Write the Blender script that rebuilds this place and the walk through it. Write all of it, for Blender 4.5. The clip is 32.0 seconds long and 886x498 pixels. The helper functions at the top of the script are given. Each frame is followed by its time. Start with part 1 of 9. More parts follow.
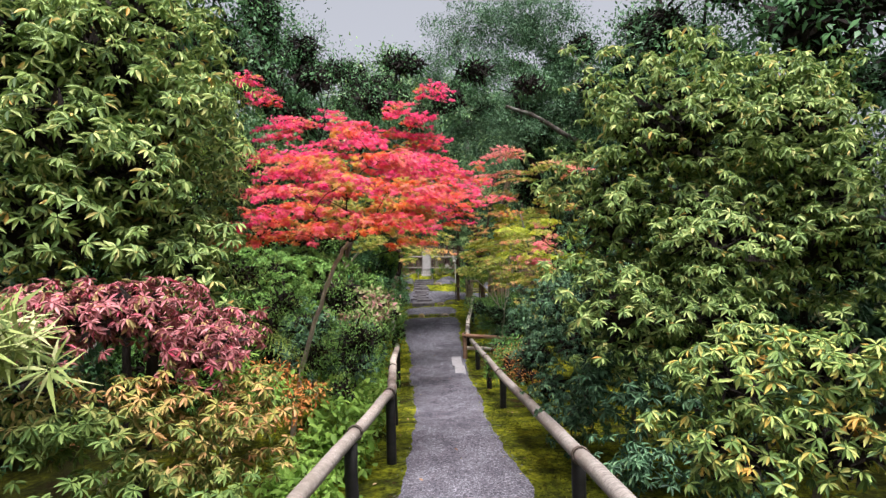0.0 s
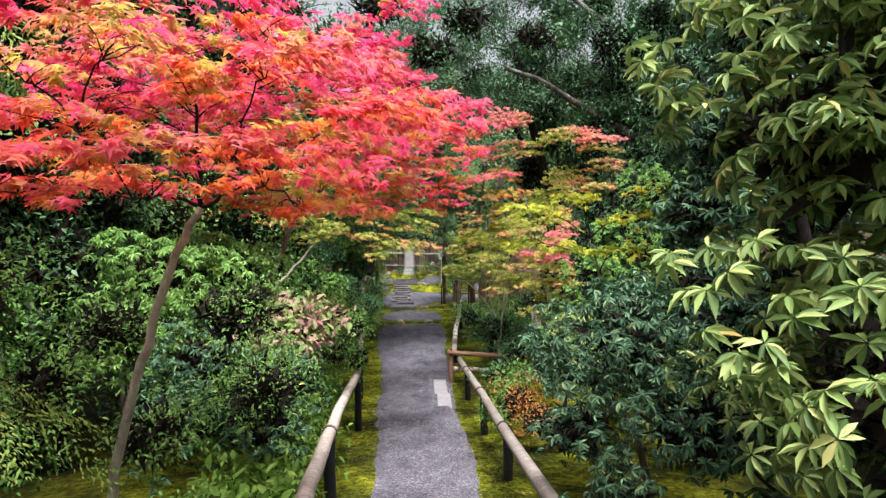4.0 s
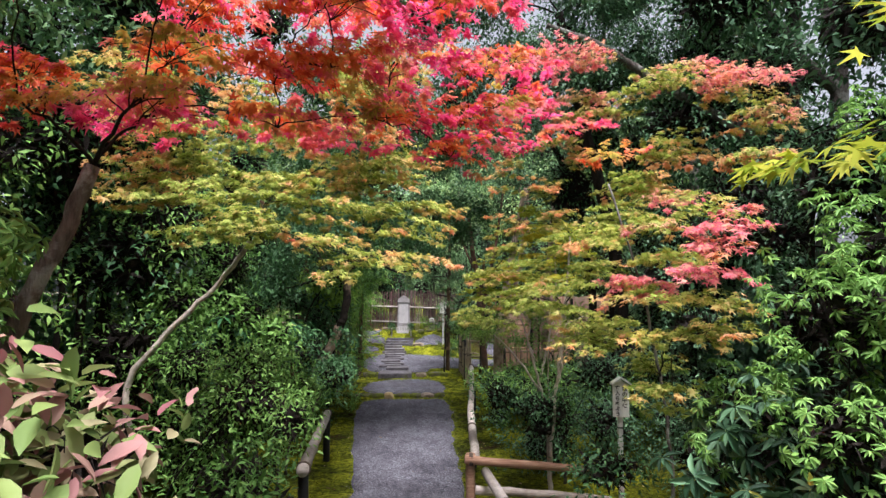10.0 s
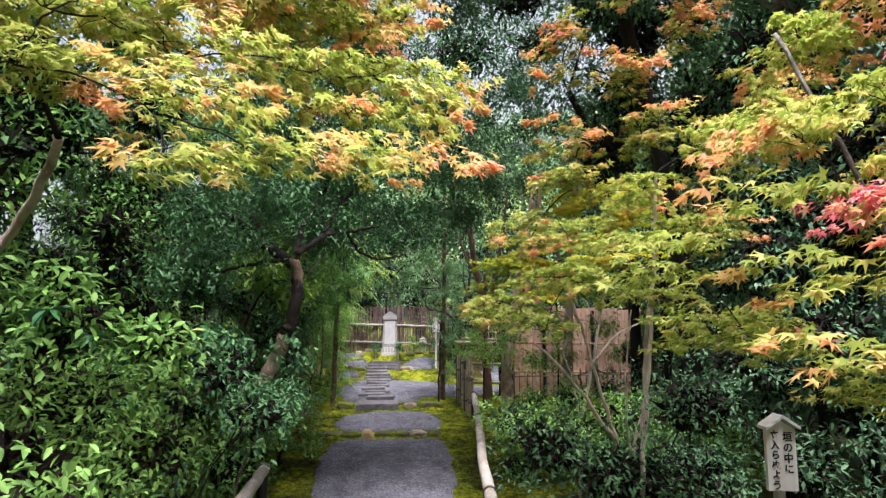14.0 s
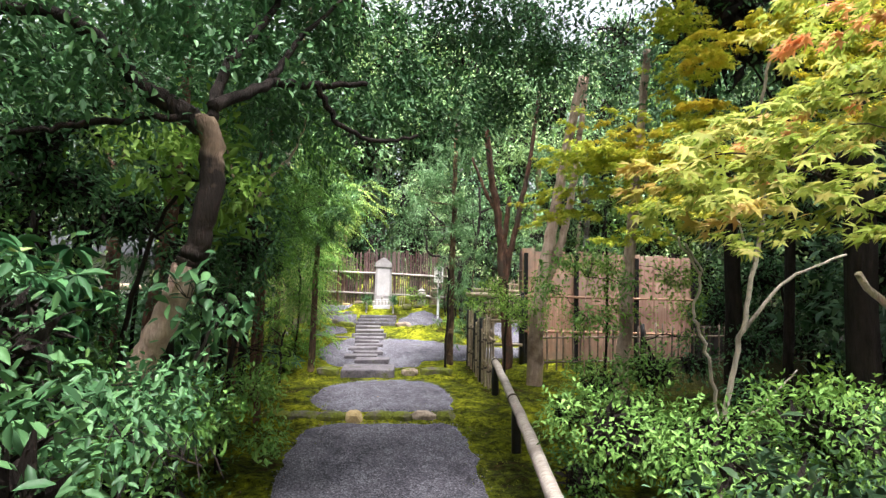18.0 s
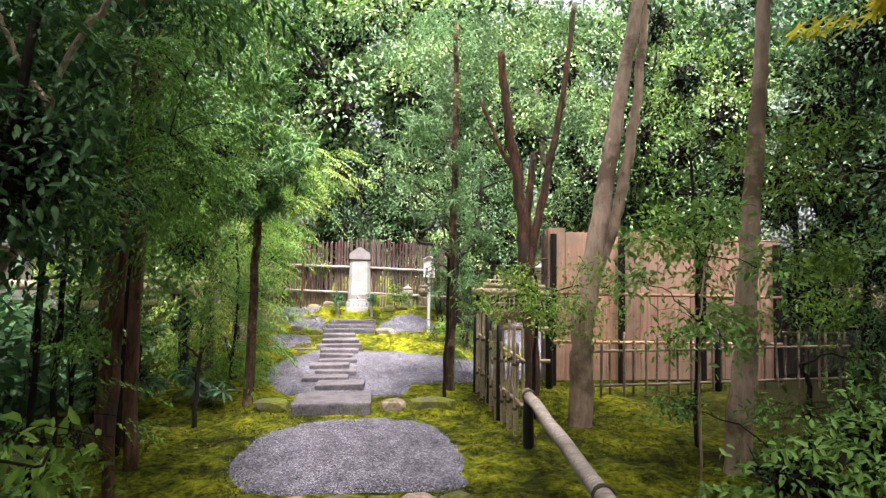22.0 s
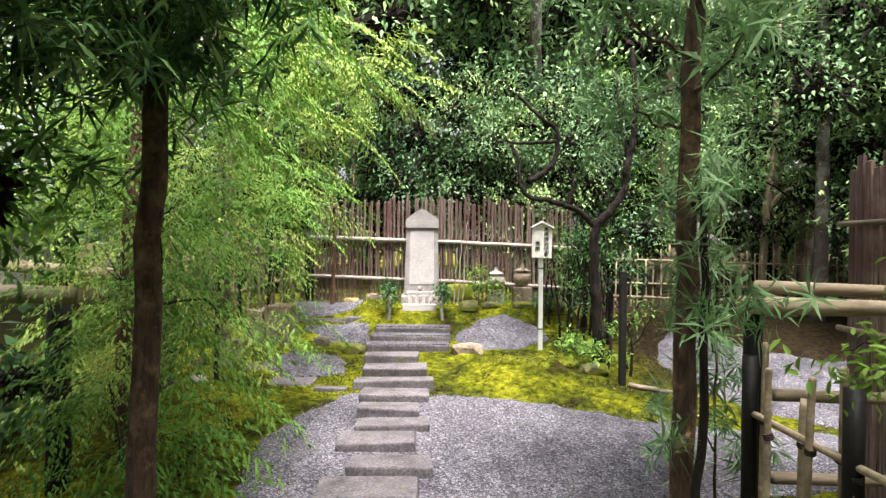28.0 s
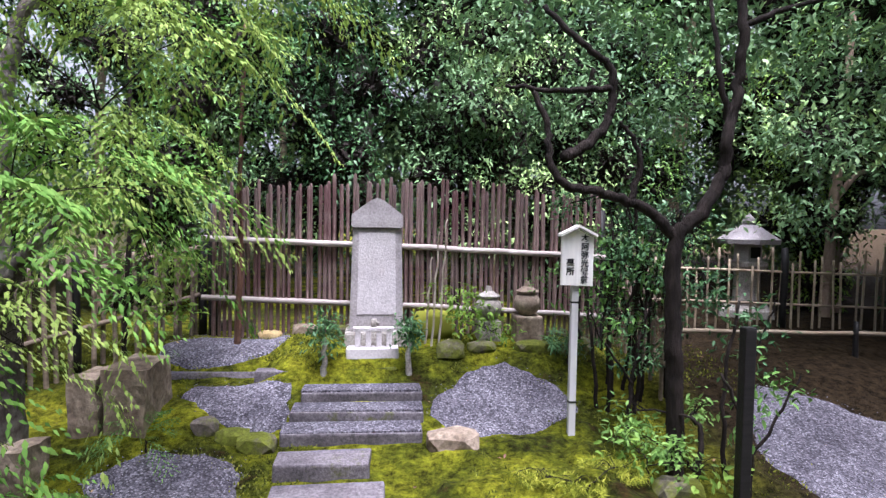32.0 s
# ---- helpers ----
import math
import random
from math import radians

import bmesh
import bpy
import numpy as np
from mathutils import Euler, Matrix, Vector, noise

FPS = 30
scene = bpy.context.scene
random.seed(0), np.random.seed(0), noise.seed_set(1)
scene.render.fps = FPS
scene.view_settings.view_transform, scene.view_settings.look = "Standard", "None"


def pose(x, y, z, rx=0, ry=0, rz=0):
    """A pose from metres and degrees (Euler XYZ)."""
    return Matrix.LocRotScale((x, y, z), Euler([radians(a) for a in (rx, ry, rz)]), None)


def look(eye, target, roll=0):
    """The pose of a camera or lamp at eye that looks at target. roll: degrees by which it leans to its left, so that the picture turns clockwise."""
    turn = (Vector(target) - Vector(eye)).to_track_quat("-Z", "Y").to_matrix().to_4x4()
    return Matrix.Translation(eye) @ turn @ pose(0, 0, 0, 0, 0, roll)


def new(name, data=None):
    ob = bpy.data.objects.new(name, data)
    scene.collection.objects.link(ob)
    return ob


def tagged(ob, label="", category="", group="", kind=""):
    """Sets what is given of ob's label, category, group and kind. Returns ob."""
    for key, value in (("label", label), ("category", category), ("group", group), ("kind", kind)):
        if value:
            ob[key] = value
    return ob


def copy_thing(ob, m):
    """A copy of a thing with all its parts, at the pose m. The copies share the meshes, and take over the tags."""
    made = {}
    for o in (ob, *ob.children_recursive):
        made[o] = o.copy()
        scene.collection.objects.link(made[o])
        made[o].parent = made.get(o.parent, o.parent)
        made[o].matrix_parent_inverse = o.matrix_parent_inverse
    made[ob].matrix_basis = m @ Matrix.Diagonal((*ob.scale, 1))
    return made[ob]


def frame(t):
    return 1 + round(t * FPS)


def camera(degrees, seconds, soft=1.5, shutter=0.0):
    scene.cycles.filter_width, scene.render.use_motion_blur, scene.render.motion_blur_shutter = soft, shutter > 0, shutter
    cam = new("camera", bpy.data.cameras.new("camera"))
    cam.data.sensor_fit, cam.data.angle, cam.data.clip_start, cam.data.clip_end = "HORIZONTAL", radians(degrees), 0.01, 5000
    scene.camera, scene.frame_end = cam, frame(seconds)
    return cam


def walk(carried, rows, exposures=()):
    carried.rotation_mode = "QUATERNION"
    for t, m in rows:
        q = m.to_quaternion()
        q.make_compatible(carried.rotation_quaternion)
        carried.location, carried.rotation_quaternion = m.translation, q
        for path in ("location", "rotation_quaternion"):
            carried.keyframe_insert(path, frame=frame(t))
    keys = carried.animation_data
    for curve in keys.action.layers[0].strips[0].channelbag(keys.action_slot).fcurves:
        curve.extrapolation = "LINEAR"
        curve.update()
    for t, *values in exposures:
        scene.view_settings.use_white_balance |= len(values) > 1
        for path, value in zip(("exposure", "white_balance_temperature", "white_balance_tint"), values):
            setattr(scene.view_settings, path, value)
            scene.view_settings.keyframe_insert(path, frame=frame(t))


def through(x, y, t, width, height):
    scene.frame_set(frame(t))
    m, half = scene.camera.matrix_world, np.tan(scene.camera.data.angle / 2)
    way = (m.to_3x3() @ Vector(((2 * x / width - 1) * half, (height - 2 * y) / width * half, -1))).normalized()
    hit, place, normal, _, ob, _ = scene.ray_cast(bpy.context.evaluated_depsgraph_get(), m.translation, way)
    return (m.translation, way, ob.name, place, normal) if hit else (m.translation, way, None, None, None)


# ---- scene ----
cam = camera(74.6, 32.0, 1.4)
SKY_STRENGTH, SUN_STRENGTH = 0.1, 3.6
# seconds, x, y, z, yaw, pitch, roll
EXPO = [(0.0, 1.0, 6100, 14), (5.0, 1.25, 6100, 12), (8.0, 1.2, 5900, 14), (13.0, 1.5, 5900, 15), (18.0, 2.2, 6100, 12), (21.0, 2.3, 6300, 18), (23.0, 2.3, 6400, 16), (28.0, 2.05, 6500, 12), (30.0, 1.8, 6400, 14), (31.2, 1.68, 5800, 22), (32.0, 1.62, 5600, 24)]
PATH = [
    (0.0, 0.000, 0.000, 1.650, -0.66, -1.53, 1.36),
    (0.5, 0.043, 0.324, 1.627, -0.82, -1.57, 1.40),
    (1.0, 0.104, 0.646, 1.597, -1.08, -1.65, 1.45),
    (1.5, 0.146, 0.993, 1.586, -1.32, -1.54, 1.44),
    (2.0, 0.122, 1.357, 1.571, -1.35, -1.51, 1.36),
    (2.5, 0.152, 1.675, 1.532, -1.55, -1.52, 1.40),
    (4.5, 0.110, 3.095, 1.466, -1.80, -2.04, 0.47),
    (5.0, 0.086, 3.428, 1.426, -1.69, -2.43, 0.33),
    (5.5, 0.086, 3.760, 1.388, -1.98, -1.99, 0.13),
    (6.0, 0.081, 4.094, 1.358, -2.18, -1.37, 0.04),
    (6.5, 0.063, 4.435, 1.341, -1.99, -0.84, 0.03),
    (7.0, 0.082, 4.771, 1.317, -2.21, -0.45, -0.13),
    (7.5, 0.084, 5.099, 1.281, -2.17, 0.54, -0.26),
    (8.0, 0.068, 5.427, 1.254, -2.13, 2.41, -0.22),
    (8.5, 0.063, 5.762, 1.224, -2.32, 3.65, -0.36),
    (9.0, 0.051, 6.092, 1.178, -2.27, 4.10, -0.43),
    (9.5, 0.044, 6.420, 1.120, -2.16, 4.43, -0.29),
    (10.0, 0.062, 6.740, 1.034, -2.25, 4.48, -0.15),
    (10.5, 0.072, 7.065, 0.990, -1.92, 6.37, -0.19),
    (11.0, 0.081, 7.385, 0.959, -1.81, 7.30, -0.16),
    (11.5, 0.108, 7.708, 0.928, -2.13, 7.75, -0.17),
    (12.0, 0.118, 8.046, 0.877, -2.25, 8.09, -0.15),
    (12.5, 0.124, 8.388, 0.832, -2.61, 8.30, -0.15),
    (13.0, 0.127, 8.716, 0.803, -3.11, 8.35, -0.17),
    (13.5, 0.089, 9.035, 0.774, -3.14, 7.98, -0.09),
    (14.0, 0.083, 9.333, 0.733, -3.25, 7.06, 0.06),
    (14.5, 0.091, 9.630, 0.721, -3.50, 5.25, 0.22),
    (15.0, 0.038, 9.918, 0.716, -3.39, 4.28, 0.20),
    (15.5, 0.006, 10.228, 0.684, -3.64, 3.37, -0.24),
    (17.5, -0.043, 11.542, 0.595, -4.39, 2.64, -0.92),
    (18.0, -0.065, 11.884, 0.590, -4.18, 2.65, -0.99),
    (18.5, -0.053, 12.218, 0.572, -4.43, 2.38, -0.89),
    (19.0, -0.054, 12.560, 0.569, -4.50, 2.24, -0.87),
    (19.5, -0.062, 12.904, 0.584, -4.37, 2.25, -0.95),
    (20.0, -0.061, 13.247, 0.561, -4.78, 2.35, -0.70),
    (20.5, -0.092, 13.591, 0.536, -4.87, 2.38, -0.66),
    (21.0, -0.090, 13.924, 0.505, -5.10, 2.58, -0.59),
    (21.5, -0.047, 14.267, 0.482, -5.73, 2.74, -0.69),
    (22.0, -0.031, 14.611, 0.461, -5.92, 2.73, -0.69),
    (22.5, -0.034, 14.949, 0.439, -6.08, 2.79, -0.78),
    (23.0, -0.077, 15.301, 0.423, -6.22, 2.89, -0.95),
    (23.5, -0.171, 15.652, 0.400, -5.60, 2.83, -1.11),
    (24.0, -0.223, 15.989, 0.385, -4.09, 1.83, -1.25),
    (24.5, -0.242, 16.345, 0.392, -2.56, 1.32, -1.34),
    (25.0, -0.290, 16.712, 0.405, -1.08, 0.92, -0.99),
    (25.5, -0.284, 17.054, 0.410, -0.79, 0.70, -0.74),
    (27.5, -0.296, 18.394, 0.512, -1.40, -0.07, -0.67),
    (28.0, -0.381, 18.738, 0.534, -1.38, -0.08, -0.65),
    (28.5, -0.416, 19.057, 0.533, -1.81, -0.51, -0.52),
    (29.0, -0.418, 19.373, 0.588, -2.23, -0.37, -0.70),
    (29.5, -0.445, 19.671, 0.608, -2.43, -0.86, -0.74),
    (30.0, -0.437, 19.984, 0.618, -2.55, -0.96, -0.65),
    (30.5, -0.374, 20.320, 0.641, -3.11, -1.21, -0.67),
    (31.0, -0.365, 20.623, 0.688, -3.39, -1.82, -0.75),
    (31.5, -0.398, 20.918, 0.768, -3.70, -1.30, -0.68),
    (32.0, -0.398, 21.187, 0.814, -5.58, -2.51, -0.97),
]
walk(cam, [(t, pose(x, y, z, 90 + pitch, roll, yaw)) for t, x, y, z, yaw, pitch, roll in PATH], EXPO)

# ---------------------------------------------------------------- light
SUN_EL, SUN_AZ = 73.0, 165.0
world = bpy.data.worlds.new("sky")
scene.world = world
world.use_nodes = True
_wn, _wl = world.node_tree.nodes, world.node_tree.links
_sky = _wn.new("ShaderNodeTexSky")
_sky.sky_type, _sky.sun_disc = "NISHITA", False
_sky.sun_elevation, _sky.sun_rotation = radians(SUN_EL), radians(SUN_AZ)
_sky.air_density, _sky.dust_density, _sky.ozone_density = 1.0, 6.0, 1.0
_hsv = _wn.new("ShaderNodeHueSaturation")
_hsv.inputs["Saturation"].default_value = 0.12
_wl.new(_sky.outputs[0], _hsv.inputs["Color"])
_wl.new(_hsv.outputs[0], _wn["Background"].inputs[0])
_wn["Background"].inputs[1].default_value = SKY_STRENGTH
sun_data = bpy.data.lights.new("sun", "SUN")
sun_data.energy, sun_data.angle, sun_data.color = SUN_STRENGTH, radians(28), (1.0, 0.95, 0.87)
sun = new("sun", sun_data)
_sd = Vector((math.sin(radians(SUN_AZ)) * math.cos(radians(SUN_EL)), math.cos(radians(SUN_AZ)) * math.cos(radians(SUN_EL)), math.sin(radians(SUN_EL))))
sun.matrix_world = look(_sd * 50, (0, 0, 0))


# ---------------------------------------------------------------- materials
def node_mat(name, rough=0.8, spec=0.3):
    m = bpy.data.materials.new(name)
    m.use_nodes = True
    b = m.node_tree.nodes["Principled BSDF"]
    b.inputs["Roughness"].default_value = rough
    b.inputs["Specular IOR Level"].default_value = spec
    return m, m.node_tree.nodes, m.node_tree.links, b


def ramp(nodes, stops):
    r = nodes.new("ShaderNodeValToRGB")
    e = r.color_ramp.elements
    while len(e) < len(stops):
        e.new(0.5)
    for k, (p, c) in enumerate(stops):
        e[k].position, e[k].color = p, (*c, 1)
    return r


def noise_tex(nodes, links, coord, scale, detail=4, rough=0.6, stretch=None):
    n = nodes.new("ShaderNodeTexNoise")
    n.inputs["Scale"].default_value, n.inputs["Detail"].default_value, n.inputs["Roughness"].default_value = scale, detail, rough
    if stretch:
        mp = nodes.new("ShaderNodeMapping")
        mp.inputs["Scale"].default_value = stretch
        links.new(coord, mp.inputs["Vector"])
        coord = mp.outputs[0]
    links.new(coord, n.inputs["Vector"])
    return n


def mixed(nodes, links, fac, a, b, mode="MIX"):
    m = nodes.new("ShaderNodeMix")
    m.data_type, m.blend_type = "RGBA", mode
    for sock, v in ((m.inputs[0], fac), (m.inputs[6], a), (m.inputs[7], b)):
        if hasattr(v, "is_output"):
            links.new(v, sock)
        elif isinstance(v, (int, float)):
            sock.default_value = v
        else:
            sock.default_value = (*v, 1)
    return m.outputs[2]


def bumped(nodes, links, b, height, strength, dist):
    bp = nodes.new("ShaderNodeBump")
    bp.inputs["Strength"].default_value, bp.inputs["Distance"].default_value = strength, dist
    links.new(height, bp.inputs["Height"])
    links.new(bp.outputs[0], b.inputs["Normal"])


def leaf_mat(name, stops, rough=0.45, through=0.18, patch=None, patch_scale=1.2, patch_cut=(0.45, 0.6), tip=None, tip_at=(0.45, 0.75), spread=1.0):
    """Leaves: every leaf takes its own tone from stops (spread: how far the tones part); patches of a second colour, and a colour that comes in towards the crown's top."""
    m, n, l, b = node_mat(name, rough + 0.1, 0.22)
    geo = n.new("ShaderNodeNewGeometry")
    r = ramp(n, stops)
    tone = n.new("ShaderNodeMapRange")
    tone.inputs[3].default_value, tone.inputs[4].default_value = 0.5 - 0.5 * spread, 0.5 + 0.5 * spread
    l.new(geo.outputs["Random Per Island"], tone.inputs[0])
    l.new(tone.outputs[0], r.inputs[0])
    col = r.outputs[0]
    if patch:
        nz = noise_tex(n, l, geo.outputs["Position"], patch_scale, 2)
        pr = ramp(n, [(patch_cut[0], (0, 0, 0)), (patch_cut[1], (1, 1, 1))])
        l.new(nz.outputs[0], pr.inputs[0])
        r2 = ramp(n, patch)
        l.new(tone.outputs[0], r2.inputs[0])
        col = mixed(n, l, pr.outputs[0], col, r2.outputs[0])
    if tip:
        at = n.new("ShaderNodeAttribute")
        at.attribute_name = "turned"
        nz = noise_tex(n, l, geo.outputs["Position"], 2.6, 3)
        add = n.new("ShaderNodeMath")
        add.operation = "MULTIPLY_ADD"
        l.new(nz.outputs[0], add.inputs[0])
        add.inputs[1].default_value = 0.9
        l.new(at.outputs["Fac"], add.inputs[2])
        mr = n.new("ShaderNodeMapRange")
        mr.inputs[1].default_value, mr.inputs[2].default_value = tip_at[0] + 0.45, tip_at[1] + 0.45
        l.new(add.outputs[0], mr.inputs[0])
        r3 = ramp(n, tip)
        l.new(geo.outputs["Random Per Island"], r3.inputs[0])
        col = mixed(n, l, mr.outputs[0], col, r3.outputs[0])
    l.new(col, b.inputs["Base Color"])
    tr = n.new("ShaderNodeBsdfTranslucent")
    l.new(col, tr.inputs["Color"])
    mx = n.new("ShaderNodeMixShader")
    mx.inputs[0].default_value = through
    l.new(b.outputs[0], mx.inputs[1])
    l.new(tr.outputs[0], mx.inputs[2])
    l.new(mx.outputs[0], n["Material Output"].inputs[0])
    return m


def bark_mat(name, dark, light, lichen=None, scale=9, blotch=2.5):
    m, n, l, b = node_mat(name, 0.9, 0.2)
    tc = n.new("ShaderNodeNewGeometry").outputs["Position"]
    n1 = noise_tex(n, l, tc, scale, 6, 0.7, (2.2, 2.2, 0.5))
    r = ramp(n, [(0.3, dark), (0.7, light)])
    l.new(n1.outputs[0], r.inputs[0])
    col = r.outputs[0]
    if lichen:
        n2 = noise_tex(n, l, tc, blotch, 5, 0.7)
        r2 = ramp(n, [(0.5, (0, 0, 0)), (0.62, (1, 1, 1))])
        l.new(n2.outputs[0], r2.inputs[0])
        col = mixed(n, l, r2.outputs[0], col, lichen)
    l.new(col, b.inputs["Base Color"])
    bumped(n, l, b, n1.outputs[0], 1.0, 0.035)
    return m


def wood_mat(name, dark, light, grain=(1, 14, 14), scale=3.0, rough=0.75, stain=None, bump=0.4):
    m, n, l, b = node_mat(name, rough, 0.3)
    tc = n.new("ShaderNodeTexCoord").outputs["Object"]
    n1 = noise_tex(n, l, tc, scale, 6, 0.65, grain)
    r = ramp(n, [(0.3, dark), (0.68, light)])
    l.new(n1.outputs[0], r.inputs[0])
    oi = n.new("ShaderNodeObjectInfo")
    tone = ramp(n, [(0, (0.7, 0.7, 0.7)), (1, (1.2, 1.17, 1.12))])
    l.new(oi.outputs["Random"], tone.inputs[0])
    col = mixed(n, l, 1.0, r.outputs[0], tone.outputs[0], "MULTIPLY")
    if stain:
        n2 = noise_tex(n, l, n.new("ShaderNodeNewGeometry").outputs["Position"], 2.2, 6, 0.7)
        r2 = ramp(n, [(0.46, (0, 0, 0)), (0.64, (1, 1, 1))])
        l.new(n2.outputs[0], r2.inputs[0])
        col = mixed(n, l, r2.outputs[0], col, stain)
    l.new(col, b.inputs["Base Color"])
    bumped(n, l, b, n1.outputs[0], bump, 0.01)
    return m


def stone_mat(name, dark, light, moss=None, moss_cut=(0.5, 0.62), fine=60, speckle=0.5):
    m, n, l, b = node_mat(name, 0.85, 0.3)
    tc = n.new("ShaderNodeNewGeometry").outputs["Position"]
    n1 = noise_tex(n, l, tc, 5, 6, 0.65)
    r = ramp(n, [(0.3, dark), (0.7, light)])
    l.new(n1.outputs[0], r.inputs[0])
    n2 = noise_tex(n, l, tc, fine, 3, 0.7)
    r2 = ramp(n, [(0.35, (1 - speckle,) * 3), (0.65, (1.15,) * 3)])
    l.new(n2.outputs[0], r2.inputs[0])
    col = mixed(n, l, 1.0, r.outputs[0], r2.outputs[0], "MULTIPLY")
    if moss:
        n3 = noise_tex(n, l, tc, 3.2, 6, 0.7)
        r3 = ramp(n, [(moss_cut[0], (0, 0, 0)), (moss_cut[1], (1, 1, 1))])
        l.new(n3.outputs[0], r3.inputs[0])
        r4 = ramp(n, [(0.3, (0.3, 0.3, 0.3)), (0.7, (1.7, 1.7, 1.5))])
        l.new(noise_tex(n, l, tc, 28, 6, 0.8).outputs[0], r4.inputs[0])
        col = mixed(n, l, r3.outputs[0], col, mixed(n, l, 1.0, moss, r4.outputs[0], "MULTIPLY"))
    l.new(col, b.inputs["Base Color"])
    bumped(n, l, b, n2.outputs[0], 0.5, 0.01)
    return m


def gravel_mat(name):
    m, n, l, b = node_mat(name, 0.9, 0.25)
    tc = n.new("ShaderNodeNewGeometry").outputs["Position"]
    v = n.new("ShaderNodeTexVoronoi")
    v.inputs["Scale"].default_value = 88
    l.new(tc, v.inputs["Vector"])
    sep = n.new("ShaderNodeSeparateColor")
    l.new(v.outputs["Color"], sep.inputs[0])
    r = ramp(n, [(0.0, (0.06, 0.058, 0.069)), (0.35, (0.14, 0.133, 0.157)), (0.75, (0.21, 0.202, 0.234)), (1.0, (0.38, 0.37, 0.41))])
    l.new(sep.outputs[0], r.inputs[0])
    edge = ramp(n, [(0.25, (1, 1, 1)), (0.75, (0.35, 0.34, 0.35))])
    l.new(v.outputs["Distance"], edge.inputs[0])
    col = mixed(n, l, 0.85, r.outputs[0], edge.outputs[0], "MULTIPLY")
    n2 = noise_tex(n, l, tc, 1.7, 6, 0.7)
    r2 = ramp(n, [(0.36, (0.6, 0.58, 0.6)), (0.64, (1.08, 1.07, 1.07))])
    l.new(n2.outputs[0], r2.inputs[0])
    col = mixed(n, l, 1.0, col, r2.outputs[0], "MULTIPLY")
    # trodden, damp patches drawn out along the walk
    n4 = noise_tex(n, l, tc, 2.6, 6, 0.75, (1.3, 0.7, 1))
    r4 = ramp(n, [(0.47, (1.08, 1.08, 1.08)), (0.62, (0.62, 0.61, 0.64))])
    l.new(n4.outputs[0], r4.inputs[0])
    col = mixed(n, l, 1.0, col, r4.outputs[0], "MULTIPLY")
    l.new(col, b.inputs["Base Color"])
    bumped(n, l, b, v.outputs["Distance"], 0.6, 0.012)
    return m


def moss_mat(name):
    m, n, l, b = node_mat(name, 0.95, 0.1)
    tc = n.new("ShaderNodeNewGeometry").outputs["Position"]
    n1 = noise_tex(n, l, tc, 1.7, 9, 0.72)
    r = ramp(n, [(0.28, (0.028, 0.015, 0.008)), (0.36, (0.065, 0.042, 0.013)), (0.41, (0.05, 0.062, 0.008)), (0.48, (0.13, 0.15, 0.009)), (0.56, (0.25, 0.27, 0.013)), (0.66, (0.4, 0.4, 0.026))])
    l.new(n1.outputs[0], r.inputs[0])
    n2 = noise_tex(n, l, tc, 16, 8, 0.8)
    r2 = ramp(n, [(0.38, (0.2, 0.19, 0.17)), (0.5, (0.9, 0.9, 0.88)), (0.62, (1.7, 1.68, 1.5))])
    l.new(n2.outputs[0], r2.inputs[0])
    col = mixed(n, l, 1.0, r.outputs[0], r2.outputs[0], "MULTIPLY")
    # bare brown soil away from the walk
    sep = n.new("ShaderNodeSeparateXYZ")
    l.new(tc, sep.inputs[0])
    ab = n.new("ShaderNodeMath")
    ab.operation = "ABSOLUTE"
    l.new(sep.outputs["X"], ab.inputs[0])
    mr = n.new("ShaderNodeMapRange")
    mr.inputs[1].default_value, mr.inputs[2].default_value = 2.2, 4.5
    l.new(ab.outputs[0], mr.inputs[0])
    col = mixed(n, l, mr.outputs[0], col, (0.042, 0.04, 0.012))
    # trodden brown earth before the lantern
    part_x, part_y, both = n.new("ShaderNodeMapRange"), n.new("ShaderNodeMapRange"), n.new("ShaderNodeMath")
    part_x.inputs[1].default_value, part_x.inputs[2].default_value = 1.25, 1.9
    part_y.inputs[1].default_value, part_y.inputs[2].default_value = 23.2, 24.0
    l.new(sep.outputs["X"], part_x.inputs[0])
    l.new(sep.outputs["Y"], part_y.inputs[0])
    both.operation = "MULTIPLY"
    l.new(part_x.outputs[0], both.inputs[0])
    l.new(part_y.outputs[0], both.inputs[1])
    soil = mixed(n, l, 1.0, (0.05, 0.034, 0.018), r2.outputs[0], "MULTIPLY")
    col = mixed(n, l, both.outputs[0], col, soil)
    l.new(col, b.inputs["Base Color"])
    n3 = noise_tex(n, l, tc, 55, 8, 0.85)
    bumped(n, l, b, n3.outputs[0], 1.0, 0.06)
    return m


GRAVEL = gravel_mat("gravel")
MOSS = moss_mat("moss_and_soil")
ROUND_WOOD = wood_mat("weathered_pole", (0.2, 0.165, 0.145), (0.52, 0.46, 0.42), scale=4, stain=(0.2, 0.165, 0.14))
RAIL_GREY = wood_mat("grey_bamboo_rail", (0.24, 0.2, 0.19), (0.58, 0.52, 0.5), scale=4, stain=(0.3, 0.26, 0.24))
BROWN_POLE = wood_mat("brown_pole", (0.22, 0.1, 0.06), (0.48, 0.3, 0.2), scale=4)
CHAR = wood_mat("charred_post", (0.005, 0.0045, 0.0045), (0.014, 0.013, 0.013), rough=0.6)
ROPE = wood_mat("palm_rope", (0.03, 0.022, 0.018), (0.12, 0.09, 0.07), scale=30)
BAMBOO = wood_mat("dry_bamboo", (0.26, 0.2, 0.13), (0.5, 0.42, 0.31), scale=3, stain=(0.25, 0.19, 0.13))
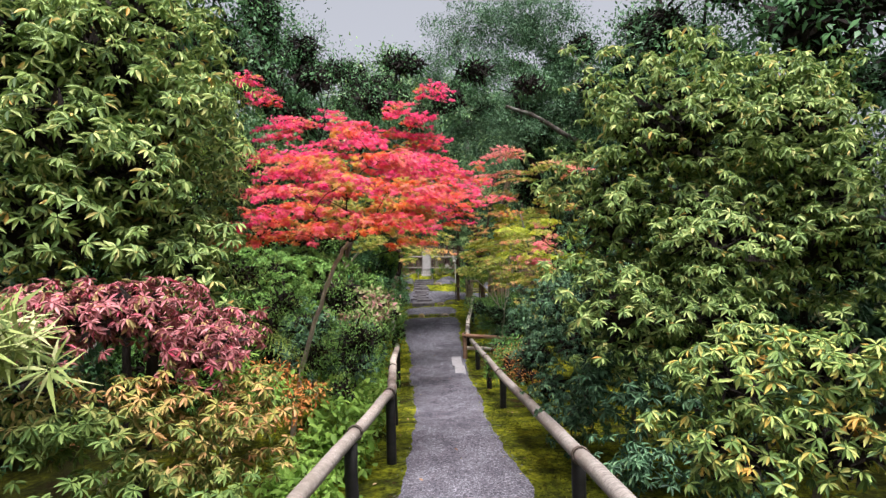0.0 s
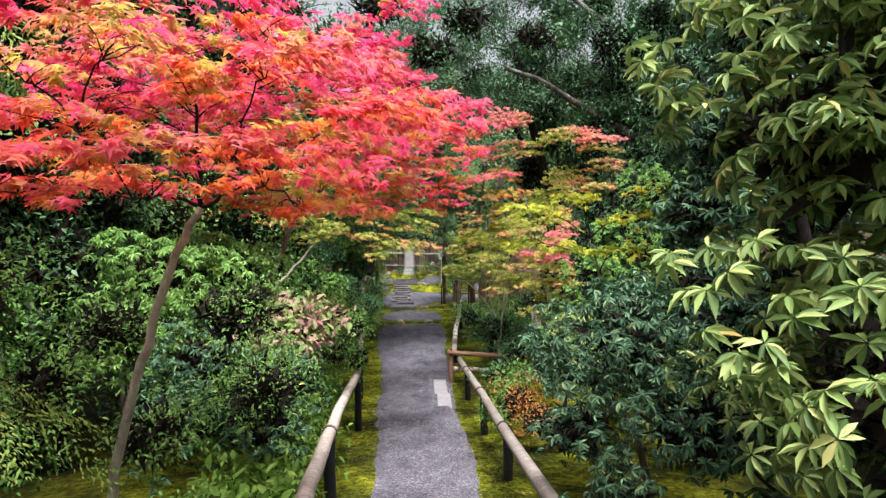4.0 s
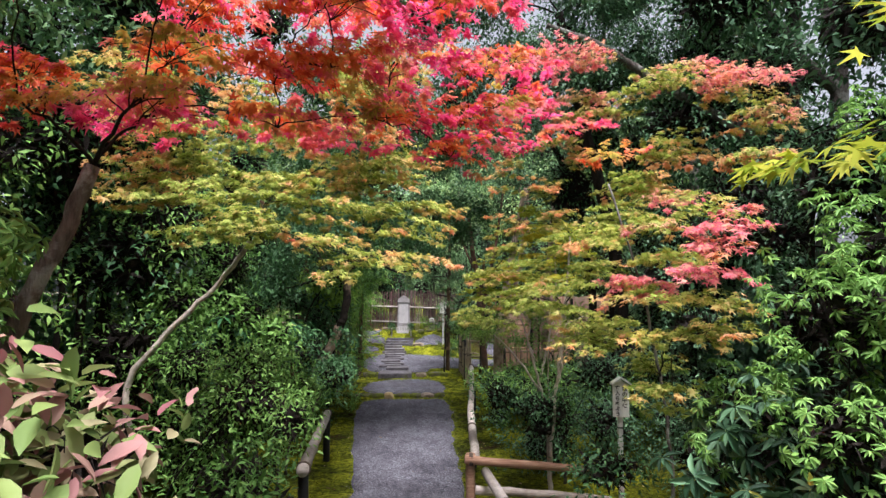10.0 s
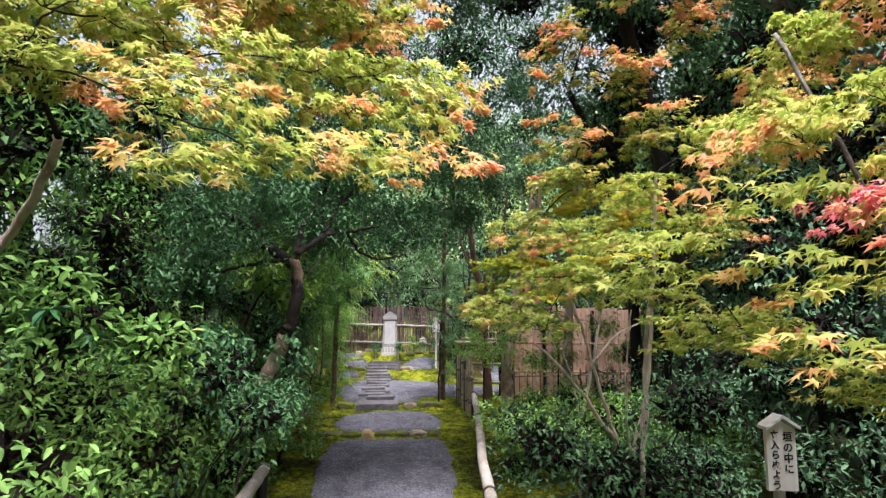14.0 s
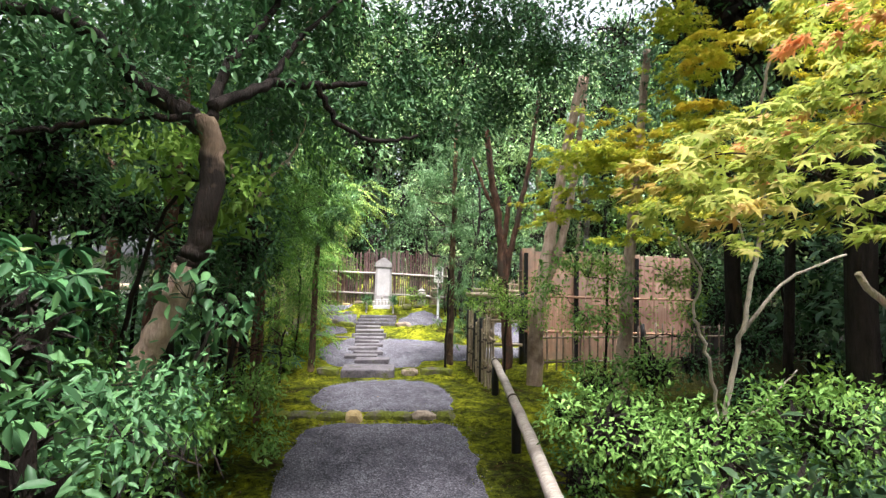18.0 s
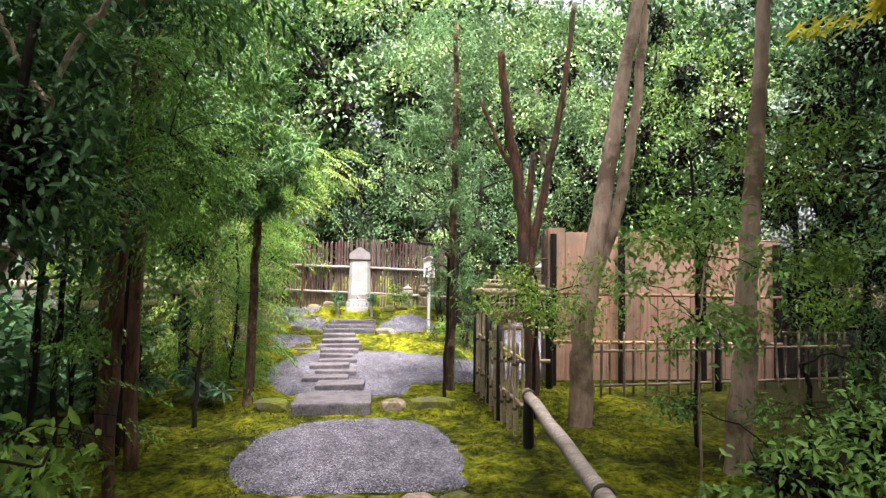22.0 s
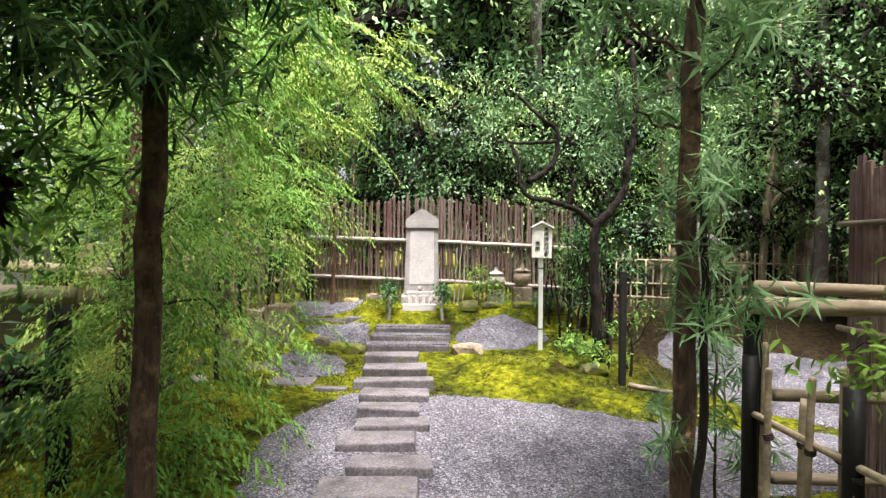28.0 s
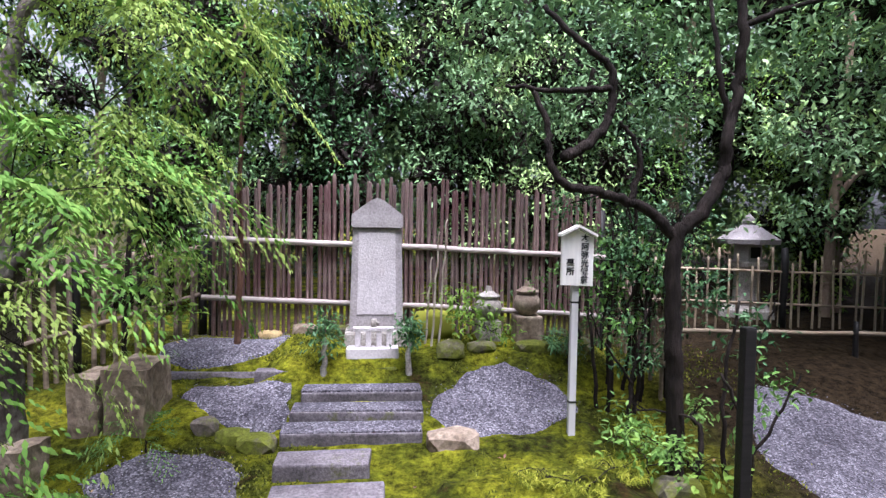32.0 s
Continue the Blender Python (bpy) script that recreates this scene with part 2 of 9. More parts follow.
BAMBOO_OLD = wood_mat("old_bamboo", (0.12, 0.09, 0.07), (0.32, 0.25, 0.19), scale=3, stain=(0.1, 0.08, 0.06))
SLAT = wood_mat("split_bamboo", (0.02, 0.011, 0.011), (0.36, 0.26, 0.24), scale=7, grain=(22, 22, 0.6), stain=(0.12, 0.06, 0.06))
PLANK = wood_mat("cedar_plank", (0.34, 0.19, 0.13), (0.66, 0.42, 0.31), scale=2.5, grain=(16, 16, 0.7), stain=(0.4, 0.28, 0.21))
GREY_PLANK = wood_mat("grey_plank", (0.05, 0.045, 0.045), (0.16, 0.14, 0.13), scale=3, grain=(14, 14, 0.8))
WHITE_WOOD = wood_mat("whitewashed_wood", (0.7, 0.69, 0.68), (0.82, 0.81, 0.8), scale=3, grain=(12, 12, 0.8), bump=0.15)
TOMB_STONE = stone_mat("pale_granite", (0.28, 0.255, 0.255), (0.46, 0.42, 0.425), speckle=0.22)
TOMB_FACE = stone_mat("smooth_pale_granite", (0.47, 0.435, 0.44), (0.62, 0.58, 0.59), speckle=0.14)
STEP_STONE = stone_mat("step_granite", (0.065, 0.057, 0.064), (0.21, 0.187, 0.203), (0.07, 0.08, 0.012), (0.6, 0.7), speckle=0.5)
ROCK = stone_mat("field_rock", (0.045, 0.037, 0.032), (0.2, 0.17, 0.14), (0.1, 0.115, 0.012), (0.4, 0.52), speckle=0.4)
ROCK_BROWN = stone_mat("brown_rock", (0.1, 0.068, 0.045), (0.42, 0.34, 0.26), (0.09, 0.1, 0.02), (0.58, 0.68), fine=30, speckle=0.4)
OCHRE_ROCK = stone_mat("ochre_rock", (0.3, 0.2, 0.08), (0.6, 0.47, 0.24), speckle=0.3)
OLD_STONE = stone_mat("lichen_stone", (0.22, 0.19, 0.17), (0.5, 0.47, 0.42), (0.2, 0.2, 0.1), (0.58, 0.72), speckle=0.4)
SLAB_GREY = stone_mat("grey_slab", (0.24, 0.225, 0.235), (0.38, 0.36, 0.37), speckle=0.3)
PLASTER = stone_mat("pale_plaster", (0.55, 0.53, 0.5), (0.72, 0.7, 0.67), speckle=0.12)
INK, _, _, _inkb = node_mat("black_ink", 0.6)
_inkb.inputs["Base Color"].default_value = (0.012, 0.012, 0.014, 1)
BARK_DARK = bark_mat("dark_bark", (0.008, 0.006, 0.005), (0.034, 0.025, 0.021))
BARK_GREY = bark_mat("grey_bark", (0.045, 0.037, 0.033), (0.15, 0.125, 0.11), (0.27, 0.26, 0.23))
BARK_PALE = bark_mat("pale_smooth_bark", (0.38, 0.32, 0.26), (0.64, 0.56, 0.47), (0.28, 0.235, 0.19), blotch=3.5)
BARK_TAN = bark_mat("tan_smooth_bark", (0.32, 0.215, 0.165), (0.62, 0.47, 0.37), (0.24, 0.165, 0.125))
BARK_RED = bark_mat("reddish_bark", (0.035, 0.017, 0.012), (0.25, 0.13, 0.088), (0.09, 0.065, 0.05))

BARK_MOTTLED = bark_mat("mottled_maple_bark", (0.08, 0.055, 0.046), (0.3, 0.23, 0.19), (0.46, 0.42, 0.38), 12, 5)

BARK_LEAN = bark_mat("dark_and_tan_bark", (0.01, 0.0075, 0.0065), (0.04, 0.029, 0.022), (0.22, 0.155, 0.105), 9, 1.4)

BARK_PODO = bark_mat("brown_flaking_bark", (0.02, 0.013, 0.009), (0.14, 0.09, 0.058), (0.27, 0.18, 0.1), 14, 3.5)

LM = {}
LM["rhodo_light"] = leaf_mat("pale_green_whorl_leaf", [(0, (0.05, 0.092, 0.024)), (0.3, (0.14, 0.22, 0.058)), (0.7, (0.3, 0.4, 0.125)), (0.94, (0.48, 0.55, 0.2)), (0.985, (0.62, 0.54, 0.2)), (1, (0.68, 0.374, 0.084))], 0.4, 0.25)
LM["rhodo_dark"] = leaf_mat("blue_green_whorl_leaf", [(0, (0.017, 0.042, 0.022)), (0.45, (0.052, 0.118, 0.058)), (0.85, (0.12, 0.23, 0.115)), (0.985, (0.2, 0.32, 0.16)), (1, (0.5, 0.45, 0.06))], 0.4)
LM["rhodo_yellow"] = leaf_mat("yellowing_whorl_leaf", [(0, (0.05, 0.09, 0.025)), (0.5, (0.18, 0.28, 0.07)), (0.85, (0.4, 0.46, 0.14)), (1, (0.6, 0.4, 0.08))], 0.4, patch=[(0, (0.4, 0.3, 0.05)), (1, (0.66, 0.3, 0.07))], patch_cut=(0.6, 0.66), patch_scale=2.5)
LM["azalea_pink"] = leaf_mat("pink_red_autumn_leaf", [(0, (0.12, 0.035, 0.025)), (0.4, (0.42, 0.14, 0.155)), (0.72, (0.6, 0.28, 0.28)), (0.84, (0.46, 0.05, 0.1)), (0.9, (0.22, 0.24, 0.08)), (1, (0.6, 0.36, 0.18))], 0.55)
LM["azalea_mix"] = leaf_mat("orange_green_autumn_leaf", [(0, (0.060, 0.078, 0.016)), (0.45, (0.281, 0.281, 0.062)), (0.7, (0.522, 0.334, 0.109)), (1, (0.550, 0.220, 0.130))], 0.5, patch=[(0, (0.060, 0.120, 0.026)), (1, (0.220, 0.300, 0.078))])
LM["orange_small"] = leaf_mat("small_orange_leaf", [(0, (0.25, 0.16, 0.039)), (0.5, (0.5, 0.24, 0.065)), (1, (0.55, 0.16, 0.052))], 0.6)
LM["pine"] = leaf_mat("yellow_green_needle", [(0, (0.12, 0.17, 0.052)), (0.5, (0.3, 0.36, 0.104)), (1, (0.52, 0.52, 0.260))], 0.6)
RED = [(0, (0.62, 0.035, 0.14)), (0.4, (0.84, 0.075, 0.25)), (0.75, (0.9, 0.13, 0.32)), (0.93, (0.9, 0.2, 0.34)), (1, (0.88, 0.22, 0.16))]
SALMON = [(0, (0.66, 0.27, 0.11)), (0.5, (0.8, 0.42, 0.17)), (0.85, (0.84, 0.48, 0.27)), (1, (0.8, 0.22, 0.2))]
DUSTY = [(0, (0.56, 0.1, 0.15)), (0.4, (0.78, 0.2, 0.25)), (0.8, (0.84, 0.36, 0.34)), (1, (0.74, 0.45, 0.26))]
ORANGE = [(0, (0.6, 0.08, 0.03)), (0.5, (0.8, 0.17, 0.05)), (1, (0.8, 0.32, 0.08))]
LIME = [(0, (0.17, 0.23, 0.03)), (0.4, (0.34, 0.42, 0.075)), (0.8, (0.5, 0.54, 0.13)), (1, (0.64, 0.57, 0.2))]
GOLD = [(0, (0.34, 0.34, 0.06)), (0.5, (0.56, 0.48, 0.09)), (0.9, (0.7, 0.5, 0.12)), (1, (0.76, 0.36, 0.09))]
LM["maple_red"] = leaf_mat("red_maple_leaf", ORANGE, 0.5, 0.6, tip=RED, tip_at=(0.34, 0.78), patch=GOLD, patch_cut=(0.47, 0.6), patch_scale=2.4)
LM["maple_orange"] = leaf_mat("red_to_gold_maple_leaf", GOLD, 0.5, 0.6, patch=ORANGE, patch_cut=(0.4, 0.54), patch_scale=2.2, tip=RED, tip_at=(0.33, 0.66))
LM["maple_lime"] = leaf_mat("lime_maple_leaf", LIME, 0.5, 0.5, patch=GOLD, patch_cut=(0.62, 0.74), patch_scale=1.7, tip=SALMON, tip_at=(0.62, 0.9))
LM["maple_mix"] = leaf_mat("lime_to_red_maple_leaf", LIME, 0.5, 0.5, patch=SALMON, patch_cut=(0.52, 0.62), patch_scale=1.7, tip=DUSTY, tip_at=(0.42, 0.8))
LM["maple_amber"] = leaf_mat("amber_tipped_maple_leaf", LIME, 0.5, 0.5, patch=SALMON, patch_cut=(0.57, 0.67), patch_scale=1.6, tip=SALMON, tip_at=(0.58, 0.88))
LM["maple_pink"] = leaf_mat("dusty_pink_maple_leaf", DUSTY, 0.5, 0.5, patch=SALMON, patch_cut=(0.58, 0.66), patch_scale=2.5)
LM["maple_gold"] = leaf_mat("yellow_green_maple_leaf", [(0, (0.22, 0.29, 0.025)), (0.5, (0.44, 0.5, 0.045)), (1, (0.6, 0.58, 0.08))], 0.55, 0.45, patch=[(0, (0.42, 0.36, 0.02)), (1, (0.62, 0.45, 0.05))], patch_cut=(0.5, 0.66), patch_scale=1.3)
LM["hydrangea"] = leaf_mat("fading_broad_leaf", [(0, (0.12, 0.19, 0.05)), (0.35, (0.25, 0.32, 0.1)), (0.6, (0.34, 0.27, 0.17)), (0.85, (0.38, 0.2, 0.18)), (1, (0.28, 0.11, 0.12))], 0.5, 0.25)
LM["evergreen"] = leaf_mat("dark_glossy_leaf", [(0, (0.018, 0.048, 0.02)), (0.5, (0.062, 0.15, 0.058)), (0.88, (0.15, 0.3, 0.11)), (1, (0.24, 0.36, 0.13))], 0.34, 0.14, spread=0.6)
LM["evergreen_blue"] = leaf_mat("blue_green_leaf", [(0, (0.022, 0.052, 0.028)), (0.5, (0.08, 0.17, 0.082)), (1, (0.21, 0.34, 0.17))], 0.36, 0.1, spread=0.6)
LM["shrub_green"] = leaf_mat("mid_green_leaf", [(0, (0.018, 0.051, 0.011)), (0.5, (0.108, 0.235, 0.047)), (0.9, (0.22, 0.4, 0.095)), (1, (0.34, 0.48, 0.13))], 0.4, 0.2, spread=0.6)
LM["shrub_lime"] = leaf_mat("fresh_green_leaf", [(0, (0.042, 0.090, 0.009)), (0.5, (0.2, 0.35, 0.055)), (1, (0.39, 0.56, 0.125))], 0.42, 0.42, spread=0.6)
LM["shrub_fresh"] = leaf_mat("soft_green_leaf", [(0, (0.045, 0.1, 0.022)), (0.5, (0.19, 0.36, 0.08)), (0.9, (0.33, 0.53, 0.14)), (1, (0.5, 0.56, 0.18))], 0.42, 0.32, spread=0.6)
LM["cypress"] = leaf_mat("feathery_green_leaf", [(0, (0.035, 0.085, 0.014)), (0.5, (0.13, 0.28, 0.045)), (1, (0.31, 0.49, 0.1))], 0.6, 0.2, spread=0.5)
LM["frond_gold"] = leaf_mat("golden_green_frond", [(0, (0.1, 0.17, 0.035)), (0.5, (0.3, 0.43, 0.09)), (0.9, (0.46, 0.55, 0.15)), (1, (0.58, 0.52, 0.18))], 0.6, 0.2, spread=0.5)
LM["podocarp"] = leaf_mat("long_narrow_leaf", [(0, (0.014, 0.049, 0.015)), (0.6, (0.083, 0.199, 0.056)), (1, (0.386, 0.630, 0.209))], 0.36, 0.1)
LM["podocarp_light"] = leaf_mat("grey_green_narrow_leaf", [(0, (0.05, 0.11, 0.04)), (0.6, (0.17, 0.32, 0.125)), (1, (0.42, 0.58, 0.32))], 0.35, 0.35, spread=0.7)
LM["woods"] = leaf_mat("woodland_leaf", [(0, (0.05, 0.1, 0.042)), (0.5, (0.14, 0.26, 0.11)), (0.9, (0.27, 0.42, 0.19)), (1, (0.42, 0.52, 0.28))], 0.4, 0.1, patch=[(0, (0.2, 0.34, 0.1)), (0.6, (0.38, 0.55, 0.2)), (1, (0.5, 0.56, 0.28))], patch_cut=(0.5, 0.62), patch_scale=0.9, spread=0.5)
LM["fatsia"] = leaf_mat("fingered_glossy_leaf", [(0, (0.014, 0.050, 0.018)), (0.5, (0.062, 0.176, 0.068)), (0.9, (0.146, 0.331, 0.127)), (1, (0.540, 0.600, 0.125))], 0.3, 0.15)
LM["litter"] = leaf_mat("fallen_leaf", [(0, (0.15, 0.08, 0.052)), (0.6, (0.35, 0.2, 0.104)), (1, (0.5, 0.4, 0.195))], 0.8, 0.1)
LM["moss_tuft"] = leaf_mat("moss_tuft", [(0, (0.04, 0.05, 0.008)), (0.6, (0.13, 0.15, 0.018)), (1, (0.3, 0.31, 0.039))], 0.9, 0.2)
LM["moss_bright"] = leaf_mat("bright_hair_moss", [(0, (0.09, 0.11, 0.01)), (0.6, (0.26, 0.3, 0.025)), (1, (0.45, 0.46, 0.06))], 0.9, 0.2)
PEBBLE = leaf_mat("pebble", [(0, (0.08, 0.076, 0.09)), (0.5, (0.18, 0.174, 0.198)), (1, (0.3, 0.29, 0.32))], 0.85, 0.0)


# ---------------------------------------------------------------- building blocks
def mesh_of(name, verts, faces, mat, smooth=False):
    me = bpy.data.meshes.new(name)
    me.from_pydata([tuple(v) for v in verts], [], [tuple(f) for f in faces])
    me.materials.append(mat)
    if smooth:
        me.polygons.foreach_set("use_smooth", [True] * len(me.polygons))
    me.update()
    return me


def tri_mesh(name, v, f, mat):
    """A mesh of triangles from number arrays."""
    me = bpy.data.meshes.new(name)
    nv, nf = len(v), len(f)
    me.vertices.add(nv)
    me.vertices.foreach_set("co", np.ascontiguousarray(v, dtype=np.float32).ravel())
    me.loops.add(nf * 3)
    me.loops.foreach_set("vertex_index", np.ascontiguousarray(f, dtype=np.int32).ravel())
    me.polygons.add(nf)
    me.polygons.foreach_set("loop_start", np.arange(0, nf * 3, 3, dtype=np.int32))
    me.materials.append(mat)
    me.update(calc_edges=True)
    return me


def empty(name, at=(0, 0, 0)):
    ob = new(name)
    ob.empty_display_size = 0.1
    ob.location = at
    return ob


def child(name, me, parent, label=""):
    ob = new(name, me)
    ob.parent = parent
    base = parent.location.copy()
    up = parent.parent
    while up:
        base += up.location
        up = up.parent
    ob.location = -base
    if label:
        ob["label"] = label
    return ob


def box_data(a, b, bevel=0.0, jitter=0.0, seed=0):
    """Verts and faces of a box from corner a to corner b, with its edges cut off."""
    bm = bmesh.new()
    bmesh.ops.create_cube(bm, size=1.0)
    for v in bm.verts:
        v.co = Vector([a[k] + (b[k] - a[k]) * (v.co[k] + 0.5) for k in range(3)])
    if jitter:
        rnd = random.Random(seed)
        for v in bm.verts:
            v.co += Vector([rnd.uniform(-jitter, jitter) for _ in range(3)])
    if bevel:
        bmesh.ops.bevel(bm, geom=bm.edges[:], offset=bevel, segments=2, profile=0.6, affect="EDGES")
    vs = [tuple(v.co) for v in bm.verts]
    bm.verts.index_update()
    fs = [tuple(v.index for v in f.verts) for f in bm.faces]
    bm.free()
    return vs, fs


def tube_data(points, radii, sides=8, lumps=0.0, seed=0):
    """A round pole along points, with a radius at each of them, closed at both ends."""
    pts = [Vector(p) for p in points]
    rnd = random.Random(seed)
    vs, fs = [], []
    side = None
    for k, p in enumerate(pts):
        d = (pts[min(k + 1, len(pts) - 1)] - pts[max(k - 1, 0)]).normalized()
        if side is None:
            side = d.cross(Vector((0.3, 0.2, 1) if abs(d.z) < 0.9 else (1, 0.1, 0))).normalized()
        else:
            side = (side - d * side.dot(d)).normalized()
        other = d.cross(side)
        for s in range(sides):
            a = 2 * math.pi * s / sides
            r = radii[k] * (1 + rnd.uniform(-lumps, lumps))
            vs.append(p + side * (math.cos(a) * r) + other * (math.sin(a) * r))
    for k in range(len(pts) - 1):
        for s in range(sides):
            a, b = k * sides + s, k * sides + (s + 1) % sides
            fs.append((a, b, b + sides, a + sides))
    fs.append(tuple(range(sides - 1, -1, -1)))
    fs.append(tuple(len(vs) - sides + s for s in range(sides)))
    return vs, fs


def bent(points, n=8, wobble=0.0, seed=0):
    """A smooth line of n steps a piece through points."""
    P = [Vector(p) for p in points]
    rnd = random.Random(seed)
    out = []
    for k in range(len(P) - 1):
        p0, p1, p2, p3 = P[max(k - 1, 0)], P[k], P[k + 1], P[min(k + 2, len(P) - 1)]
        for j in range(n):
            u = j / n
            q = 0.5 * ((2 * p1) + (p2 - p0) * u + (2 * p0 - 5 * p1 + 4 * p2 - p3) * u * u + (3 * p1 - p0 - 3 * p2 + p3) * u ** 3)
            if wobble and (k or j):
                q = q + Vector([rnd.uniform(-wobble, wobble) for _ in range(3)])
            out.append(q)
    out.append(P[-1])
    return out


def limb_data(points, r0, r1, sides=7, n=5, wobble=0.012, seed=0, lumps=0.07):
    line = bent(points, n, wobble, seed)
    m = len(line) - 1
    return tube_data(line, [r0 + (r1 - r0) * (k / m) ** 0.8 for k in range(m + 1)], sides, lumps, seed)


def joined(*pieces):
    vs, fs = [], []
    for v, f in pieces:
        o = len(vs)
        vs += list(v)
        fs += [tuple(i + o for i in q) for q in f]
    return vs, fs


def rock_data(c, r, seed, rough=0.28, level=2):
    bm = bmesh.new()
    bmesh.ops.create_icosphere(bm, subdivisions=level, radius=1.0)
    off = Vector((seed * 3.1, seed * 1.7, seed * 0.9))
    for v in bm.verts:
        d = v.co.normalized()
        k = 1 + rough * noise.noise(d * 1.3 + off) + rough * 0.4 * noise.noise(d * 3.5 + off)
        q = d * k
        q = Vector([max(-0.8, min(0.8, x)) for x in q])
        v.co = Vector((c[0] + q.x * r[0], c[1] + q.y * r[1], c[2] + q.z * r[2]))
    bm.verts.index_update()
    vs, fs = [tuple(v.co) for v in bm.verts], [tuple(v.index for v in f.verts) for f in bm.faces]
    bm.free()
    return vs, fs


# ---------------------------------------------------------------- leaves
def star(lobes, notch):
    """A lobed leaf: its outline round the stalk's end."""
    v = [(0.0, 0.0, 0.0)]
    for k, (ang, ln) in enumerate(lobes):
        a = radians(ang)
        v.append((ln * math.cos(a), ln * math.sin(a), -0.12 * ln))
        if k < len(lobes) - 1:
            b = radians((ang + lobes[k + 1][0]) / 2)
            v.append((notch * math.cos(b), notch * math.sin(b), 0.02))
    return np.array(v), np.array([(0, k, k + 1) for k in range(1, len(v) - 1)])


MAPLE_LEAF = star([(-105, 0.55), (-58, 0.85), (0, 1.0), (58, 0.85), (105, 0.55)], 0.3)
OVAL_LEAF = (np.array([(0, 0, 0), (0.3, 0.44, 0.06), (0.68, 0.36, 0.04), (1, 0, -0.14), (0.68, -0.36, 0.04), (0.3, -0.44, 0.06)], float), np.array([(0, 4, 5), (0, 3, 4), (0, 2, 3), (0, 1, 2)]))
ROUND_LEAF = (np.array([(0, 0, 0), (0.18, 0.36, 0.05), (0.5, 0.5, 0.07), (0.8, 0.28, 0), (1, 0, -0.12), (0.8, -0.28, 0), (0.5, -0.5, 0.07), (0.18, -0.36, 0.05), (0.5, 0, -0.02)], float), np.array([(8, k, k + 1) for k in range(7)] + [(8, 7, 0)]))
WHORL_LEAF = (np.array([(0, 0, 0), (0.3, 0.4, 0.05), (0.62, 0.46, -0.02), (1, 0, -0.3), (0.62, -0.46, -0.02), (0.3, -0.4, 0.05)], float), np.array([(0, 4, 5), (0, 3, 4), (0, 2, 3), (0, 1, 2)]))
BLADE_LEAF = (np.array([(0, 0, 0), (0.35, 0.5, 0.03), (0.35, -0.5, 0.03), (1, 0, -0.12)], float), np.array([(0, 2, 1), (1, 2, 3)]))


def unit(a):
    return a / np.maximum(np.linalg.norm(a, axis=1, keepdims=True), 1e-9)


def leaves(shape, at, along, normal, length, width):
    """Many leaves as arrays: each at its point, pointing along, facing normal."""
    tv, tf = shape
    d = unit(along)
    s = unit(np.cross(normal, d))
    n = np.cross(d, s)
    L, Wd = np.asarray(length)[:, None, None], np.asarray(width)[:, None, None]
    v = at[:, None, :] + tv[None, :, 0:1] * L * d[:, None, :] + tv[None, :, 1:2] * Wd * s[:, None, :] + tv[None, :, 2:3] * L * n[:, None, :]
    f = tf[None, :, :] + (np.arange(len(at)) * len(tv))[:, None, None]
    return v.reshape(-1, 3), f.reshape(-1, 3)


def walk_x(y):
    return np.interp(y, [0, 12, 17, 30], [0.08, 0.05, -0.3, -0.4])


def clear(p, half=0.58, high=2.2):
    """Keeps what does not hang into the walk."""
    g = np.interp(p[:, 1], GROUND_Y, GROUND_Z)
    bad = (np.abs(p[:, 0] - walk_x(p[:, 1])) < half) & (p[:, 2] - g < high) & (p[:, 1] < 23)
    return ~bad


def shell(clumps, count, rng, inner=0.25, up=0.25, lump=0.3, thick=0.3, hollow=-0.4):
    """Points spread over and in the clumps (x, y, z, rx, ry, rz), uneven like a real crown, and their way out of it."""
    c = np.array(clumps, float)
    area = (c[:, 3] * c[:, 4] + c[:, 4] * c[:, 5] + c[:, 3] * c[:, 5])
    k = rng.choice(len(c), count, p=area / area.sum())
    d = rng.normal(size=(count, 3))
    d[:, 2] += up
    d = unit(d)
    wave = sum(np.sin(d @ w + ph) for w, ph in [(rng.normal(size=3) * 3.5, rng.uniform(0, 6, 1)) for _ in range(4)])
    r = 1 + lump * 0.35 * wave - thick * rng.random(count) ** 1.5
    ins = rng.random(count) < inner
    r[ins] *= rng.random(ins.sum()) ** 0.4
    # sprays stand out in bunches, with dark hollows between them
    q = c[k, :3] + d * c[k, 3:]
    w = sum(np.sin(q @ m + ph) for m, ph in [(unit(rng.normal(size=(1, 3)))[0] * rng.uniform(5, 13), rng.uniform(0, 6)) for _ in range(5)])
    r *= np.where(w < hollow, rng.uniform(0.4, 0.8, count), 1.0)
    return c[k, :3] + d * c[k, 3:] * r[:, None], unit(d * c[k, 3:])


